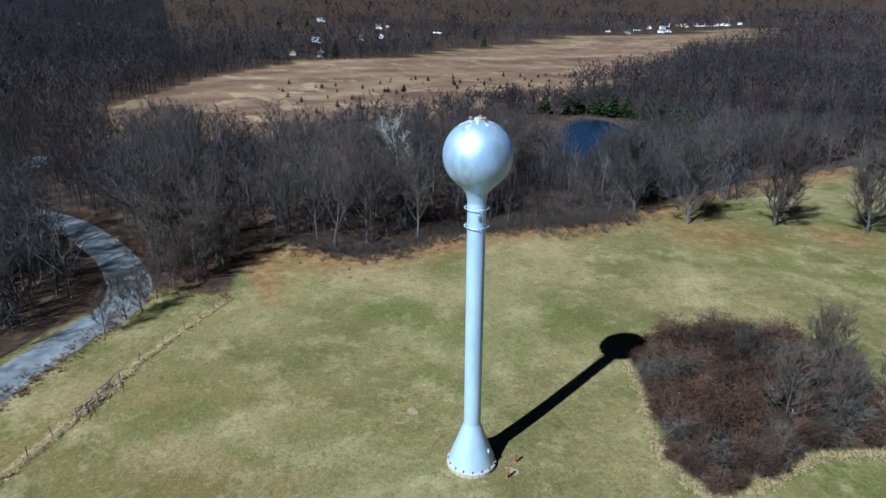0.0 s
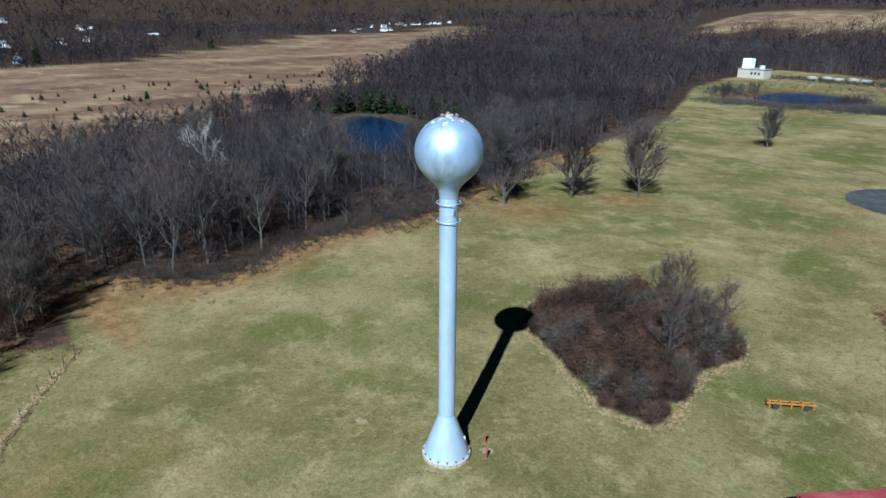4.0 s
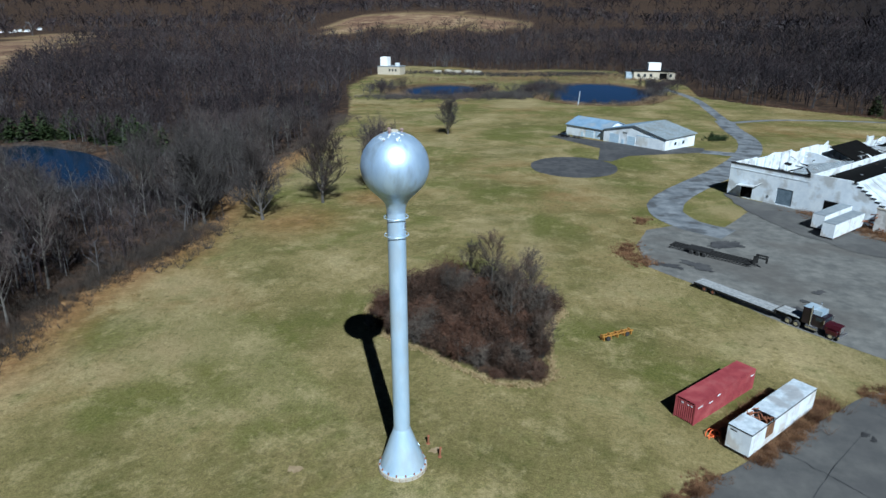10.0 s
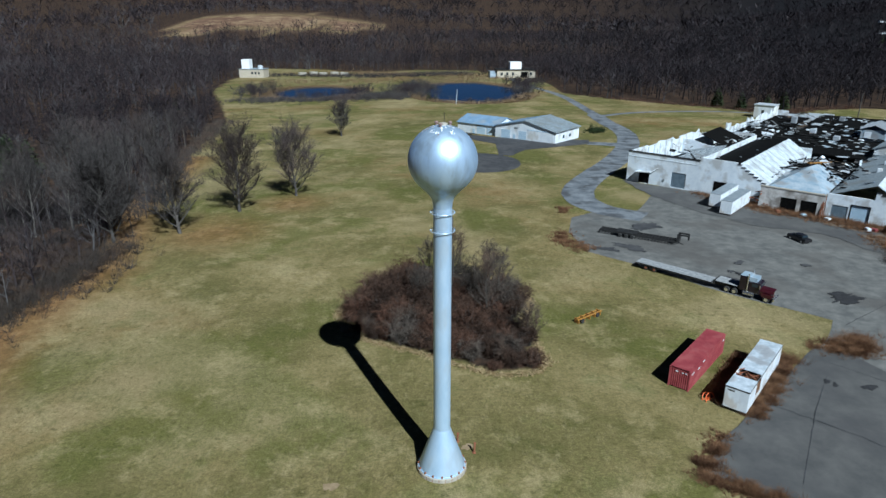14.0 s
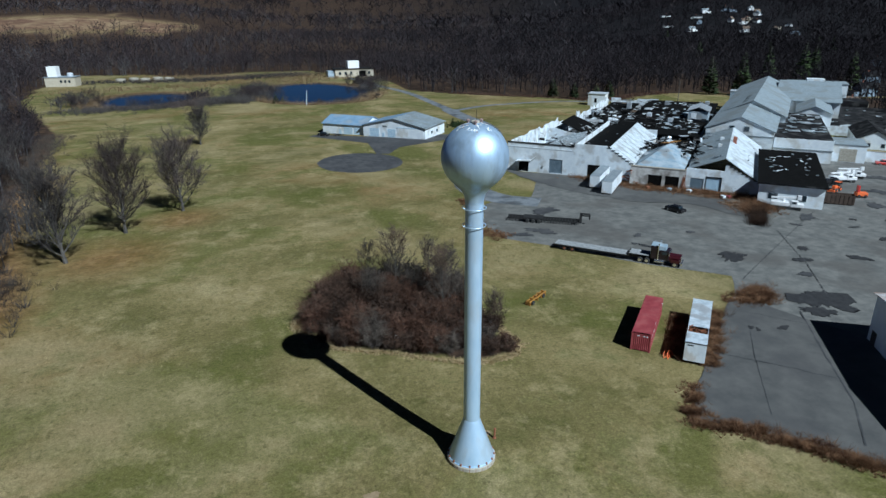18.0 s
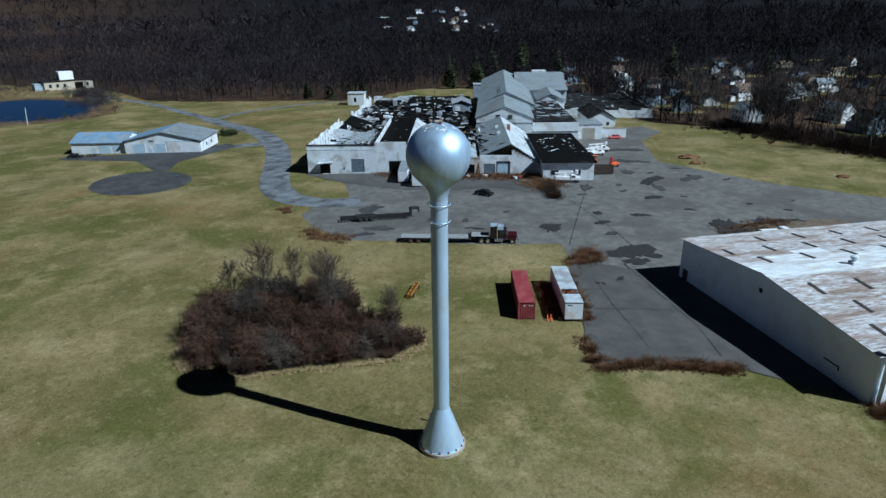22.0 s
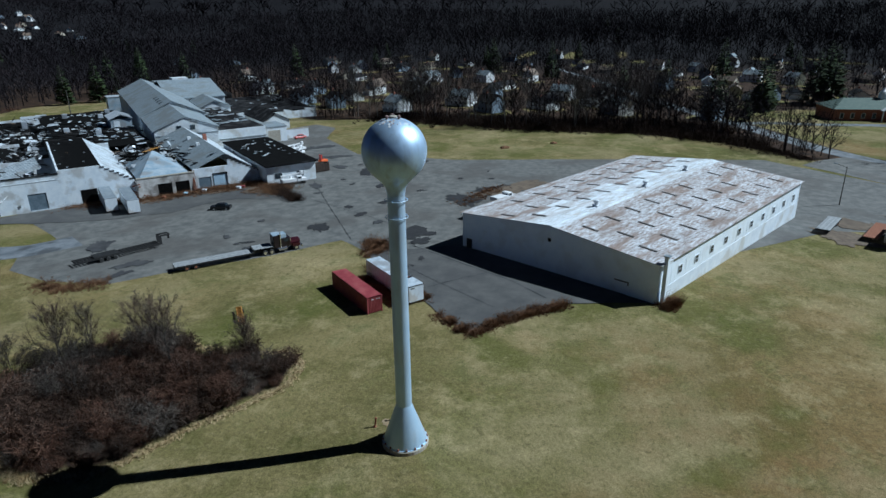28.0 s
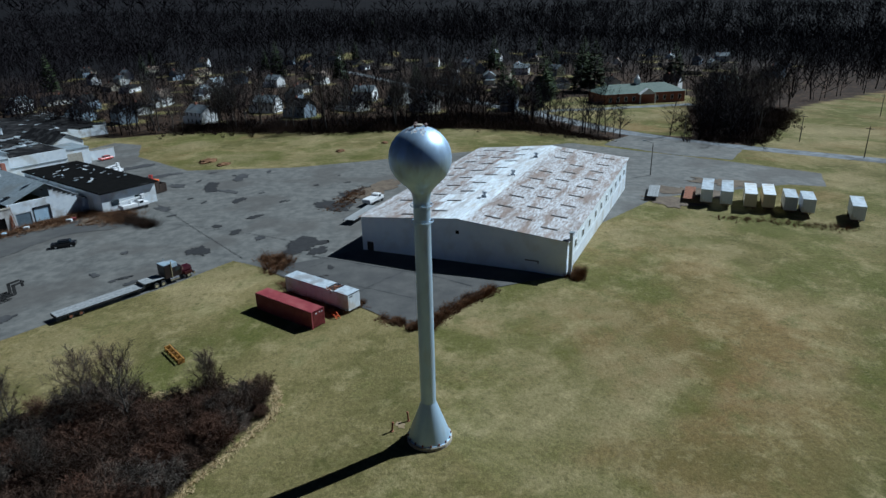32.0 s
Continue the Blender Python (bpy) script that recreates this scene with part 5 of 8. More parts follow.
def mill_house():
    t = thing("mill_house", MILL @ pose(59.6, 51, 0, 0, 0, -3.2) @ pose(-59.6, -51, 0), "tall white gabled mill house with grey shingle roofs", "building")
    u0, u1, um = 49.6, 69.6, 59.6
    gable = [(u0, -3), (u1, -3), (u1, 7.4), (um, 11.4), (u0, 7.4)]
    sw = Matrix(((0, 1, 0, 0), (1, 0, 0, 0), (0, 0, 1, 0), (0, 0, 0, 1)))
    g = part("gable_wall", prism(gable, 51.0, 51.4), M["white_wall"], t, "white boarded gable with two windows")
    g.matrix_basis = sw
    for i in range(12):
        z = 1.5 + i * 0.5
        part("weatherboard", box(u0, u1, 50.96, 51.0, z, z + 0.06), M["white_wall"], t)
    part("belt_course", box(u0 - 0.05, u1 + 0.05, 50.88, 51.0, 5.6, 5.85), M["grey_roof"], t)
    for x in (56.6, 60.9):
        w = part("window", box(x, x + 1.5, 50.9, 51.0, 7.2, 8.7), M["grey_roof"], t)
        part("pane", box(x + 0.12, x + 1.38, 50.87, 50.9, 7.32, 8.58), M["glass"], w)
    for y0, y1, z, ze, a, b, c in ((51.4, 86, 11.4, 7.4, u0, um, u1), (86, 186, 12.5, 7.4, 49.4, 60.6, 71.8)):
        part("side_wall", box(a, a + 0.35, y0, y1, -4, ze), M["white_wall"], t)
        part("side_wall", box(c - 0.35, c, y0, y1, -4, ze), M["white_wall"], t)
        part("roof_slope", slope(a - 0.5, b, y0 - 0.7, y1, ze - 0.15, z, 0.22), M["grey_roof"], t, "weathered grey shingle slope")
        part("roof_slope", slope(b, c + 0.5, y0 - 0.7, y1, z, ze - 0.15, 0.22), M["grey_roof"], t, "weathered grey shingle slope")
    up = part("upper_gable", prism([(49.4, 5), (71.8, 5), (71.8, 7.3), (60.6, 12.4), (49.4, 7.3)], 86.0, 86.3), M["white_wall"], t)
    up.matrix_basis = sw
    for i in range(22):
        part("burnt_hole", slope(52.5 + (i % 5) * 1.1, 54.0 + (i % 5) * 1.1, 88 + i * 1.1, 89.6 + i * 1.1, 8.88 + (i % 5) * 0.505, 9.57 + (i % 5) * 0.505, 0.16), M["dark"], t)
    # cross wing
    part("wing_slope", prism([(138, 7.0), (172, 12.2), (172, 12.45), (138, 7.25)], 66, 91), M["grey_roof"], t, "broad grey wing roof")
    part("wing_slope", prism([(172, 12.2), (198, 7.0), (198, 7.25), (172, 12.45)], 66, 91), M["grey_roof"], t)
    part("wing_wall", box(71.8, 90.5, 139, 139.4, -4, 7.0), M["white_wall"], t)
    part("wing_end", prism([(139.4, -4), (197, -4), (197, 7), (172, 12.1), (139.4, 7)], 90.0, 90.4), M["white_wall"], t)
    # dormer hall
    part("dormer_gable", prism([(0, -4), (12, -4), (12, 5.8), (6, 8.4), (0, 5.8)], 0, 0.3), M["white_wall"], t, at=Matrix(((0, 1, 0, 75), (1, 0, 0, 112), (0, 0, 1, 0), (0, 0, 0, 1))))
    part("dormer_roof", slope(74.6, 81, 111.5, 139, 5.7, 8.5), M["grey_roof"], t)
    part("dormer_roof", slope(81, 87.4, 111.5, 139, 8.5, 5.7), M["grey_roof"], t)


def right_hall():
    t = block("right_hall", 69.9, 52, "low white hall with a streaked flat roof")
    part("wall", box(0, 16.4, 0, 0.35, -4, 5.6), M["white_wall"], t, "white front wall with a ledge")
    part("ledge", box(0, 16.4, -0.2, 0, 2.4, 2.6), M["grey_roof"], t)
    part("wall", box(16.1, 16.4, 0.35, 60, -4, 5.4), M["white_wall"], t)
    part("roof", box(0, 16.3, 0.3, 60, 5.3, 5.55), M["dark_roof"], t, "patched dark felt roof")
    litter(t, 55, 0.5, 16, 10, 58, 5.6, 5.9, 64, (0.8, 3.6), ("grey_roof", "tin", "white_roof", "grey_roof"), tilt=4)
    g = block("white_garage", 86.5, 58, "white flat garage with a wide door", dz=-1.4)
    part("wall", box(0, 9.5, 0, 12, -2, 5.2), M["white_wall"], g)
    part("roof", box(-0.2, 9.7, -0.2, 12.2, 5.2, 5.4), M["grey_roof"], g)
    d = part("roller_door", box(2.4, 7.0, -0.06, 0.0, 0, 4.0), M["concrete"], g, "pale grey roller door")
    for i in range(7):
        part("slat", box(2.4, 7.0, -0.09, -0.06, 0.4 + i * 0.5, 0.46 + i * 0.5), M["concrete"], d)
    w = block("yard_wall", 96, 62, "free-standing white yard wall", "wall", -1.6)
    part("wall", box(0, 10, 0, 0.4, -2, 3.2), M["white_wall"], w)
    part("coping", box(-0.1, 10.1, -0.08, 0.48, 3.2, 3.35), M["concrete"], w)
    h = thing("gabled_hut", MILL @ pose(108, 88, -3.0, 0, 0, 90), "small white hut with a dark slate roof", "hut")
    gabled(h, 26, 11, 4.2, 7.0, "white_wall", "dark_roof")
    for y in (2.5, 6.8):
        wn_ = part("window", box(-0.05, 0.0, y, y + 1.2, 1.4, 2.8), M["grey_roof"], h)
        part("pane", box(-0.07, -0.05, y + 0.1, y + 1.1, 1.5, 2.7), M["glass"], wn_)


def burnt_halls():
    t = block("burnt_hall", 2, 46, "burnt-out weaving hall open to the sky")
    part("floor_slab", box(-1.2, 47, 0, 96, -1.2, 0.4), M["debris"], t, "charred rubble floor")
    for y, s in ((26, 71), (52, 72), (95, 73)):
        part("cross_wall", ragged_wall(46, 4.6, 0.35, 2.6, s), M["peeling"], t, at=pose(0, y, 0))
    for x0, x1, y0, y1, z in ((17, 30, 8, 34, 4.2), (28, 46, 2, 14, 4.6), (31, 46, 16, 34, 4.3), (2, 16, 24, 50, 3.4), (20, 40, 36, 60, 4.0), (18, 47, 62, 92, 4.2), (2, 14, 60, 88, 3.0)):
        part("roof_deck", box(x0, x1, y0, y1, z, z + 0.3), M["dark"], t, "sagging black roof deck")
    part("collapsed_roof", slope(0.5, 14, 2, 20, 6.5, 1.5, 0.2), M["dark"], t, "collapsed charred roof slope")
    litter(t, 150, 0.5, 46, 2, 94, 0.8, 4.9, 74, (0.8, 4.2), ("tin", "dark_roof", "debris", "dark", "dark", "dark"), tilt=14)
    litter(t, 90, 17, 46, 4, 92, 4.5, 4.9, 77, (0.5, 2.4), ("tin", "grey_roof", "white_roof", "wood", "trailer_white", "debris"), tilt=7)
    beams(t, 50, 0.5, 46, 2, 94, 1.5, 5.0, 75, (3, 9))
    litter(t, 120, 0.8, 15, 1, 60, 2.2, 4.6, 171, (0.4, 2.6), ("trailer_white", "tin", "debris", "wood", "dark_roof", "white_roof"), tilt=38, name="wreckage")
    litter(t, 70, 28, 47, 14, 60, 4.6, 5.0, 172, (0.6, 3.2), ("tin", "hip_sheet", "white_roof", "tin", "dark", "grey_roof"), tilt=6)
    beams(t, 40, 0.8, 15, 1, 60, 2.5, 5.2, 173, (2, 6), "wood")
    for i in range(12):
        part("purlin", box(17, 46, 3 + i * 4.6, 3.25 + i * 4.6, 4.55, 4.75), M["dark_roof"], t)
    d = part("roof_lantern", box(39, 46, 40, 52, 4, 7.6), M["hip_sheet"], t, "faded blue-grey roof lantern")
    part("lantern_roof", slope(38.5, 42.5, 39.5, 52.5, 7.6, 9.2), M["tin"], d)
    part("lantern_roof", slope(42.5, 46.5, 39.5, 52.5, 9.2, 7.6), M["tin"], d)
    part("lantern_sash", box(40, 42, 39.9, 40.0, 4.6, 7.0), M["trailer_white"], d)
    part("pole", rod((30, 92, 0), (30, 92, 14), 0.2, 8, None, 0.12), M["bark"], t, "bare utility pole")
    for x, y in ((24, 40), (33, 30), (12, 66), (38, 70), (26, 78), (42, 84)):
        part("roof_housing", box(x, x + 1.8, y, y + 1.8, 3.6, 6.0, bevel=0.06), M["tin"], t)
    b = block("rear_shed", 76, 118, "dark flat-roofed rear shed with broken walls", dz=-1.5)
    part("wall", ragged_wall(56, 3.0, 0.4, 1.6, 81), M["peeling"], b)
    part("side_wall", ragged_wall(60, 3.4, 0.4, 1.6, 82), M["peeling"], b, at=pose(56, 0, 0, 0, 0, 90))
    part("roof", box(0.4, 55.5, 0.5, 60, 2.0, 2.3), M["dark_roof"], b, "black tar roof")
    litter(b, 50, 1, 54, 1, 58, 2.5, 3.0, 83, (0.6, 2.6), ("grey_roof", "tin", "dark"), tilt=8)
    c = block("far_store", 78, 200, "far white flat-roofed store", dz=-2)
    part("wall", box(0, 26, 0, 14, -3, 10.5), M["white_wall"], c)
    part("roof", box(-0.3, 26.3, -0.3, 14.3, 10.5, 10.8), M["grey_roof"], c)
    part("penthouse", box(8, 16, 3, 10, 10.8, 12.4), M["trailer_white"], c)
    part("lower_roof", box(-16, 34, -14, -0.1, 4, 4.3), M["dark_roof"], c)
    part("lower_wall", box(-16, 34, -14, -13.6, -3, 4.0), M["dark_roof"], c)
    e = block("rubble_heap", 22, 152, "heap of white and yellow wreckage", "rubble", -3)
    bm = bmesh.new()
    bmesh.ops.create_icosphere(bm, subdivisions=3, radius=1)
    for v in bm.verts:
        v.co = Vector((v.co.x * 9, v.co.y * 5, max(-0.3, v.co.z) * 4)) * (1 + 0.35 * noise.noise(v.co * 2.5))
    part("heap", bm, M["debris"], e)
    litter(e, 26, -7, 7, -4, 4, 2.0, 5.0, 90, (0.8, 3.0), ("trailer_white", "yellow", "tin"), tilt=35)
    s = block("white_shack", -17, 176, "small white flat-roofed shack", "shack", -3)
    part("wall", box(0, 9, 0, 8, -2, 4.4), M["white_wall"], s)
    part("roof", box(-0.3, 9.3, -0.3, 8.3, 4.4, 4.7), M["tin"], s)
    part("door", box(3.5, 4.7, -0.06, 0, 0, 2.2), M["dark"], s)
    u = block("blue_clad_shed", 52, 192, "blue-grey clad shed behind the mill", "shed", -3)
    part("wall", box(0, 14, 0, 8, -2, 7), M["hip_sheet"], u)
    part("roof", box(-0.2, 14.2, -0.2, 8.2, 7, 7.2), M["tin"], u)


M["hip_sheet"] = material("faded_blue_sheet", (0.22, 0.31, 0.40), (0.42, 0.48, 0.54), 0.5, 0.6, 0.1, 0.1, 0, c=(0.18, 0.17, 0.16), c_amount=0.6, c_scale=0.25)
front_block()
stepped_block()
garage_block()
gable_block()
flat_block()
mill_house()
right_hall()
burnt_halls()


# ---- vehicles and trailers in the yard ----
def on_ground(x, y, turn, dz=0.0):
    """A pose on the ground, turned about z and leaning with the slope."""
    c, s = math.cos(radians(turn)), math.sin(radians(turn))
    fx = (gz(x + 3 * c, y + 3 * s) - gz(x - 3 * c, y - 3 * s)) / 6
    return pose(x, y, gz(x, y) + 0.035 + dz, 0, -math.degrees(math.atan(fx)), turn)


def wheel(parent, x, y, r=0.5, w=0.3, rim="chrome"):
    o = part("wheel", lathe([(r * 0.85, 0), (r, 0.05), (r, w - 0.05), (r * 0.85, w)], 20), M["rubber"], parent, at=pose(x, y + w / 2, r, 90, 0, 0))
    part("rim", lathe([(r * 0.55, -0.012), (r * 0.5, w / 2), (r * 0.55, w + 0.012)], 16), M[rim], o)
    return o


def semi_truck():
    t = thing("semi_truck", on_ground(51.6, 38.4, 136.5), "dark plum conventional semi-truck tractor with a pale roof", "truck")
    # x grows backwards from the bumper
    part("frame", box(0.4, 7.6, -0.45, 0.45, 0.75, 1.05), M["black_steel"], t)
    part("bumper", box(0, 0.25, -1.15, 1.15, 0.45, 0.9, bevel=0.05), M["chrome"], t)
    part("hood", prism([(-0.75, 0.95), (0.75, 0.95), (0.82, 1.5), (0.6, 2.0), (-0.6, 2.0), (-0.82, 1.5)], 0.35, 2.3), M["maroon"], t, "maroon bonnet")
    part("grille", box(0.28, 0.36, -0.5, 0.5, 1.0, 1.9, bevel=0.02), M["chrome"], t)
    for y in (-0.95, 0.75):
        part("headlight", box(0.5, 0.62, y, y + 0.2, 1.15, 1.4, bevel=0.02), M["chrome"], t)
        part("fender", prism([(0, 0.75), (0, 1.15), (0.15, 1.3), (0.4, 1.3), (0.4, 0.8)], 0.5, 1.9), M["maroon"], t, at=pose(0, -1.2 if y < 0 else 0.8, 0))
    # Cab and sleeper carry their shade in a darker paint than the bonnet.
    cab = part("cab", box(2.3, 4.0, -1.1, 1.1, 1.0, 2.75, bevel=0.12), M["plum"], t, "dark cab with shade put into its paint")
    part("windscreen", box(2.27, 2.33, -0.95, 0.95, 2.0, 2.6, bevel=0.01), M["glass"], cab)
    for y in (-1.12, 1.09):
        part("side_window", box(2.6, 3.5, y, y + 0.03, 2.0, 2.55), M["glass"], cab)
        part("exhaust_stack", lathe([(0.09, 1.0), (0.09, 3.9)], 10), M["chrome"], t, at=pose(4.1, y * 1.08, 0))
        part("fuel_tank", rod((3.0, y * 0.95, 0.75), (4.6, y * 0.95, 0.75), 0.33, 14), M["chrome"], t)
        part("mirror", box(2.2, 2.3, y * 1.15 - 0.08, y * 1.15 + 0.08, 1.9, 2.5, bevel=0.02), M["chrome"], t)
    part("sleeper", box(4.0, 5.4, -1.15, 1.15, 1.0, 3.4, bevel=0.15), M["plum"], t, "dark sleeper box with shade put into its paint")
    part("sleeper_roof", box(3.9, 5.42, -1.08, 1.08, 3.36, 3.48, bevel=0.05), M["hip_sheet"], t, "pale blue-grey sleeper roof")
    part("roof_fairing", prism([(-1.0, 2.7), (1.0, 2.7), (0.9, 3.4), (-0.9, 3.4)], 2.9, 4.0), M["hip_sheet"], t)
    for y in (-1.02, 1.02):
        wheel(t, 1.2, y)
        wheel(t, 5.9, y, 0.5, 0.5)
        wheel(t, 7.1, y, 0.5, 0.5)
    return t


semi_truck()


def flatbed(name, m, length, label, mat="wood", drop=True):
    t = thing(name, m, label, "trailer")
    n = 9
    for i in range(n):
        y = -1.25 + i * 2.5 / n
        part("deck_plank", box(3.6 if drop else 0, length, y, y + 2.5 / n - 0.03, 1.0, 1.06), M[mat], t)
    if drop:
        for i in range(n):
            y = -1.25 + i * 2.5 / n
            part("deck_plank", box(0, 3.4, y, y + 2.5 / n - 0.03, 1.45, 1.51), M[mat], t)
        part("step", box(3.4, 3.6, -1.25, 1.25, 0.8, 1.5), M["black_steel"], t)
    for y in (-1.28, 1.2):
        part("side_rail", box(3.5 if drop else 0, length, y, y + 0.08, 0.8, 1.04), M["black_steel"], t)
    for y in (-0.5, 0.4):
        part("main_beam", box(0.2, length - 0.2, y, y + 0.1, 0.6, 0.98), M["black_steel"], t)
    part("rear_bumper", box(length - 0.1, length, -1.2, 1.2, 0.5, 0.9), M["black_steel"], t)
    for x in (length - 3.4, length - 1.9):
        for y in (-1.0, 1.0):
            wheel(t, x, y, 0.42, 0.4, "rust")
    return t


c, s = math.cos(radians(136.5)), math.sin(radians(136.5))
flatbed("flatbed_trailer", on_ground(51.6 + 5.6 * c, 38.4 + 5.6 * s, 136.5), 17.0, "long grey plank-decked drop flatbed trailer")

t = thing("lowbed_trailer", on_ground(47.6, 65.2, 149.4), "black steel gooseneck equipment trailer", "trailer")
for y in (-1.15, -0.4, 0.35, 1.05):
    part("rail", box(1.5, 16.5, y, y + 0.12, 0.62, 0.85), M["black_steel"], t)
for i in range(24):
    part("cross_member", box(1.8 + i * 0.62, 1.95 + i * 0.62, -1.15, 1.17, 0.66, 0.8), M["black_steel"], t)
part("ramp_deck", box(9.0, 13.2, -1.2, 1.2, 0.9, 1.05), M["black_steel"], t)
for y in (-0.7, 0.6):
    part("gooseneck", prism([(y, 0.6), (y + 0.14, 0.6), (y + 0.14, 2.3), (y, 2.3)], 1.0, 1.5), M["black_steel"], t)
    part("neck_arm", box(-0.6, 1.2, y, y + 0.14, 2.0, 2.3), M["black_steel"], t)
part("coupler", box(-0.7, -0.4, -0.2, 0.2, 1.2, 2.3, bevel=0.03), M["black_steel"], t)
for x in (9.8, 11.0, 12.2):
    for y in (-1.3, 1.3):
        wheel(t, x, y, 0.4, 0.3, "black_steel")


def box_van_trailer(name, m, length, mat, label, group="", height=3.95, top=""):
    t = thing(name, m, label, "trailer", group)
    W = 2.5
    for y in (0, W - 0.05):
        part("side_panel", box(0.05, length, y, y + 0.05, 1.1, height), M[mat], t)
    part("front_panel", box(0, 0.05, 0, W, 1.1, height, bevel=0.01), M[mat], t)
    for k in (0, 1):
        d = part("rear_door", box(length, length + 0.04, 0.03 + k * 1.23, 1.24 + k * 1.23, 1.1, height - 0.05), M[mat], t)
        part("lock_rod", rod((length + 0.06, 0.6 + k * 1.2, 1.15), (length + 0.06, 0.6 + k * 1.2, height - 0.1), 0.03), M["chrome"], d)
    part("roof", box(-0.02, length + 0.03, -0.02, W + 0.02, height, height + 0.06), M[top] if top else M["trailer_roof"] if mat != "tan" else M["trailer_white"], t)
    part("floor", box(0.05, length, 0.05, W - 0.05, 1.0, 1.1), M["rust"], t)
    for y in (0.5, W - 0.65):
        part("chassis_rail", box(0.3, length, y, y + 0.15, 0.7, 1.0), M["black_steel"], t)
        part("landing_leg", box(2.2, 2.35, y, y + 0.15, 0, 0.8), M["black_steel"], t)
    for x in (length - 2.6, length - 1.2):
        for y in (0.25, W - 0.25):
            wheel(t, x, y, 0.5, 0.42, "rust")
    for y in (-0.02, W):
        for i in range(int(length / 1.2)):
            part("side_post", box(0.6 + i * 1.2, 0.65 + i * 1.2, y, y + 0.02, 1.15, height - 0.05), M[mat], t)
    return t


M["tan"] = material("cream_trailer_panel", (0.58, 0.50, 0.34), (0.66, 0.58, 0.42), 0.8, 0.6)
M["grey_panel"] = material("grey_trailer_panel", (0.42, 0.45, 0.50), (0.52, 0.55, 0.60), 0.8, 0.6)
M["docked_roof"] = material("dull_grey_trailer_roof", (0.20, 0.24, 0.28), (0.30, 0.34, 0.38), 0.8, 0.5, 0.2)
# docked at the mill
for u, v, L in ((27.0, -13.4, 12.6), (31.0, -17.9, 13.4)):
    m = MILL @ pose(u, v, -0.1, 0, 0, 90)
    box_van_trailer("box_trailer", m @ pose(0, -2.5, 0), L, "trailer_white", "white box trailer backed against the mill", "trailers at the mill", 4.0, "docked_roof")
# the row on the far lawn
for x, y, L, mat, lab in ((79.8, -66.8, 11.6, "trailer_white", "white box trailer in a parked row"), (77.6, -70.4, 11.6, "trailer_white", "white box trailer in a parked row"),
                          (75.1, -74.6, 10.6, "tan", "cream box trailer in a parked row"), (74.0, -78.2, 10.4, "tan", "cream box trailer in a parked row"),
                          (71.4, -81.6, 8.0, "grey_panel", "grey box trailer in a parked row"), (69.4, -84.4, 7.6, "trailer_white", "short white box trailer in a parked row")):
    box_van_trailer("box_trailer", on_ground(x, y, -27.7) @ pose(0, -2.5, 0), L, mat, lab, "row of parked trailers")
box_van_trailer("box_trailer", on_ground(63.5, -91.3, -32) @ pose(0, -2.5, 0), 9.0, "trailer_white", "white box trailer parked apart on the lawn")
flatbed("flatbed_trailer", on_ground(85.6, -58.0, -25), 11.5, "empty plank-decked flatbed trailer", "wood", False)
flatbed("flatbed_trailer", on_ground(82.5, -65.4, -27), 12.5, "weathered brown flatbed trailer", "rust", False)
# behind the shed
flatbed("flatbed_trailer", on_ground(76.0, 12.4, -24), 12.0, "pale flatbed trailer behind the shed", "wood", False)


def small_truck(name, m, paint, label, boom=True):
    t = thing(name, m, label, "truck")
    part("chassis", box(0.2, 6.6, -0.5, 0.5, 0.55, 0.8), M["black_steel"], t)
    part("hood", box(0.0, 1.3, -0.95, 0.95, 0.7, 1.5, bevel=0.12), M[paint], t)
    cab = part("cab", box(1.2, 2.7, -1.0, 1.0, 0.7, 2.2, bevel=0.15), M[paint], t)
    part("windscreen", box(1.2, 1.26, -0.85, 0.85, 1.5, 2.05), M["glass"], cab)
    for y in (-1.03, 1.0):
        part("side_window", box(1.5, 2.4, y, y + 0.03, 1.5, 2.0), M["glass"], cab)
    part("body", box(2.9, 6.7, -1.1, 1.1, 0.8, 1.7, bevel=0.05), M[paint], t)
    for x in (3.2, 4.4, 5.6):
        for y in (-1.12, 1.1):
            part("locker_door", box(x, x + 1.0, y, y + 0.02, 0.95, 1.6), M[paint], t)
    if boom:
        part("turret", lathe([(0.4, 1.7), (0.35, 2.4)], 14), M[paint], t, at=pose(4.2, 0, 0))
        b = part("boom", box(-2.8, 2.6, -0.18, 0.18, 0, 0.36, bevel=0.03), M[paint], t, "folded lift boom", at=pose(4.2, 0, 2.4, 0, 4, 0))
        part("bucket", box(-3.6, -2.8, -0.4, 0.4, -0.3, 0.7, bevel=0.06), M[paint], b)
    for x in (0.8, 5.2):
        for y in (-0.9, 0.9):
            wheel(t, x, y, 0.42, 0.26, "black_steel")
    return t


M["white_paint"] = material("white_vehicle_paint", (0.72, 0.74, 0.77), (0.80, 0.81, 0.83), 1.0, 0.35)
M["red_paint"] = material("red_vehicle_paint", (0.42, 0.03, 0.03), (0.5, 0.05, 0.04), 1.0, 0.3)
M["black_paint"] = material("black_vehicle_paint", (0.012, 0.012, 0.014), (0.02, 0.02, 0.022), 1.0, 0.2)


def yard(u, v, turn):
    p = MILL @ Vector((u, v, 0))
    return on_ground(p.x, p.y, turn - 41.4)


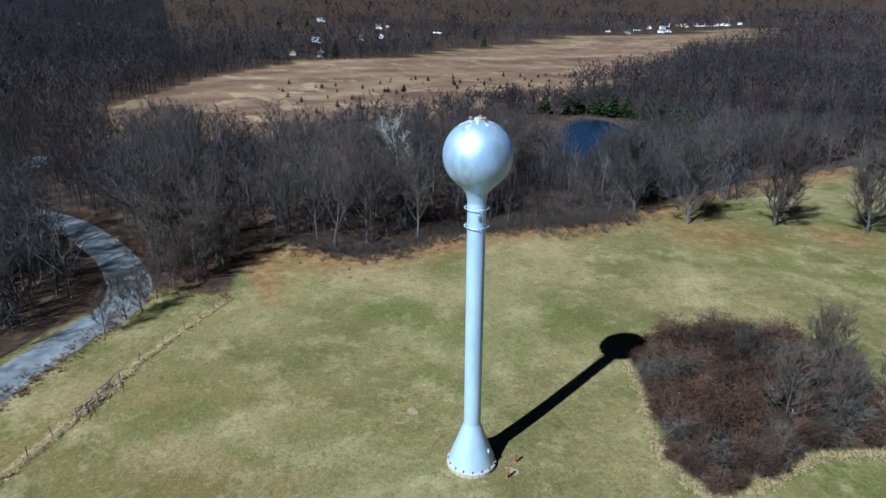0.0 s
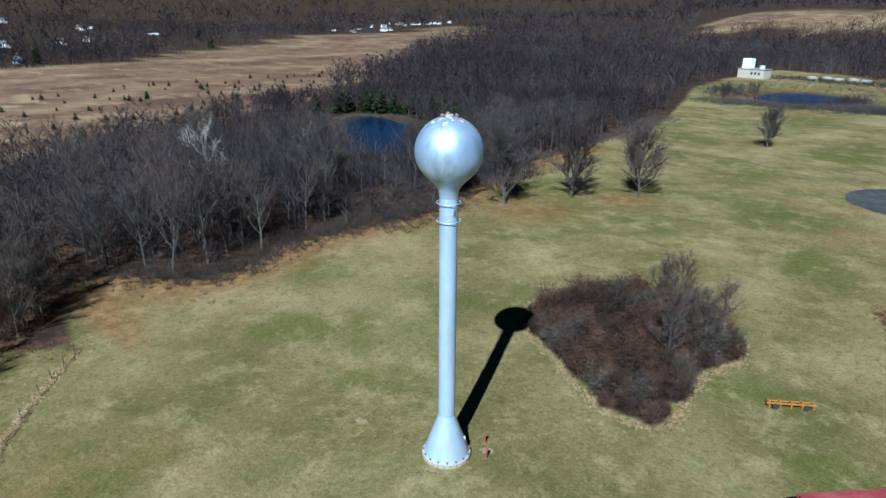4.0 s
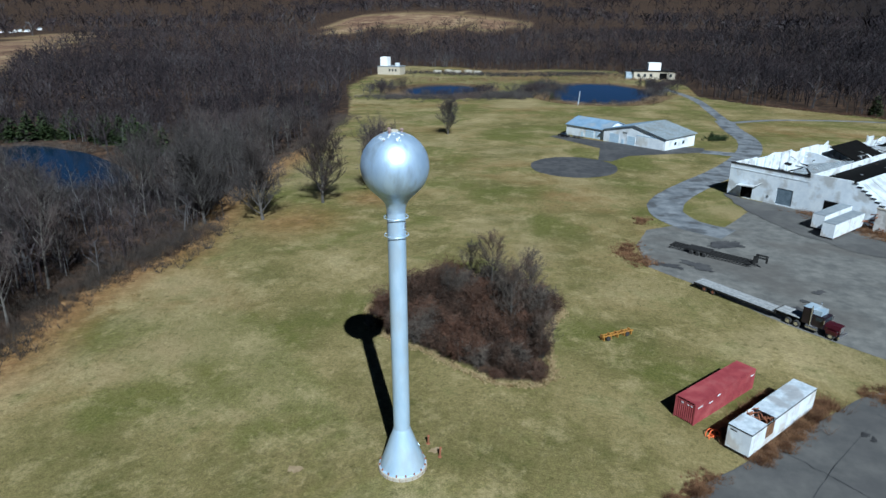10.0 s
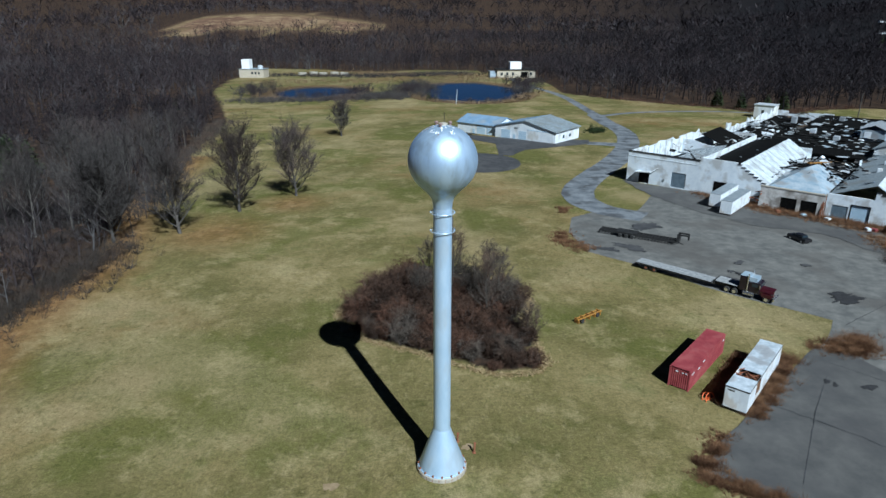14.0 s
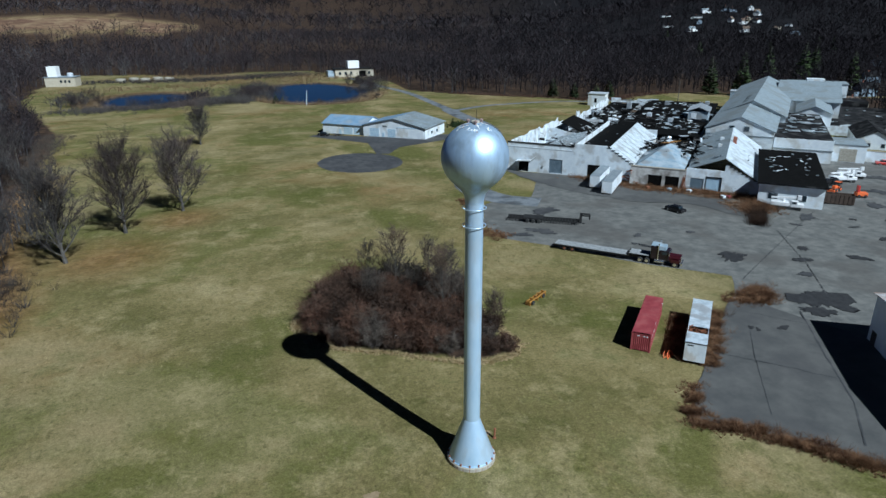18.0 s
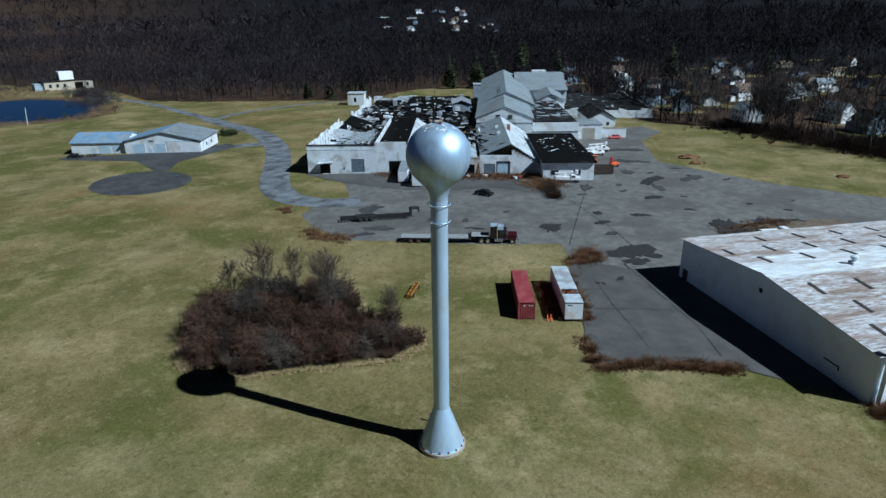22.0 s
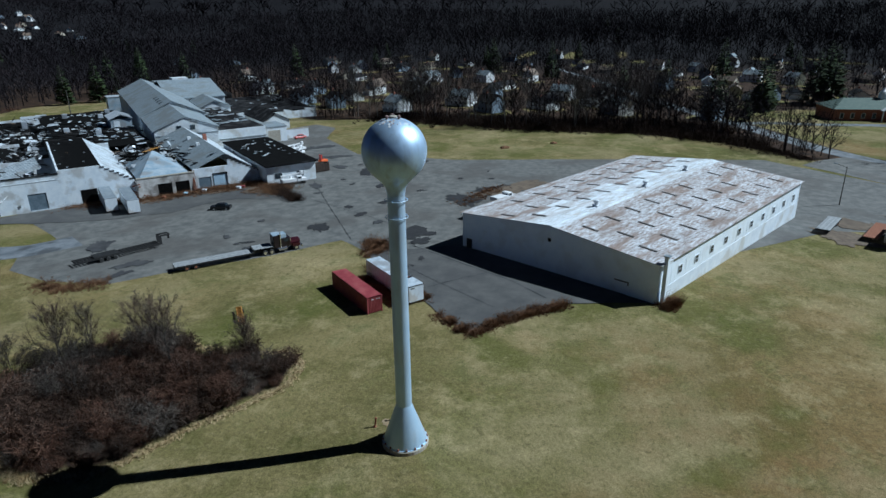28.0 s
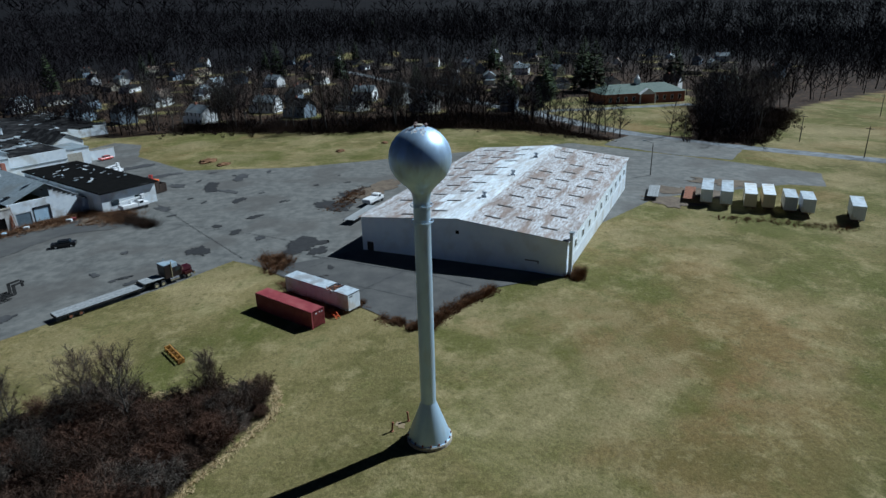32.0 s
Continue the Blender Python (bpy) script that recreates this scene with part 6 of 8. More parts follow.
small_truck("bucket_truck", yard(75.5, -12.2, 180), "white_paint", "white bucket truck parked beside the mill")
small_truck("bucket_truck", yard(90, 27, 205), "white_paint", "white bucket truck among yard clutter")
small_truck("bucket_truck", yard(93, 33, 190), "white_paint", "white service truck among yard clutter")
small_truck("service_truck", yard(86, 20, 200), "black_paint", "dark service truck among yard clutter", False)
small_truck("yard_truck", on_ground(95.5, 5.8, 150), "white_paint", "white truck behind the shed", False)


def car(m, paint, label):
    t = thing("car", m, label, "car")
    body = bmesh.new()
    part("body", prism([(-0.88, 0.3), (0.88, 0.3), (0.9, 0.75), (0.78, 0.95), (-0.78, 0.95), (-0.9, 0.75)], 0, 4.5, body), M[paint], t)
    part("cabin", box(1.2, 3.7, -0.72, 0.72, 0.9, 1.45, bevel=0.22), M["glass"], t, "dark glazed cabin")
    part("roof", box(1.6, 3.4, -0.66, 0.66, 1.42, 1.48, bevel=0.02), M[paint], t)
    for x in (0.85, 3.65):
        for y in (-0.8, 0.8):
            wheel(t, x, y, 0.33, 0.22)
    for y in (-0.7, 0.45):
        part("headlight", box(-0.02, 0.03, y, y + 0.25, 0.6, 0.75), M["chrome"], t)
    return t


car(on_ground(71.5, 71.5, -75), "black_paint", "black parked car on the yard")
car(yard(99, 58.5, 10), "red_paint", "red car beside the white garage")
car(on_ground(10.5, 201.0, 140), "black_paint", "dark car parked beside the barn")
t = thing("utility_trailer", on_ground(15.5, 199.5, 141), "black flat utility trailer beside the barn", "trailer")
part("deck", box(0, 4.5, -1, 1, 0.55, 0.65), M["black_steel"], t)
part("drawbar", box(-1.6, 0, -0.08, 0.08, 0.45, 0.6), M["black_steel"], t)
for y in (-1.1, 1.1):
    wheel(t, 2.4, y, 0.35, 0.22, "black_steel")

# dumpster and tractor
t = thing("dumpster", yard(80.5, -3, 6), "dark brown open steel dumpster", "dumpster")
M["brown_steel"] = material("dark_brown_steel", (0.035, 0.022, 0.016), (0.06, 0.04, 0.03), 1.0, 0.7)
bm = box(0, 6.2, 0, 0.12, 0.2, 2.4)
box(0, 6.2, 2.3, 2.42, 0.2, 2.4, bm)
box(0, 0.12, 0.12, 2.3, 0.2, 2.4, bm)
box(6.08, 6.2, 0.12, 2.3, 0.2, 2.4, bm)
box(0.1, 6.1, 0.1, 2.3, 0.15, 0.25, bm)
part("body", bm, M["brown_steel"], t)
for i in range(7):
    part("side_rib", box(0.4 + i * 0.9, 0.52 + i * 0.9, -0.08, 0.0, 0.2, 2.3), M["brown_steel"], t)
part("load", box(0.2, 6.0, 0.2, 2.2, 1.2, 1.5), M["dark"], t)
t = thing("tractor", yard(83.5, 11.5, 60), "orange compact tractor with loader", "tractor")
part("hood", box(0, 1.5, -0.4, 0.4, 0.8, 1.5, bevel=0.1), M["orange"], t)
part("seat_deck", box(1.5, 2.6, -0.7, 0.7, 0.7, 1.2, bevel=0.08), M["orange"], t)
part("canopy", box(1.4, 2.7, -0.7, 0.7, 2.3, 2.4, bevel=0.03), M["orange"], t)
for x, y in ((1.5, -0.65), (1.5, 0.6), (2.6, -0.65), (2.6, 0.6)):
    part("post", box(x, x + 0.06, y, y + 0.06, 1.1, 2.3), M["black_steel"], t)
part("loader_bucket", prism([(-0.9, 0.1), (0.9, 0.1), (0.9, 0.7), (-0.9, 0.7)], -1.2, -0.7), M["orange"], t)
for x, r in ((0.4, 0.4), (2.2, 0.62)):
    for y in (-0.75, 0.75):
        wheel(t, x, y, r, 0.3, "orange")
t = thing("lift_machine", yard(88, 8, 20), "orange-red lift machine in the yard", "machine")
part("base", box(0, 2.6, -0.8, 0.8, 0.4, 1.3, bevel=0.1), M["orange"], t)
part("mast", box(0.2, 0.6, -0.5, 0.5, 1.3, 2.9), M["red_paint"], t)
for x in (0.5, 2.1):
    for y in (-0.85, 0.85):
        wheel(t, x, y, 0.4, 0.25, "black_steel")

# small litter on the yard
for u, v, mat, lab in ((45.8, -6.5, "barn_blue", "crumpled blue tarpaulin"), (50.5, -6.0, "trailer_white", "white plastic drum"), (58.5, -8.6, "trailer_white", "pale broken crate"), (59.6, -8.2, "red", "red plastic crate"), (40.5, -7.0, "rust", "rusty scrap drum")):
    p = MILL @ Vector((u, v, 0))
    bm = box(-0.6, 0.6, -0.45, 0.45, 0, 0.7, bevel=0.12)
    o = single("crate", bm, M[mat], on_ground(p.x, p.y, u * 20), lab + " on the yard", "crate", "yard litter")


def pole_mesh():
    t = thing("utility_pole", on_ground(154.3, -138, 40), "weathered wooden utility pole beside the road", "pole", "utility poles")
    part("shaft", lathe([(0.17, -0.5), (0.11, 9.6)], 10), M["bark"], t)
    part("crossarm", box(-1.2, 1.2, -0.06, 0.06, 8.7, 8.85), M["bark"], t)
    for x in (-1.1, -0.5, 0.5, 1.1):
        part("insulator", lathe([(0.05, 0), (0.07, 0.1), (0.03, 0.18)], 8), M["concrete"], t, at=pose(x, 0, 8.85))
    return t


p0 = pole_mesh()
for x, y in ((126.9, -141.4), (159.7, -99.1), (207.7, -208.4), (205, -72), (255, -52), (315, -28)):
    copy_thing(p0, on_ground(x, y, 40))
t = thing("street_lamp", on_ground(111.3, -67.8, 60), "tall lamp post with an outreach arm", "street lamp")
part("shaft", lathe([(0.14, -0.3), (0.09, 9.0)], 10), M["bark"], t)
part("arm", rod((0, 0, 8.8), (2.2, 0, 9.4), 0.05), M["black_steel"], t)
part("lamp_head", box(2.0, 2.8, -0.15, 0.15, 9.3, 9.5, bevel=0.05), M["grey_roof"], t)
t = thing("pond_pole", on_ground(12.7, 322, 0), "thin white pole beside the pond", "pole")
part("shaft", lathe([(0.16, -0.3), (0.12, 8.0)], 8), M["trailer_white"], t)

# wire fence beside the west road
t = thing("fence", pose(0, 0, 0), "rusty wire fence on thin posts with dead grass", "fence")
fx = [(-47.5, -18), (-40, -24), (-33, -29.5), (-25.5, -33.5), (-15, -41), (-5, -48)]
random.seed(31)
tops = []
for (ax, ay), (bx, by) in zip(fx, fx[1:]):
    n = int(math.hypot(bx - ax, by - ay) / 3.0)
    for i in range(n):
        x, y = ax + (bx - ax) * i / n, ay + (by - ay) * i / n
        part("post", lathe([(0.05, -0.2), (0.05, random.uniform(1.1, 1.5)), (0.03, 1.52)], 6), M["bark"], t, at=pose(x, y, gz(x, y), random.uniform(-7, 7), random.uniform(-7, 7), 0))
        tops.append((x, y, gz(x, y)))
for h in (0.4, 0.8, 1.15):
    for a, b in zip(tops, tops[1:]):
        part("wire", rod((a[0], a[1], a[2] + h), (b[0], b[1], b[2] + h), 0.012, 4), M["rust"], t)
# log heap on the fence line
t = thing("brush_pile", pose(-27.5, -33.0, gz(-27.5, -33)), "heap of grey dead branches at the fence", "brush pile")
for i in range(40):
    a, L = random.uniform(-0.8, 0.2), random.uniform(1.0, 3.2)
    x, y, z = random.uniform(-3.5, 3.5), random.uniform(-0.7, 0.7), random.uniform(0.05, 0.6)
    part("branch", rod((x, y - 0.5 * x, z), (x + L * math.cos(a), y - 0.5 * x + L * math.sin(a), z + random.uniform(-0.1, 0.4)), 0.06, 5, None, 0.02), M["bark_pale"] if i % 3 == 0 else M["bark"], t)
# heap of soil on the far lawn
for x, y, r in ((154.6, 61.9, 2.2), (148.3, 55.5, 1.6), (163, 20, 1.4), (176, 5, 1.2)):
    bm = bmesh.new()
    bmesh.ops.create_icosphere(bm, subdivisions=3, radius=1)
    for v in bm.verts:
        v.co = Vector((v.co.x * r * 1.6, v.co.y * r, max(v.co.z, -0.2) * r * 0.45)) * (1 + 0.4 * noise.noise(v.co * 2))
    single("soil_mound", bm, M["weeds"], on_ground(x, y, x), "low heap of brown soil on the lawn", "heap", "soil heaps")

# stains, potholes and joints in the asphalt: thin crusts of their own
M["oil"] = material("wet_oil_stain", (0.02, 0.02, 0.022), (0.04, 0.04, 0.042), 1.5, 0.6, coords="World")
M["patch_light"] = material("pale_patch_asphalt", (0.155, 0.155, 0.155), (0.205, 0.205, 0.20), 0.5, 0.9, coords="World")


def blot(x, y, a, b, turn, mat, label, seed, lift=0.115):
    pts = []
    for i in range(80):
        k = 2 * math.pi * i / 80
        w = 1 + 0.5 * noise.noise(Vector((math.cos(k) * 6, math.sin(k) * 6, seed * 1.7))) + 0.35 * noise.noise(Vector((math.cos(k) * 15, math.sin(k) * 15, seed * 2.3))) + 0.65 * noise.noise(Vector((math.cos(k) * 1.7, math.sin(k) * 1.7, seed * 3.3)))
        w = max(0.15, w)
        u, v = a * w * math.cos(k), b * w * math.sin(k)
        c, s = math.cos(radians(turn)), math.sin(radians(turn))
        pts.append((x + u * c - v * s, y + u * s + v * c))
    return sheet("stain", pts, M[mat], label, "stain", lift, 50, rough_edge=0.0)


random.seed(77)
for i, (x, y, a, b) in enumerate(((64, 40.8, 2.8, 1.7), (63.5, 21, 4.6, 3.0), (60, 17.5, 2.2, 1.4), (92, 17, 6, 2.6), (104, 12, 5, 2.2), (102, 41, 2.2, 1.2), (75, 36, 1.6, 0.9), (80, 41, 1.2, 0.8), (86, 34, 1.8, 0.9),
                                   (118, 52, 5, 2), (128, 46, 4, 1.6), (122, 62, 3, 1.4), (136, 70, 5, 2), (112, 46, 3, 1.2), (150, 84, 6, 2.2), (98, 58, 3, 1.5), (70, 30, 1.2, 0.8), (54, 56, 1.2, 0.6), (36.5, 64, 3.2, 1.4), (31, 63, 2.5, 1.2), (49, 48, 1.4, 0.6), (44, 78, 3, 2))):
    blot(x, y, a, b, random.uniform(-60, 60), "oil" if i < 10 else "asphalt_dark", "dark wet patch on the cracked asphalt", i)
for i in range(46):
    x, y = random.uniform(40, 150), random.uniform(10, 100)
    if float(inside(x, y, [(44, 50), (60, 34), (66, 24), (120, 0), (138, 30), (140, 62), (120, 62), (104, 58), (70, 86), (46, 84)])) > 3:
        blot(x, y, random.uniform(0.4, 1.6), random.uniform(0.25, 0.7), random.uniform(-70, 0), "oil" if i % 2 else "asphalt_dark", "small dark pothole in the asphalt", 60 + i)


for i in range(14):
    x, y = random.uniform(30, 56), random.uniform(-10, 20)
    if float(inside(x, y, [(50, 23), (31, 4.5), (28, 0), (40, -18), (58, 8)])) > 1.5:
        blot(x, y, random.uniform(0.3, 1.1), random.uniform(0.2, 0.5), random.uniform(-70, 70), "oil", "small dark pothole in the apron", 130 + i, 0.13)


def crack(line, w, mat="oil", lift=0.12):
    bm = bmesh.new()
    prev = None
    pts = []
    for (ax, ay), (bx, by) in zip(line, line[1:]):
        n = max(2, int(math.hypot(bx - ax, by - ay) / 0.8))
        for i in range(n):
            t = i / n
            j = 0.25 * noise.noise(Vector((ax + (bx - ax) * t, ay + (by - ay) * t, 9)) * 0.8)
            pts.append((ax + (bx - ax) * t + j, ay + (by - ay) * t + j))
    for i, (x, y) in enumerate(pts):
        q = pts[min(i + 1, len(pts) - 1)]
        p = pts[max(i - 1, 0)]
        d = Vector((q[0] - p[0], q[1] - p[1])).normalized()
        ww = w * (0.6 + 0.8 * random.random())
        row = [bm.verts.new((x - d.y * ww, y + d.x * ww, gz(x, y) + lift)), bm.verts.new((x + d.y * ww, y - d.x * ww, gz(x, y) + lift))]
        if prev:
            bm.faces.new((prev[0], prev[1], row[1], row[0]))
        prev = row
    return single("crack", bm, M[mat], Matrix(), "weedy open crack across the asphalt", "crack", kind="structure")


crack([(49, 20), (57, 12)], 0.05, "asphalt_dark")
crack([(36, 11), (41, 7), (47, 1)], 0.05, "asphalt_dark")
crack([(57, 18), (50, 7), (44, -3), (38, -10)], 0.09, "asphalt_dark")
crack([(47, 17), (41, 9), (33, -3)], 0.04, "asphalt_dark")
crack([(58, 31), (80, 46), (104, 62)], 0.05, "asphalt_dark")
crack([(66, 22), (74, 34), (84, 52)], 0.05, "asphalt_dark")


# ---- trees ----
def rounded(m, heart):
    """Turns the blades of a crown outwards and shades them as one rounded mass."""
    n, k = len(m.vertices), len(m.polygons)
    co = np.empty(n * 3)
    m.vertices.foreach_get("co", co)
    co = co.reshape(-1, 3)
    out = co - np.asarray(heart)
    out /= np.linalg.norm(out, axis=1)[:, None] + 1e-6
    m.polygons.foreach_set("use_smooth", np.ones(k, bool))
    m.normals_split_custom_set_from_vertices(out.tolist())


def tree_meshes(name, seed, height, spread, limbs=13, twigs=7, low=0.25, bark="bark", twig="twig", trunk_r=None, lean=0.0, thick=1.0, sub=6, droop=0.0, lift=0.0):
    """Meshes of a bare tree: trunk with limbs, and a crown of branches and fine twigs."""
    rnd = random.Random(seed)
    trunk, crown = ([], []), ([], [])
    heart = Vector((0, 0, height * 0.42))

    def tube(dst, pts, radii, k):
        vs, fs = dst
        base = len(vs)
        for i, (p, r) in enumerate(zip(pts, radii)):
            d = (pts[min(i + 1, len(pts) - 1)] - pts[max(i - 1, 0)]).normalized()
            u = d.orthogonal().normalized()
            w = d.cross(u)
            for j in range(k):
                a = 2 * math.pi * j / k
                vs.append(tuple(p + u * r * math.cos(a) + w * r * math.sin(a)))
        for i in range(len(pts) - 1):
            for j in range(k):
                a, b = base + i * k + j, base + i * k + (j + 1) % k
                fs.append((a, b, b + k, a + k))

    def blade(p, d, length, w):
        vs, fs = crown
        u = d.orthogonal().normalized()
        u = Matrix.Rotation(rnd.uniform(0, 6.28), 3, d) @ u
        b = len(vs)
        vs.extend((tuple(p - u * w), tuple(p + u * w), tuple(p + d * length)))
        flip = u.cross(d).dot(p - heart) < 0
        fs.append((b + 1, b, b + 2) if flip else (b, b + 1, b + 2))

    def bent(p, d, length, n, wob, up):
        pts = [p.copy()]
        for _ in range(n):
            d = (d + Vector((rnd.uniform(-wob, wob), rnd.uniform(-wob, wob), rnd.uniform(-wob, wob) + up))).normalized()
            pts.append(pts[-1] + d * length / n)
        return pts, d

    R = trunk_r or height * 0.018
    pts, _ = bent(Vector((0, 0, -0.3)), Vector((lean, 0, 1)).normalized(), height * 0.86, 7, 0.08, 0.05)
    tube(trunk, pts, [R * (1.25 if i == 0 else 1 - 0.8 * i / 7) for i in range(8)], 6)
    for i in range(limbs):
        t = low + (1 - low) * (i + rnd.random()) / limbs
        s = min(t * 7, 6.99)
        p = pts[int(s)].lerp(pts[int(s) + 1], s - int(s))
        a = i * 2.4 + rnd.uniform(-0.5, 0.5)
        rise = 0.35 + lift + 0.9 * t - droop
        d = Vector((math.cos(a), math.sin(a), rise)).normalized()
        reach = spread * (0.5 + 0.6 * math.sin(math.pi * min(1.0, 0.18 + 0.78 * t))) * rnd.uniform(0.75, 1.2)
        lp, ld = bent(p, d, reach, 4, 0.16, 0.08)
        tube(trunk, lp, [R * 0.38 * thick * (1 - 0.75 * j / 4) * (1.1 - 0.6 * t) for j in range(5)], 4)
        for k in range(sub):
            q = 0.25 + 0.75 * (k + rnd.random()) / sub
            s2 = min(q * 4, 3.99)
            bp = lp[int(s2)].lerp(lp[int(s2) + 1], s2 - int(s2))
            bd = (ld + Vector((rnd.uniform(-1, 1), rnd.uniform(-1, 1), rnd.uniform(-0.3, 0.9)))).normalized()
            bl = reach * rnd.uniform(0.3, 0.55)
            bpts, bd2 = bent(bp, bd, bl, 2, 0.2, 0.1)
            tube(crown, bpts, [0.05 * thick, 0.03 * thick, 0.012 * thick], 3)
            for _ in range(twigs):
                w = rnd.random()
                tp = bpts[0].lerp(bpts[1], w * 2) if w < 0.5 else bpts[1].lerp(bpts[2], w * 2 - 1)
                td = (bd2 + Vector((rnd.uniform(-1, 1), rnd.uniform(-1, 1), rnd.uniform(-0.5, 1.0)))).normalized()
                tl = bl * rnd.uniform(0.35, 0.7)
                blade(tp, td, tl, 0.024 * thick)
                for _ in range(3):
                    e = (td + Vector((rnd.uniform(-1, 1), rnd.uniform(-1, 1), rnd.uniform(-0.6, 0.8)))).normalized()
                    blade(tp + td * tl * rnd.uniform(0.2, 0.8), e, tl * rnd.uniform(0.5, 0.9), 0.019 * thick)
    out = []
    for nm, (vs, fs), mat in (("trunk", trunk, bark), ("crown", crown, twig)):
        m = bpy.data.meshes.new(nm)
        m.from_pydata(vs, [], fs)
        m.materials.append(M[mat])
        out.append(m)
    return out


def shrub_meshes(seed, height, width, stems=26, twigs=9, twig="twig_red", w=0.016):
    """A dense bare shrub: many stems from one stool and a mist of twigs."""
    rnd = random.Random(seed)
    sv, sf, tv, tf = [], [], [], []
    heart = Vector((0, 0, height * 0.25))

    def blade(vs, fs, p, d, length, w):
        u = Matrix.Rotation(rnd.uniform(0, 6.28), 3, d) @ d.orthogonal().normalized()
        b = len(vs)
        vs.extend((tuple(p - u * w), tuple(p + u * w), tuple(p + d * length)))
        flip = u.cross(d).dot(p - heart) < 0
        fs.append((b + 1, b, b + 2) if flip else (b, b + 1, b + 2))

    for i in range(stems):
        a, out = rnd.uniform(0, 6.28), math.sqrt(rnd.random())
        p = Vector((0.15 * width * math.cos(a) * rnd.random(), 0.15 * width * math.sin(a) * rnd.random(), -0.1))
        d = Vector((out * math.cos(a) * 0.75 * width / height, out * math.sin(a) * 0.75 * width / height, 1.0)).normalized()
        ln = height * rnd.uniform(0.65, 0.95) * (1.0 - 0.25 * out)
        blade(sv, sf, p, d, ln, 0.05)
        for k in range(twigs):
            q = p + d * ln * rnd.uniform(0.3, 1.0)
            td = (Vector((math.cos(a), math.sin(a), 0)) * out * 0.5 + Vector((rnd.uniform(-1, 1), rnd.uniform(-1, 1), rnd.uniform(-0.6, 0.9)))).normalized()
            tl = height * rnd.uniform(0.14, 0.3)
            blade(tv, tf, q, td, tl, w)
            for _ in range(4):
                e = (td + Vector((rnd.uniform(-1, 1), rnd.uniform(-1, 1), rnd.uniform(-0.8, 0.8)))).normalized()
                blade(tv, tf, q + td * tl * rnd.uniform(0.2, 0.9), e, tl * rnd.uniform(0.4, 0.8), w * 0.8)
    res = []
    for nm, vs, fs, mat in (("stool", sv, sf, "bark"), ("crown", tv, tf, twig)):
        m = bpy.data.meshes.new(nm)
        m.from_pydata(vs, [], fs)
        m.materials.append(M[mat])
        res.append(m)
    return res


def plant(name, meshes, x, y, scale, turn, label, category="tree", group="", names=("trunk", "crown")):
    t = thing(name, Matrix.Translation((x, y, gz(x, y))) @ Matrix.Rotation(turn, 4, "Z") @ Matrix.Diagonal((scale, scale, scale, 1)), label, category, group)
    for nm, m in zip(names, meshes):
        part(nm, m, None, t)
    return t


random.seed(5)
WOOD = [tree_meshes("tree", 20 + i, 16 + 1.2 * i, 6.6 + 0.5 * (i % 3), limbs=15, low=0.24, twigs=6, sub=6, trunk_r=0.25, thick=1.1, lift=0.55) for i in range(5)]
PALE = [tree_meshes("tree", 40 + i, 20, 6.0, limbs=11, low=0.35, twigs=4, bark="bark_pale", twig="bark_pale") for i in range(2)]
LONE = [tree_meshes("tree", 50 + i, 15.0, 7.0, limbs=28, low=0.10, twigs=13, thick=1.2, sub=8, trunk_r=0.32, lift=0.42) for i in range(3)]
SMALL = [tree_meshes("tree", 70 + i, 15.0, 5.6, limbs=22, low=0.1, twigs=10, thick=1.0, sub=7, droop=0.1, trunk_r=0.22, twig="twig_grey", lift=0.35) for i in range(2)]
SHRUB = [shrub_meshes(60 + i, 2.8 + 0.42 * (i % 5), 3.1, stems=42, twigs=10, twig=("twig_red", "twig_grey", "twig_grey", "twig_dark", "twig_red", "twig_dark", "twig_red")[i], w=0.027) for i in range(7)]

POND_VIEW = [(-64, 32), (-62, 75), (-62, 108), (-100, 125), (-150, 150), (-196, 160), (-200, 130), (-150, 95), (-110, 72)]

# lone trees on the lawn
for i, (x, y, s) in enumerate(((-34.5, 104, 1.0), (-44.5, 90, 1.08), (-52, 74, 1.05), (-63, 69, 1.0), (-36, 198.5, 0.8))):
    plant("tree", LONE[i % 3], x, y, s, i * 1.9, "bare spreading tree standing alone on the lawn", "tree", "lone lawn trees")

# edge of the west wood
EDGE = [(-73, -8), (-70, -1), (-60, 3), (-58, 11), (-65, 27), (-63, 39), (-61, 50), (-60, 66)]
stand = []
for k in range(330):
    e = random.uniform(0, len(EDGE) - 1.01)
    a, b = EDGE[int(e)], EDGE[int(e) + 1]
    back = 2 + 50 * random.random() ** 1.3
    x = a[0] + (b[0] - a[0]) * (e % 1) - back * 0.93
    y = a[1] + (b[1] - a[1]) * (e % 1) + back * 0.25
    if float(inside(x, y, OPEN)) > -1.5 or float(inside(x, y, POND_VIEW)) > 0:
        continue
    if any((x - a) ** 2 + (y - b) ** 2 < 22 for a, b in stand):
        continue
    stand.append((x, y))
    pale = back > 24 and random.random() < 0.09
    plant("tree", random.choice(PALE if pale else WOOD), x, y, random.uniform(0.7, 1.02), random.uniform(0, 6.28),
          "pale-barked bare tree among darker ones" if pale else "tall bare grey-brown tree in the wood", "tree", "trees of the west wood")
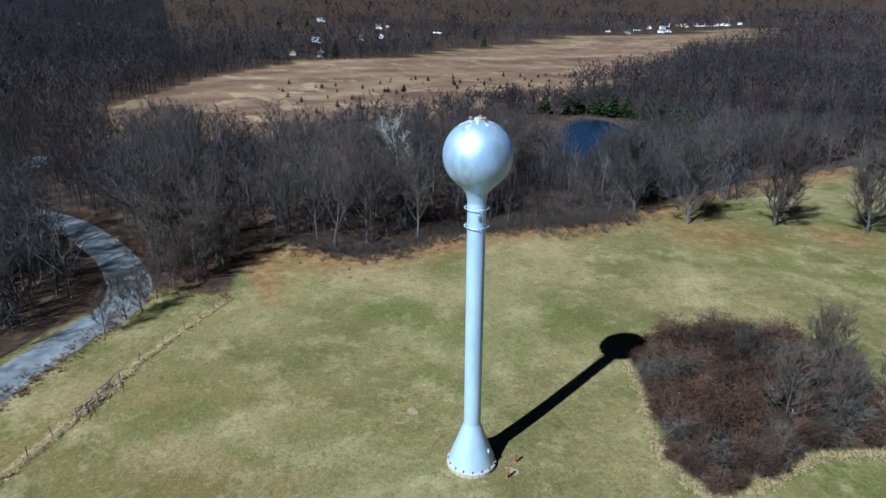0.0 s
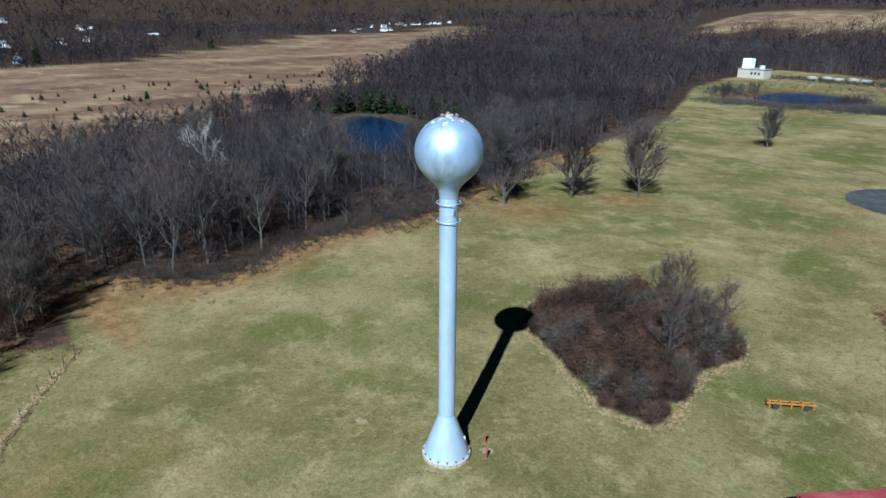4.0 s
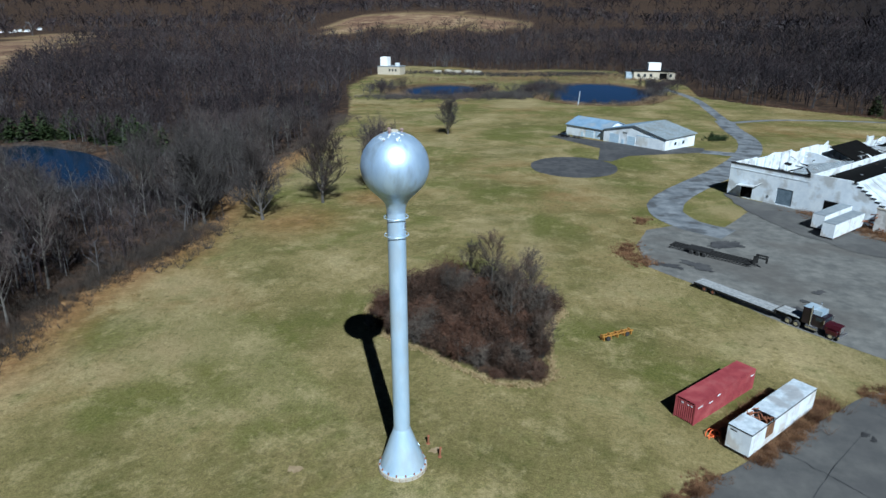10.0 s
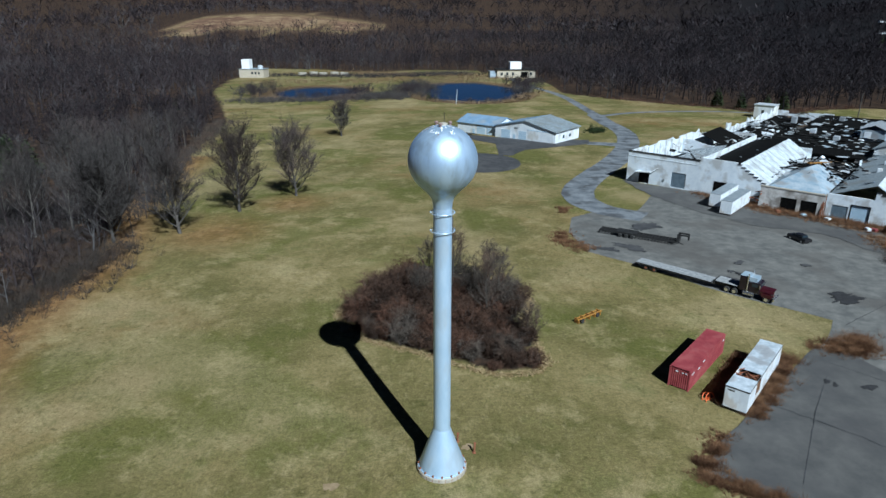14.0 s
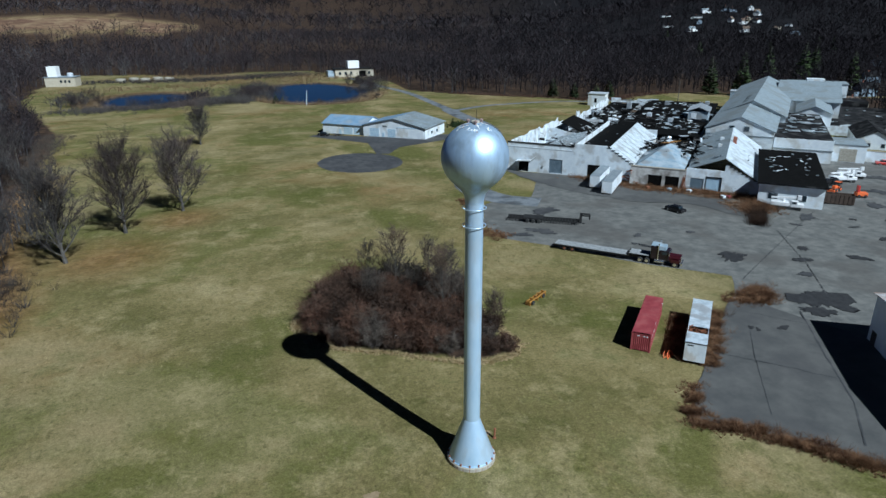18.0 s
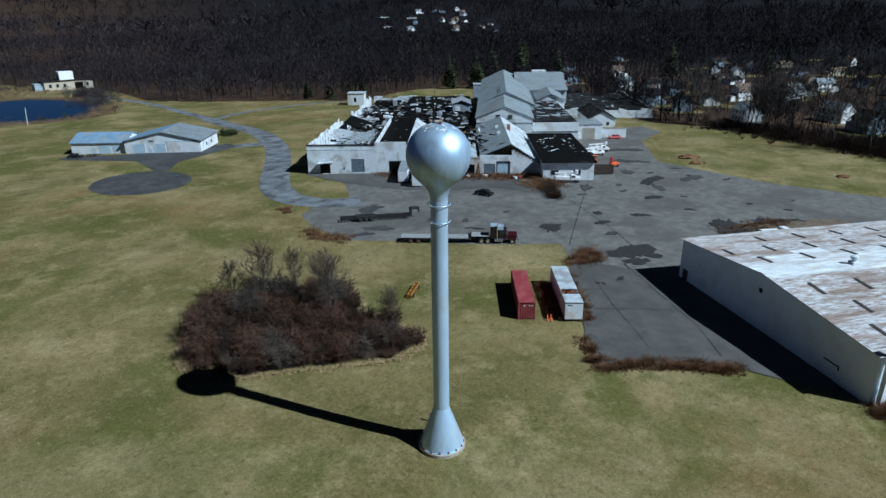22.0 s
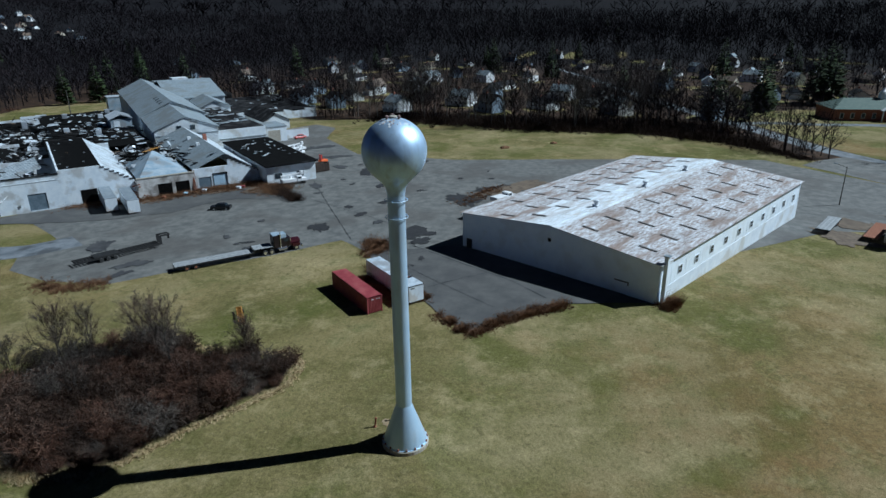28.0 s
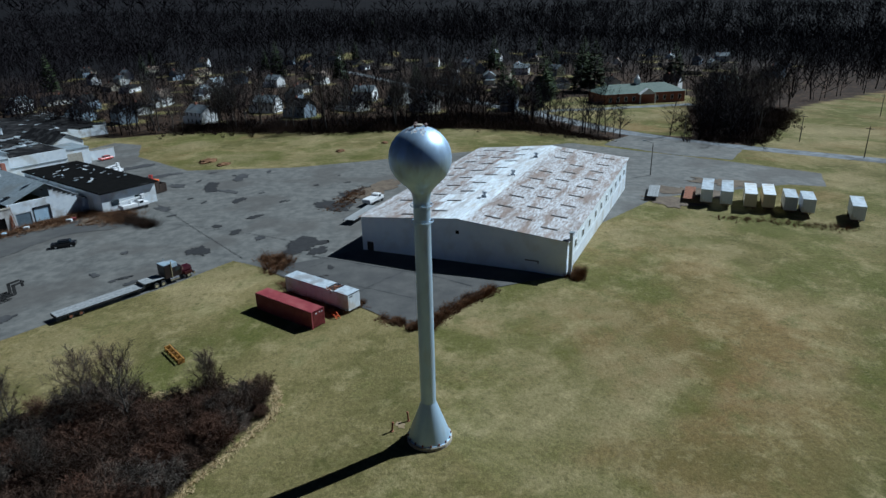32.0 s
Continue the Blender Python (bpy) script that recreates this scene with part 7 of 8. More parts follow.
for k in range(130):
    e = random.uniform(0, 2.99)
    a, b = ((-66, 70), (-72, 92), (-77, 116), (-84, 178))[int(e):int(e) + 2]
    back = 1 + 30 * random.random() ** 1.4
    x, y = a[0] + (b[0] - a[0]) * (e % 1) - back, a[1] + (b[1] - a[1]) * (e % 1) + 0.2 * back
    if all((x - p) ** 2 + (y - q) ** 2 > 26 for p, q in stand) and float(inside(x, y, OPEN)) < -1:
        stand.append((x, y))
        plant("tree", random.choice(WOOD), x, y, random.uniform(0.6, 0.85), random.uniform(0, 6.28), "bare grey tree along the lawn", "tree", "trees of the west wood")
# between the road and the fence
for x, y, s in ((-57, -25, 0.55), (-61, -20, 0.6), (-53, -27.5, 0.42), (-65, -27, 0.8), (-68, -20, 0.85), (-64, -17, 0.7), (-47, -31.5, 0.45), (-43.5, -34, 0.4), (-49, -29.5, 0.4), (-72, -28, 0.8), (-64, -18, 0.65), (-70, -15, 0.85), (-75, -22, 0.9), (-80, -29, 0.9), (-58, -21.5, 0.7)):
    plant("tree", random.choice(SMALL if x > -66 else WOOD), x, y, s, random.uniform(0, 6.28), "bare tree between the road and the wire fence", "tree", "trees beside the road")
SOUTH = [(-38, -53), (-50, -44), (-62, -41), (-90, -47), (-110, -53), (-160, -52), (-170, -110), (-60, -110)]
for k in range(60):
    x, y = random.uniform(-165, -36), random.uniform(-108, -40)
    if float(inside(x, y, SOUTH)) > 1 and y > -90:
        plant("tree", random.choice(WOOD), x, y, random.uniform(0.65, 0.95), random.uniform(0, 6.28), "bare tree in the wood south of the road", "tree", "trees beside the road")

for x, y, s in ((-56, -47, 0.8), (-77, -47, 0.85), (-41, -48, 0.6), (-48, -51, 0.8), (-63, -45.5, 0.85), (-70, -45, 0.8), (-85, -49.5, 0.9), (-92, -51, 0.9), (-52, -47, 0.75), (-100, -54, 0.9), (-66, -47, 0.7), (-74, -52, 0.75), (-80, -46, 0.7), (-88, -54, 0.8), (-96, -50, 0.8), (-60, -52, 0.6), (-52, -56, 0.6), (-70, -60, 0.8), (-84, -63, 0.8), (-104, -60, 0.85), (-112, -68, 0.9), (-46, -62, 0.7)):
    plant("tree", random.choice(WOOD), x, y, s, random.uniform(0, 6.28), "dark bare tree on the leaf-strewn bank", "tree", "trees beside the road")
for k in range(34):
    x = random.uniform(-168, -76)
    y = -29 + random.uniform(-3, 14) if x < -88 else -26 + random.uniform(0, 16)
    plant("tree", random.choice(WOOD), x, y, random.uniform(0.75, 0.98), random.uniform(0, 6.28), "bare tree leaning over the pale road", "tree", "trees beside the road")
# thicket beside the tower
placed = []
for k in range(4000):
    x, y = random.uniform(-16, 16), random.uniform(15, 52)
    if float(inside(x, y, THICKET)) > 1.0 and all((x - a) ** 2 + (y - b) ** 2 > 3.5 for a, b in placed):
        placed.append((x, y))
        plant("shrub", random.choice(SHRUB), x, y, random.uniform(0.6, 1.25), random.uniform(0, 6.28), "dense bare reddish-brown shrub in the thicket", "shrub", "shrubs of the thicket", ("stool", "crown"))
for x, y, s in ((2.5, 45, 0.60), (6.8, 32.8, 0.60), (12.2, 25.7, 0.36), (11.6, 25.0, 0.30), (9.2, 38.2, 0.52), (8.4, 46.2, 0.42), (-1.5, 48, 0.42), (-3, 37, 0.40)):
    plant("tree", random.choice(SMALL), x, y, s, random.uniform(0, 6.28), "small bare tree rising out of the thicket", "tree", "trees of the thicket")


def scatter(name, xs, ys, mat, blades, size, width, label, category, spread=0.4, up=1.2, seed=1):
    """Many tufts as loose blades in one mesh."""
    rng = np.random.default_rng(seed)
    n = len(xs)
    zs = ground_z(xs, ys)
    sz = size * rng.uniform(0.6, 1.2, n)
    if mat == M["weeds"]:
        sz = sz * (0.35 + 1.2 * np.abs(np.sin(xs * 0.9 + 2 * np.sin(ys * 0.7)) * np.sin(ys * 1.1 + xs * 0.4)))
    org = np.repeat(np.stack([xs, ys, zs], 1), blades, 0)
    s = np.repeat(sz, blades)
    a, q = rng.uniform(0, 2 * np.pi, n * blades), rng.random(n * blades)
    d = np.stack([np.cos(a) * spread, np.sin(a) * spread, up * rng.uniform(0.35, 1.3, n * blades)], 1)
    start = org + np.stack([np.cos(a), np.sin(a), 0 * a], 1) * (s * 0.25 * q)[:, None]
    ln = s * rng.uniform(0.6, 1.1, n * blades)
    d /= np.linalg.norm(d, axis=1)[:, None]
    side = np.stack([-np.sin(a + q * 3), np.cos(a + q * 3), 0 * a], 1) * (width * rng.uniform(0.6, 1.2, n * blades))[:, None]
    hearts = org + np.stack([0 * a, 0 * a, -1.2 * s], 1)
    turn = np.sum(np.cross(2 * side, d) * (start - hearts), 1) < 0
    side[turn] *= -1
    v = np.stack([start - side, start + side, start + d * ln[:, None]], 1).reshape(-1, 3)
    m = triangle_mesh(name, v, np.repeat(rng.random(n), blades * 3), mat)
    if mat in (M["dry_grass"], M["reed"]):
        rounded(m, np.repeat(hearts, 3, 0))
    return tagged(new(name, m), label, category, kind="stuff")


def triangle_mesh(name, v, tint, mat):
    """A mesh of loose triangles from its corners, with a tone for each corner."""
    m = bpy.data.meshes.new(name)
    k = len(v) // 3
    m.vertices.add(3 * k)
    m.vertices.foreach_set("co", v.astype(np.float32).ravel())
    m.loops.add(3 * k)
    m.loops.foreach_set("vertex_index", np.arange(3 * k, dtype=np.int32))
    m.polygons.add(k)
    m.polygons.foreach_set("loop_start", np.arange(0, 3 * k, 3, dtype=np.int32))
    m.update()
    m.attributes.new("tint", "FLOAT", "POINT").data.foreach_set("value", tint.astype(np.float32))
    m.materials.append(mat)
    return m


def bare_template(rng, spread, limbs, subs, twigs, w):
    """One bare tree of unit height as loose triangles: a trunk, rising limbs, branches and twigs.
    Gives the corners and, for each triangle, how pale its bark is."""
    tri, pale = [], []

    def fin(a, b, r0, r1, tone, k=2):
        """A tapering bar of k crossed blades."""
        d = b - a
        u = np.cross(d, rng.normal(0, 1, 3))
        u /= np.linalg.norm(u) + 1e-9
        v = np.cross(d, u)
        v /= np.linalg.norm(v) + 1e-9
        for side in (u, v)[:k]:
            tri.append((a - side * r0, a + side * r0, b + side * r1))
            pale.append(tone)
            if r1 > 0:
                tri.append((a - side * r0, b + side * r1, b - side * r1))
                pale.append(tone)

    bend = rng.normal(0, 0.03, 2)
    fork = np.array([bend[0], bend[1], 0.42])
    head = fork + np.array([bend[1], bend[0], 0.38])
    fin(np.array([0, 0, -0.02]), fork, 0.011 + 0.3 * w, 0.008, 0.30)
    fin(fork, head, 0.008, 0.002, 0.30)
    for i in range(limbs):
        t = (i + rng.random()) / limbs
        p = fork + (head - fork) * (t * 2 - 1) if t >= 0.5 else np.array([bend[0] * t * 2, bend[1] * t * 2, 0.20 + 0.44 * t])
        a = i * 2.4 + rng.uniform(-0.5, 0.5)
        d = np.array([math.cos(a), math.sin(a), 0.65 + 0.9 * t + rng.uniform(-0.2, 0.3)])
        d /= np.linalg.norm(d)
        reach = spread * (0.62 - 0.28 * t) * rng.uniform(0.7, 1.2)
        q = p + d * reach
        q[2] = min(q[2], 1.0)
        fin(p, q, 0.0035 + 0.22 * w, 0.3 * w, 0.22, 2 if subs > 2 else 1)
        for _ in range(subs):
            e = rng.uniform(0.25, 1.0)
            b = p + (q - p) * e
            bd = d + rng.normal(0, 0.55, 3) + np.array([0, 0, 0.25])
            bd /= np.linalg.norm(bd)
            tip = b + bd * reach * rng.uniform(0.3, 0.6)
            fin(b, tip, 0.45 * w, 0, 0.08, 1)
            for _ in range(twigs):
                e2 = rng.uniform(0.1, 1.0)
                c = b + (tip - b) * e2
                cd = bd + rng.normal(0, 0.7, 3)
                cd /= np.linalg.norm(cd)
                fin(c, c + cd * reach * rng.uniform(0.18, 0.4), 0.32 * w, 0, 0.0, 1)
    return np.array(tri), np.array(pale)


def grove(name, xs, ys, size, spread, limbs, subs, twigs, width, label, seed, tones=(0.0, 1.0)):
    """A wood of bare trees, each one with trunk, limbs and twigs, in one mesh."""
    rng = np.random.default_rng(seed)
    kinds = [bare_template(rng, spread, limbs, subs, twigs, width / size) for _ in range(7)]
    n = len(xs)
    zs = ground_z(xs, ys)
    sz = size * rng.uniform(0.65, 1.15, n)
    turn = rng.uniform(0, 2 * np.pi, n)
    which = rng.integers(0, len(kinds), n)
    patch = 0.5 + 0.5 * np.sin(xs / 90 + 2 * np.sin(ys / 70)) * np.sin(ys / 110 + 1.3 * np.sin(xs / 60))
    own = tones[0] + (tones[1] - tones[0]) * (0.55 * rng.random(n) + 0.35 * patch)
    vs, ts = [], []
    for k, (tri, pale) in enumerate(kinds):
        i = np.where(which == k)[0]
        c, q = np.cos(turn[i])[:, None, None], np.sin(turn[i])[:, None, None]
        x, y, z = tri[None, ..., 0], tri[None, ..., 1], tri[None, ..., 2]
        m = sz[i][:, None, None]
        fat = rng.uniform(0.85, 1.25, len(i))[:, None, None]
        vs.append(np.stack([xs[i][:, None, None] + m * fat * (x * c - y * q), ys[i][:, None, None] + m * fat * (x * q + y * c), zs[i][:, None, None] + m * z], -1).reshape(-1, 3))
        ts.append(np.repeat(np.clip(own[i][:, None] + (0.25 + 0.55 * tones[1]) * pale[None], 0, 1).ravel(), 3))
    m = triangle_mesh(name, np.concatenate(vs), np.concatenate(ts), M["wood_far"])
    return tagged(new(name, m), label, "wood", kind="stuff")


def clear_of_houses(x, y):
    ok = np.ones(x.shape, bool)
    for hx, hy in HOUSES:
        ok &= np.hypot(x - hx, y - hy) > 19
    return ok


def wood_points(r0, r1, gap, seed, az0=-50, az1=198):
    rng = np.random.default_rng(seed)
    n = int(math.pi * (r1 * r1 - r0 * r0) * (az1 - az0) / 360 / gap ** 2)
    r = np.sqrt(rng.uniform(r0 * r0, r1 * r1, n))
    a = np.radians(rng.uniform(az0, az1, n))
    x, y = r * np.cos(a), r * np.sin(a)
    keep = (inside(x, y, OPEN) < -2.5) & (inside(x, y, DRY) < -2) & (inside(x, y, FAR_DRY) < 0)
    for (cx, cy), pa, pb, turn in PONDS:
        keep &= np.hypot((x - cx) / (pa + 12), (y - cy) / (pb + 12)) > 1
    for line in ROADS:
        for p, q in zip(line, line[1:]):
            u = np.clip(((x - p[0]) * (q[0] - p[0]) + (y - p[1]) * (q[1] - p[1])) / ((q[0] - p[0]) ** 2 + (q[1] - p[1]) ** 2), 0, 1)
            keep &= np.hypot(x - p[0] - u * (q[0] - p[0]), y - p[1] - u * (q[1] - p[1])) > 6
    keep &= clear_of_houses(x, y)
    keep &= inside(x, y, LAWN) < -1
    keep &= inside(x, y, POND_VIEW) < 0
    keep &= (inside(x, y, HAMLET) < 3) | (rng.random(n) < 0.38)
    return x[keep], y[keep]


ROADS = [[(-22, -52), (-44, -38), (-60, -31), (-104, -45), (-122, -58), (-150, -66)], [(133, -131), (166, -95), (194, -79.5), (238, -66), (283, -47), (362, -24), (480, 10), (650, 60)]]

for r0, r1, gap, twigs, w, seed in ((70, 200, 6.6, 6, 0.11, 1), (200, 330, 6.6, 4, 0.17, 11)):
    px, py = wood_points(r0, r1, gap, seed, az1=232 if r0 < 100 else 210)
    # The eastern stand has its backlit darkness put into the tone range.
    for west, high in ((True, 14.5), (False, 18.0)):
        k = (px < -20) == west
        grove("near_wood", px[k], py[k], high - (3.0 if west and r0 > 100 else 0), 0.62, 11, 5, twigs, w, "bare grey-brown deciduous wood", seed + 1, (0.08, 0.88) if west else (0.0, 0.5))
px, py = wood_points(58, 190, 3.6, 27, 100, 225)
grove("undergrowth", px[:2300], py[:2300], 4.2, 1.1, 7, 3, 3, 0.10, "dark tangled undergrowth of the west wood", 28, (0.1, 0.75))
# Undergrowth tones kept low to carry the shade beneath these trees.
px, py = wood_points(180, 300, 4.6, 29, -45, 40)
grove("undergrowth", px[:1500], py[:1500], 4.6, 1.1, 6, 3, 2, 0.16, "undergrowth of the eastern wood, toned as if in shade", 30, (0.0, 0.25))
rng = np.random.default_rng(19)
x, y = rng.uniform(-210, -50, 2600), rng.uniform(-150, -44, 2600)
k = inside(x, y, [(-50, -50), (-62, -42), (-90, -49), (-125, -64), (-205, -74), (-205, -145), (-70, -145)]) > 0
grove("roadside_wood", x[k][:420], y[k][:420], 13, 0.62, 10, 5, 4, 0.13, "dark bare wood south of the pale road", 20, (0.0, 0.6))
rng = np.random.default_rng(9)
x, y = rng.uniform(-175, -62, 900), rng.uniform(32, 150, 900)
near_pond = np.hypot(((x + 148) * 0.857 - (y - 121) * 0.515) / 50, ((y - 121) * 0.857 + (x + 148) * 0.515) / 20) < 1.0
k = (inside(x, y, POND_VIEW) > 0) & ~near_pond & (rng.random(900) < 0.75)
grove("pond_wood", x[k], y[k], 9.5, 0.55, 8, 4, 3, 0.09, "young bare trees before the wood pond", 8)
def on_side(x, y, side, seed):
    """Shade painted by bearing: eastern trees dark as if backlit, others paler, mingling northwards."""
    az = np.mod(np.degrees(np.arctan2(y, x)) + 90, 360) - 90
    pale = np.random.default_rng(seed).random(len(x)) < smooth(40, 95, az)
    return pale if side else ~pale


# Low tones on side 0 carry the backlit shade in the bark colour.
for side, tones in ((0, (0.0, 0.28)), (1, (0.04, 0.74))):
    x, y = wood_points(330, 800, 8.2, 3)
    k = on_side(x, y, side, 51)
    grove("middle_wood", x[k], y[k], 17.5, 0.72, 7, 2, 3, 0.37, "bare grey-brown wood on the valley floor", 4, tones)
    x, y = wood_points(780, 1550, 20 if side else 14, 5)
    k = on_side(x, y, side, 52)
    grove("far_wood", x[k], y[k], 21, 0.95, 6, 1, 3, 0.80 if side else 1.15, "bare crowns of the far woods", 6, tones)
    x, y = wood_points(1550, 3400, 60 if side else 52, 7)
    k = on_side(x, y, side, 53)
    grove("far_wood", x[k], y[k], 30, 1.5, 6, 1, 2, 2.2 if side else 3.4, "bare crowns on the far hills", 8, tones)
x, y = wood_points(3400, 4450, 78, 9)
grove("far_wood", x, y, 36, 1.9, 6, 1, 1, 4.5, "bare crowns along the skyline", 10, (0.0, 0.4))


# ---- weeds, reeds, evergreens, houses ----
def along(line, n, width, seed):
    rng = np.random.default_rng(seed)
    pts = np.array(line, float)
    seg = np.hypot(*np.diff(pts, axis=0).T)
    d = rng.uniform(0, seg.sum(), n)
    cum = np.r_[0, np.cumsum(seg)]
    k = np.clip(np.searchsorted(cum, d) - 1, 0, len(seg) - 1)
    t = (d - cum[k]) / seg[k]
    p = pts[k] + (pts[k + 1] - pts[k]) * t[:, None] + rng.normal(0, width, (n, 2))
    return p[:, 0], p[:, 1]


def tufts(name, line, n, width, mat, size, label, seed, blades=10, w=0.03):
    if mat == "weeds":
        blades, w = 20, 0.018
    x, y = along(line, n, width, seed)
    return scatter(name, x, y, M[mat], blades, size, w, label, "weeds", 0.6, 1.0, seed)


tufts("weeds", [(29, 5), (26.5, 1.5), (25, -0.8), (31.8, -6.3), (37, -12.5)], 1700, 0.65, "weeds", 0.9, "brown dead weeds fringing the apron", 1, 12)
tufts("weeds", [(33.5, 8), (37, 12), (42.5, 19), (44, 21)], 1200, 0.6, "weeds", 1.15, "brown dead weeds along the derelict trailer", 2, 12)
tufts("weeds", [(31.5, 11), (35, 16), (38, 20)], 600, 0.6, "weeds", 1.3, "tall dead weeds between container and trailer", 3)
tufts("weeds", [(50, 24.5), (54.5, 23), (57, 26)], 700, 1.1, "weeds", 1.2, "brown weed island at the yard corner", 4)
tufts("weeds", [(26, 73), (24, 68), (28, 62)], 600, 1.2, "weeds", 0.8, "brown weeds at the end of the yard", 5)
tufts("weeds", [(28.5, 88), (29.5, 92)], 140, 0.7, "weeds", 0.8, "clump of brown weeds beside the drive", 6)
tufts("weeds", [(39.5, -26.5), (42, -27.5)], 300, 0.7, "weeds", 1.3, "dead weeds at the shed corner", 7)
tufts("weeds", [(88, 16), (98, 14), (106, 11)], 500, 1.4, "weeds", 0.9, "dead weeds in the broken yard", 8)
p = [tuple((MILL @ Vector(q))[:2]) for q in ((20, -1.2, 0), (34, -5, 0), (47, -6, 0), (52, -5, 0), (64, -6, 0), (68, -14, 0), (64, -20, 0))]
tufts("weeds", p, 2600, 1.7, "weeds", 1.3, "dead weeds along the mill front", 9)
tufts("weeds", [tuple((MILL @ Vector(q))[:2]) for q in ((66, -12, 0), (66.5, -30, 0))], 420, 0.8, "twig_dark", 1.9, "dark dead brush by the mill", 10, 22, 0.02)
tufts("weeds", [(71, -66), (66, -78), (60, -90)], 300, 1.2, "weeds", 0.8, "dead weeds around parked trailers", 11)
tufts("long_grass", THICKET + THICKET[:1], 2600, 0.35, "dry_grass", 0.55, "fringe of long dry grass round the thicket", 12, 9)
tufts("long_grass", fx, 1500, 0.35, "dry_grass", 0.5, "dry grass along the fence line", 13, 8)
tufts("long_grass", [(-48, -17), (-58, -27), (-50, -31), (-40, -37), (-20, -51)], 1500, 1.0, "weeds", 0.4, "leaf litter and dry grass on the verge", 14, 8)
tufts("brush", [(-73, -9), (-70, -1), (-60, 2.5), (-58, 10), (-65, 26), (-63, 38), (-61, 50), (-60, 66)], 1500, 2.8, "twig_grey", 2.1, "low brown brush along the wood edge", 15, 16, 0.025)
tufts("brush", [(-71, 85), (-77, 113), (-83, 172), (-94, 242)], 900, 2.8, "twig_grey", 2.2, "low brown brush along the far wood edge", 16, 14, 0.03)
# Eastern brush bands with the shadow at their foot put into the colour.
tufts("brush", [(226, 84), (208, 20), (210, -26), (203, -46), (188, -64)], 1800, 4, "brush_shade", 3.2, "brush below the eastern wood, toned as if in shade", 17, 20, 0.035)
tufts("brush", [(236, 92), (226, 60), (218, 20), (222, -26), (212, -48)], 2200, 8, "brush_shade", 4.2, "brush under the eastern wood, toned as if in shade", 32, 24, 0.06)
tufts("brush", [(166, -110), (156, -119), (190, -146), (225, -172)], 1500, 4, "brush_shade", 3.4, "brush under the roadside wood, toned as if in shade", 33, 22, 0.05)
tufts("brush", [(180, -118), (215, -140), (240, -158), (230, -145)], 1100, 6, "brush_shade", 3.6, "brush under the roadside wood, toned as if in shade", 34, 22, 0.06)
tufts("brush", [(166, -73), (180, -66), (198, -48), (207, -26)], 800, 2.2, "brush_shade", 2.2, "brown brush along the public road, toned as if in shade", 35, 16, 0.03)
tufts("brush", [(-62, -22), (-72, -22), (-84, -26)], 700, 3.5, "twig_red", 2.2, "brown brush under the roadside trees", 36, 18, 0.03)
tufts("brush", [(105, 352), (130, 327), (156, 305), (164, 291), (186, 284), (205, 300), (236, 312)], 500, 3.0, "twig_red", 2.5, "low brush below the northern wood", 18, 12, 0.04)
for i, ((cx, cy), a, b, turn) in enumerate(PONDS):
    c0, s0 = math.cos(radians(turn)), math.sin(radians(turn))
    ring = [(cx + 1.16 * a * math.cos(k) * c0 - 1.16 * b * math.sin(k) * s0, cy + 1.16 * a * math.cos(k) * s0 + 1.16 * b * math.sin(k) * c0) for k in np.linspace(0.2 if i else 2.0, 6.0 if i else 5.0, 24)]
    if i:
        tufts("reeds", ring, 2400, 4.0, "reed", 3.4, "tawny reeds round the pond", 20 + i, 10, 0.06)
    else:
        tufts("brush", ring, 900, 3.0, "twig_grey", 2.6, "grey scrub on the wood pond's bank", 20, 16, 0.03)
tufts("brush", [(-110, 330), (-70, 335), (-35, 350), (-20, 345)], 700, 7, "twig", 4.5, "grey brush between the ponds", 25, 22, 0.05)
tufts("brush", [(-40, 345), (-15, 370), (-10, 440)], 500, 7, "twig", 5.0, "grey brush between the ponds", 26, 22, 0.05)
tufts("reeds", [(-140, 470), (-60, 480), (20, 500), (60, 560), (-100, 590)], 1800, 18, "reed", 2.6, "tawny reed beds behind the ponds", 27, 10, 0.1)
tufts("brush", [(-150, 560), (-50, 540), (30, 580)], 900, 12, "twig", 4.0, "grey brush behind the ponds", 28, 18, 0.07)
tufts("brush", [(65, 385), (62, 440), (88, 500)], 300, 5, "twig", 4.0, "grey brush beside the pond house", 29, 20, 0.06)
tufts("brush", [(64, 208), (68, 214)], 60, 1.5, "evergreen", 2.4, "dark green shrub beside the barn", 30, 60, 0.03)
# scrub on the near side of the wood pond
tufts("brush", [(-68, 45), (-80, 75), (-100, 85), (-75, 95), (-120, 80)], 900, 8, "twig", 4.5, "grey scrub before the wood pond", 31, 24, 0.035)


for i, line in enumerate(([(-114, 345), (-112, 375), (-108, 410)], [(-92, 342), (-60, 340), (-48, 352), (-38, 380)], [(-18, 352), (-12, 385), (-14, 430)], [(60, 380), (66, 420), (62, 450)], [(0, 335), (20, 333), (45, 338)])):
    x, y = along(line, 46 if i < 4 else 18, 4.5, 70 + i)
    grove("brush", x, y, 6.5 if i < 4 else 3.8, 1.15, 8, 3, 4, 0.20, "rounded grey-brown brush on the pond bank", 75 + i, (0.2, 0.9))


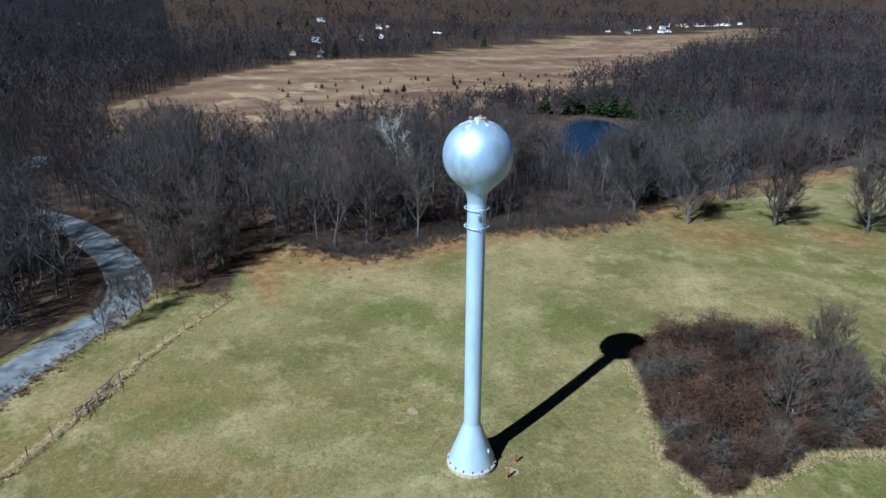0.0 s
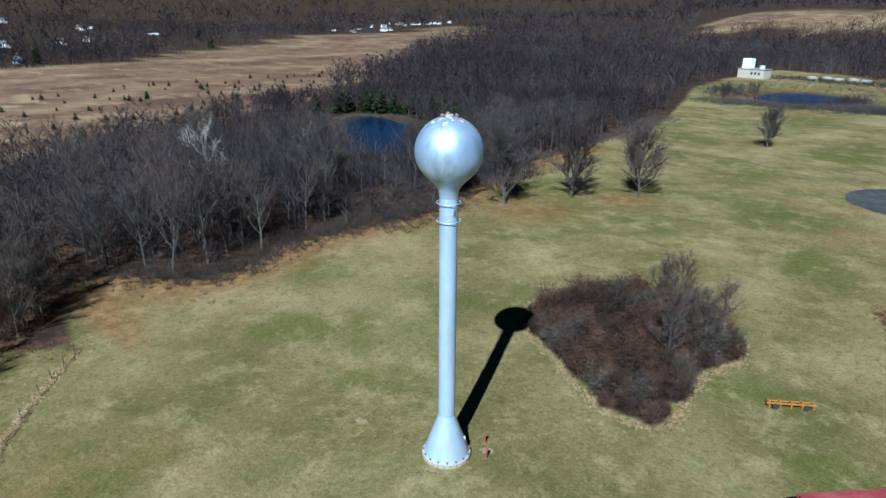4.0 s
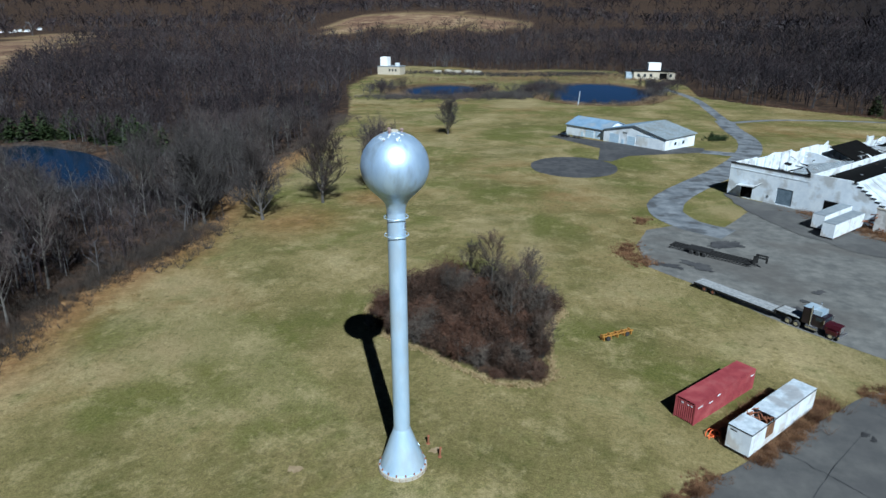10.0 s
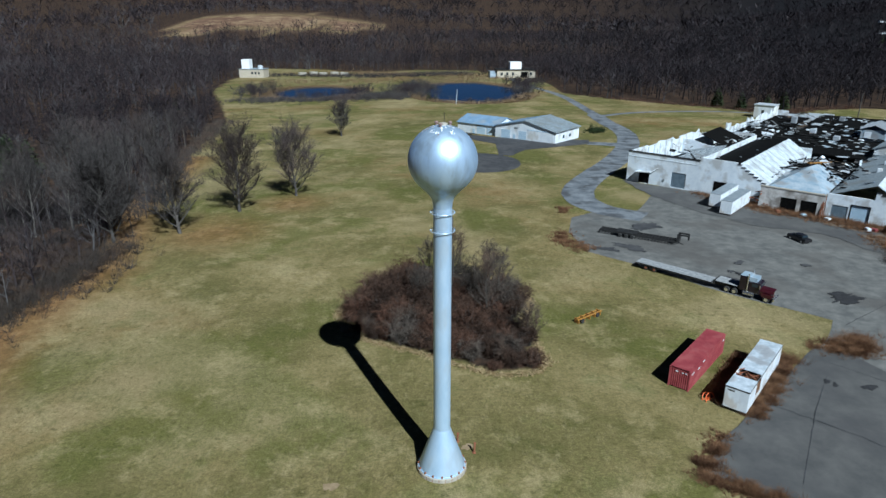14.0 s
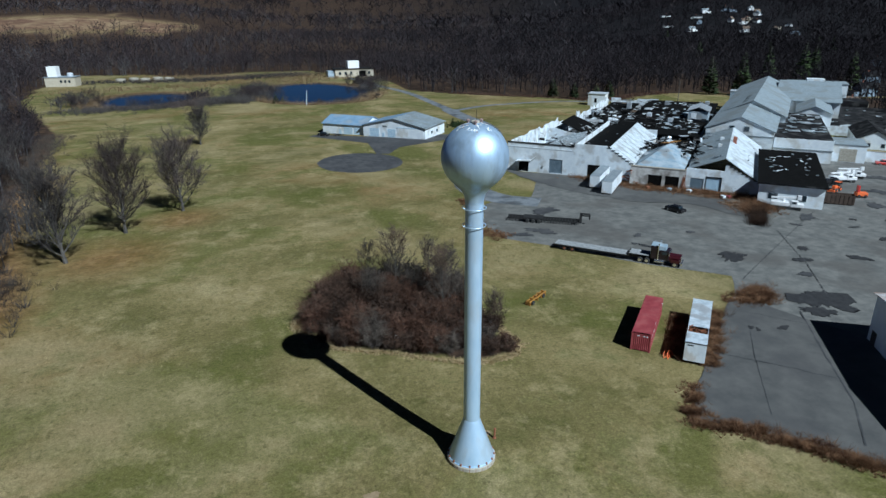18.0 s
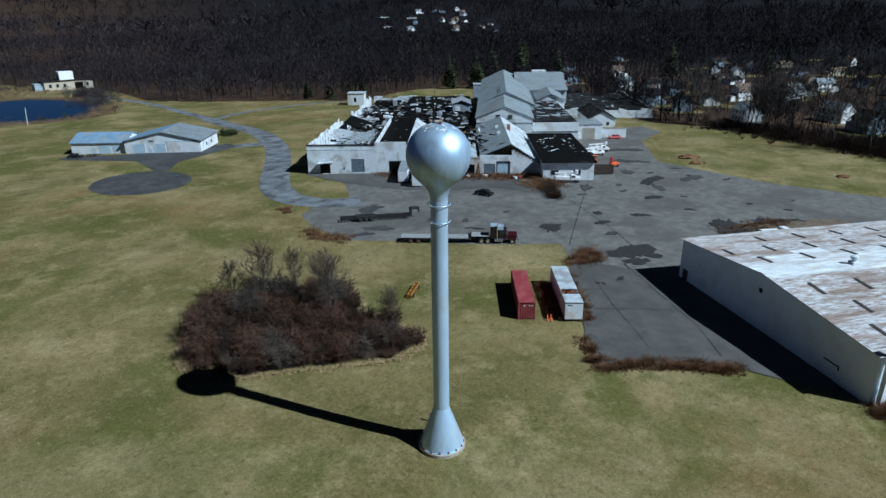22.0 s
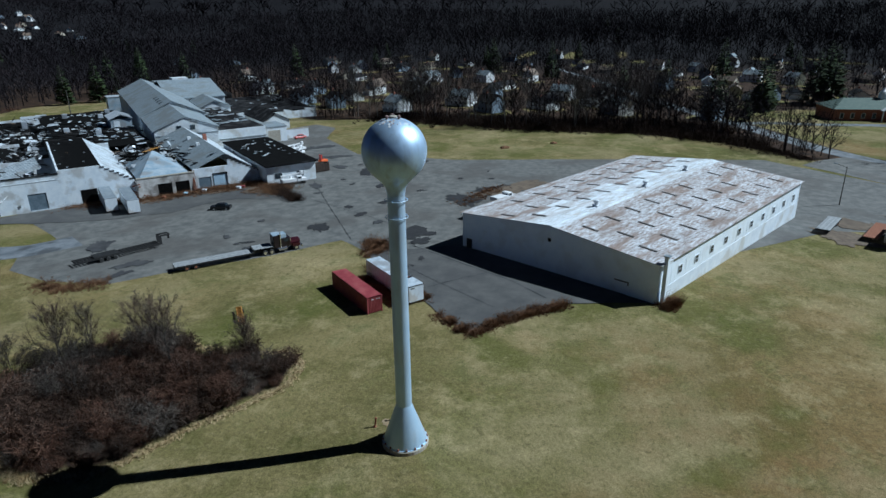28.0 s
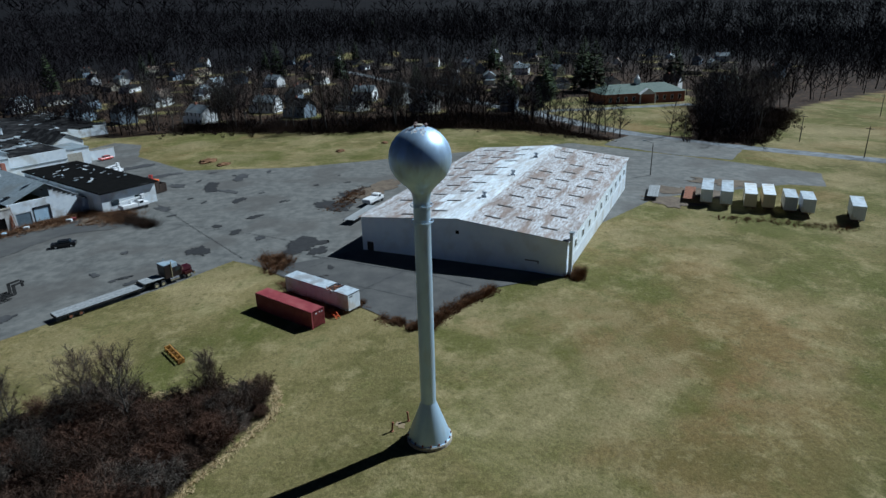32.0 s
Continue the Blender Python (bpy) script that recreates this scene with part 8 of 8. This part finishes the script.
def evergreen_meshes(seed, h, r, rows=15):
    rnd = random.Random(seed)
    vs, fs = [], []
    for i in range(rows):
        z = h * (0.06 + 0.92 * i / rows)
        rr = r * (1 - i / rows) ** 0.8 + 0.15
        for k in range(int(30 * (1 - 0.6 * i / rows))):
            a = rnd.uniform(0, 6.28)
            L = rr * rnd.uniform(0.7, 1.15)
            o = Vector((0.25 * rr * math.cos(a), 0.25 * rr * math.sin(a), z))
            d = Vector((math.cos(a), math.sin(a), rnd.uniform(-0.3, 0.45))).normalized()
            side = Vector((-math.sin(a), math.cos(a), rnd.uniform(-0.5, 0.5))) * (0.16 * rr + 0.08)
            b = len(vs)
            vs.extend((tuple(o - side * 0.4), tuple(o + d * L * 0.6 - side), tuple(o + d * L), tuple(o + d * L * 0.6 + side)))
            fs.append((b, b + 1, b + 2, b + 3))
    m = bpy.data.meshes.new("crown")
    m.from_pydata(vs, [], fs)
    m.materials.append(M["evergreen"])
    t = finish("trunk", lathe([(0.02 * h, -0.3), (0.006 * h, 0.95 * h)], 6), M["bark"])
    return [t, m]


CEDAR = [evergreen_meshes(80 + i, 7, 2.0) for i in range(2)]
PINE = [evergreen_meshes(90 + i, 20, 4.2, 18) for i in range(2)]
random.seed(41)
BANK = [(-210, 136), (-209, 156), (-184, 166), (-158, 162), (-136, 148), (-120, 130)]
for k in range(60):
    e = random.uniform(0, 4.99) * (1 if k % 3 else 0.6)
    (ax, ay), (bx, by) = BANK[int(e)], BANK[int(e) + 1]
    x, y = ax + (bx - ax) * (e % 1) + random.uniform(-5, 5), ay + (by - ay) * (e % 1) + random.uniform(-5, 5)
    plant("cedar", random.choice(CEDAR), x, y, random.uniform(0.9, 1.7), random.uniform(0, 6), "dark green cedar on the pond bank", "tree", "cedars round the wood pond")
for k in range(150):
    x, y = random.uniform(-420, -200), random.uniform(40, 330)
    if float(inside(x, y, DRY)) > 4:
        plant("cedar", random.choice(CEDAR), x, y, random.uniform(0.25, 0.6), random.uniform(0, 6), "small dark cedar in the tawny field", "tree", "cedars in the field")
for x, y, s in ((-3, 346, 0.9), (1, 349, 0.8), (64, 212, 0.5), (166, 300, 1.4), (158, 312, 1.6), (176, 292, 1.3), (190, 302, 1.5), (-132, 285, 1.0), (-128, 292, 0.8)):
    plant("cedar", random.choice(CEDAR), x, y, s, random.uniform(0, 6), "dark green evergreen tree standing apart", "tree", "scattered evergreens")
for x, y, s in ((292, -80, 1.0), (298, -84, 0.9), (286, -62, 0.7), (330, -120, 1.2), (338, -114, 1.1), (420, -140, 1.2), (300, -60, 0.8), (330, 330, 1.1), (350, 320, 1.2), (372, 300, 1.0), (420, 380, 1.1), (400, -200, 1.1), (300, -190, 0.7), (470, 40, 1.1), (540, 100, 1.2), (470, 260, 1.1), (260, 300, 0.9), (275, 290, 1.0), (252, -68, 0.5), (520, -90, 1.2)):
    plant("pine", random.choice(PINE), x, y, 1.35 * s, random.uniform(0, 6), "tall dark pine among the houses", "tree", "pines")

for x, y in ((-748, 98), (-765, 132), (-728, 166), (-700, 158), (-690, 92), (-705, 80), (-1190, 210), (-1170, 235)):
    plant("pine", random.choice(PINE), x, y, random.uniform(0.9, 1.3), random.uniform(0, 6), "dark pine beside a far house", "tree", "pines")
for k in range(34):
    az, r = (random.uniform(142, 186), random.uniform(760, 1500)) if k < 12 else (random.uniform(-32, 55), random.uniform(340, 1250))
    x, y = r * math.cos(radians(az)), r * math.sin(radians(az))
    if max(float(inside(x, y, q)) for q in (OPEN, DRY, LAWN)) < -3 and all(math.hypot(x - a, y - b) > 13 for a, b in HOUSES):
        plant("pine", random.choice(PINE), x, y, random.uniform(0.9, 1.3), random.uniform(0, 6), "tall dark pine in the bare wood", "tree", "pines")

# trees that stand before the eastern wood
random.seed(43)
for k in range(48):
    e = random.random()
    x, y = 214 + 16 * math.sin(e * 9) + random.uniform(-3, 16), 108 - 160 * e
    if float(inside(x, y, OPEN)) < -1:
        plant("tree", random.choice(WOOD), x, y, random.uniform(0.85, 1.2), random.uniform(0, 6), "tall bare tree at the edge of the eastern wood", "tree", "trees of the eastern wood")
for k in range(90):
    x, y = random.uniform(150, 300), random.uniform(-212, -104)
    if float(inside(x, y, [(163, -107), (150, -118), (234, -184), (313, -217), (264, -150)])) > 1:
        plant("tree", random.choice(WOOD), x, y, random.uniform(0.7, 0.95), random.uniform(0, 6), "bare tree in the roadside wood", "tree", "trees of the roadside wood")

# ---- houses ----
def house_proto(L, W, E, A, wall_mat, roof_mat, label, panes=True):
    t = thing("house", pose(0, 0, -50), label, "house", "houses among the trees")
    gabled(t, L, W, E, A, wall_mat, roof_mat, x0=-L / 2, y0=-W / 2)
    part("chimney", box(L * 0.2, L * 0.2 + 0.8, -0.4, 0.4, A - 1.5, A + 1.1), M["brick"], t)
    for y, sgn in ((-W / 2, -1), (W / 2, 1)):
        for i in range(4 if panes else 0):
            for z in (1.0, 3.8) if E > 4.5 else (1.0,):
                x = -L / 2 + L * (i + 0.5) / 4
                part("window", box(x - 0.45, x + 0.45, y - 0.05, y + 0.05, z, z + 1.3), M["glass"], t)
    part("door", box(-0.5, 0.5, -W / 2 - 0.07, -W / 2, 0, 2.1), M["dark_roof"], t)
    part("garage", box(L / 2, L / 2 + 4, -W / 2 + 1, W / 2 - 1, -1, 2.8), M[wall_mat], t)
    part("garage_roof", slope(L / 2, L / 2 + 4.4, -W / 2 + 0.7, W / 2 - 0.7, 3.4, 2.7), M[roof_mat], t)
    return t


M["blue_siding"] = material("blue_grey_siding", (0.20, 0.26, 0.34), (0.26, 0.32, 0.40), 0.5, 0.8)
M["tan_siding"] = material("tan_siding", (0.40, 0.36, 0.29), (0.48, 0.44, 0.36), 0.5, 0.8)
M["white_siding"] = material("white_siding", (0.76, 0.78, 0.81), (0.84, 0.86, 0.88), 0.5, 0.7)
M["brown_roof"] = material("brown_shingle", (0.10, 0.075, 0.06), (0.17, 0.13, 0.10), 1.0, 0.9)
KINDS = ((12, 8, 5.4, 8.2, "white_siding", "grey_roof", "white two-storey house with a grey roof"),
         (13, 8, 3.0, 5.6, "tan_siding", "brown_roof", "tan single-storey house with a brown roof"),
         (11, 8, 5.2, 8.4, "blue_siding", "dark_roof", "blue-grey two-storey house with a dark roof"),
         (14, 8, 3.0, 5.4, "white_siding", "dark_roof", "white single-storey house with a dark roof"),
         (10, 7.5, 5.2, 9.0, "white_siding", "brown_roof", "white gabled house with a brown roof"))
random.seed(47)
BUILT = {}
for i, (x, y) in enumerate(HOUSES):
    k, near = random.randrange(5), math.hypot(x, y) < 800
    m = pose(x, y, gz(x, y) + 0.3, 0, 0, random.choice((-20, 70, 160, 40)) + random.uniform(-15, 15))
    if (k, near) in BUILT:
        copy_thing(BUILT[k, near], m)
    else:
        BUILT[k, near] = house_proto(*KINDS[k], panes=near)
        BUILT[k, near].matrix_basis = m

# brick hall with a cupola
t = thing("brick_hall", pose(280, -127, gz(272, -127), 0, 0, 99.3), "red brick hall with a hipped roof, portico and white cupola", "building")
L, W, E, A = 46, 18, 5.2, 9.0
part("wall", box(-L / 2, L / 2, -W / 2, W / 2, -2, E), M["brick"], t, "red brick walls")
bm = bmesh.new()
a = [bm.verts.new(c) for c in ((-L / 2 - 0.6, -W / 2 - 0.6, E), (L / 2 + 0.6, -W / 2 - 0.6, E), (L / 2 + 0.6, W / 2 + 0.6, E), (-L / 2 - 0.6, W / 2 + 0.6, E), (-L / 2 + 7, 0, A), (L / 2 - 7, 0, A))]
for q in ((0, 1, 5, 4), (1, 2, 5), (2, 3, 4, 5), (3, 0, 4), (3, 2, 1, 0)):
    bm.faces.new([a[i] for i in q])
M["green_roof"] = material("dull_green_roof", (0.06, 0.10, 0.085), (0.10, 0.14, 0.12), 0.8, 0.8)
part("roof", bm, M["green_roof"], t, "dull green hipped roof")
rot = Matrix(((0, 1, 0, 0), (1, 0, 0, 0), (0, 0, 1, 0), (0, 0, 0, 1)))
for k, sg in ((1, 1),):
    pd = part("pediment", prism([(-4.5, E - 0.4), (4.5, E - 0.4), (0, E + 2.4)], W / 2 + 0.3, W / 2 + 3.0), M["white_siding"], t, "white portico pediment")
    pd.matrix_basis = rot
    for x in (-4.2, 4.2):
        part("column", lathe([(0.35, -1), (0.3, E - 0.4)], 12), M["white_siding"], t, at=pose(x, W / 2 + 2.6, 0))
for i in range(10):
    x = -L / 2 + 3 + i * 4.4
    if abs(x) > 4:
        w = part("window", box(x - 0.8, x + 0.8, W / 2, W / 2 + 0.06, 1.2, 3.6), M["white_siding"], t)
        part("pane", box(x - 0.65, x + 0.65, W / 2 + 0.06, W / 2 + 0.08, 1.35, 3.45), M["glass"], w)
cu = part("cupola", box(-1.2, 1.2, -1.2, 1.2, A - 0.8, A + 2.0), M["white_siding"], t, "white cupola")
part("dome", lathe([(1.5, A + 2.0), (1.3, A + 2.7), (0.7, A + 3.3), (0.1, A + 4.6)], 12), M["white_siding"], cu)

# pump house and pond house
t = thing("pump_house", pose(-168, 527, gz(-160, 527), 0, 0, -8), "cream pump house with a white tower block", "building")
part("wall", box(0, 22, 0, 12, -3, 7), M["tan_siding"], t)
part("tower", box(2, 9, 2, 9, 7, 15), M["white_siding"], t, "plain white tower block")
part("roof", box(-0.4, 22.4, -0.4, 12.4, 7, 7.4), M["grey_roof"], t)
for x in (11, 14, 17):
    part("window", box(x, x + 1.6, -0.06, 0, 3, 5), M["glass"], t)
part("tank", lathe([(2.2, 7.4), (2.2, 9.6), (1.8, 10)], 20), M["tin"], t, at=pose(17, 6, 0))
t = thing("pond_house", pose(56, 530, gz(66, 530), 0, 0, 4), "cream flat-roofed pond house with a white upper room", "building")
part("wall", box(0, 34, 0, 14, -3, 6.5), M["tan_siding"], t)
part("roof", box(-0.8, 34.8, -0.8, 14.8, 6.5, 7.0), M["dark_roof"], t)
part("upper_room", box(12, 22, 3, 11, 7.0, 13), M["white_siding"], t)
part("annex", box(-6, 0, 2, 11, -3, 5.2), M["hip_sheet"], t)
# The shaded inside of the bay is a black slab on the wall.
part("bay_shade_slab", box(21, 27, -0.05, 0.0, 0, 5), M["dark"], t, "black slab for the unlit inside of the bay")
for x in (3, 8, 13, 29):
    part("window", box(x, x + 2, -0.06, 0, 2, 4.5), M["glass"], t)
t = thing("filter_tanks", pose(-120, 560, gz(-120, 560)), "row of low pale settling tanks", "tanks")
for i in range(5):
    part("tank", lathe([(4, -1), (4, 2.4), (3.6, 2.4), (3.6, 1.8)], 20), M["concrete"], t, at=pose(i * 9.5, (i % 2) * 6, 0))

# pale ripped litter seen inside the thicket
for x, y in ((-1.5, 26.5), (5.5, 35.5)):
    bm = bmesh.new()
    bmesh.ops.create_icosphere(bm, subdivisions=2, radius=0.4)
    for v in bm.verts:
        v.co = Vector((v.co.x, v.co.y, max(v.co.z, -0.3) * 0.7)) * (1 + 0.3 * noise.noise(v.co * 3))
    single("white_boulder", bm, M["trailer_white"], pose(x, y, 0.2), "pale boulder half hidden in the thicket", "boulder", "pale boulders")

# worn bare spots in the lawn
M["bare"] = material("bare_pale_soil", (0.20, 0.145, 0.08), (0.30, 0.23, 0.14), 1.5, 0.95, coords="World")
for i, (x, y, a, b) in enumerate(((-10.2, -2.1, 0.8, 0.5), (2.6, 3.0, 0.6, 0.35), (2.0, 29, 0.6, 0.4))):
    blot(x, y, a, b, 20 * i, "bare", "bare worn soil spot in the lawn", 60 + i, 0.03)

M["gravel"] = material("brown_gravel_soil", (0.085, 0.062, 0.045), (0.16, 0.125, 0.09), 0.8, 0.95, coords="World", c=(0.06, 0.045, 0.035), c_amount=0.5, c_scale=0.2)
for i, (x, y, a, b, turn) in enumerate(((92, -70, 9, 4, 60), (100, -84, 8, 4, 60), (84, -62, 6, 3, 50), (108, 6, 10, 3.5, -30))):
    blot(x, y, a, b, turn, "gravel", "bare brown gravel at the yard edge", 80 + i, 0.13)

# broken ground and dead growth before the mill
for i, (u, v, a, b) in enumerate(((40, -7, 5, 2.2), (55, -8, 6, 2.4), (63, -14, 4, 6), (30, -4, 4, 1.6))):
    p = MILL @ Vector((u, v, 0))
    blot(p.x, p.y, a, b, -41, "gravel", "brown rubble-strewn ground before the mill", 90 + i, 0.14)
    tufts("weeds", [(p.x - 3, p.y + 2), (p.x + 3, p.y - 2)], 260, 1.6, "weeds", 1.0, "dead weeds on the rubble before the mill", 95 + i)
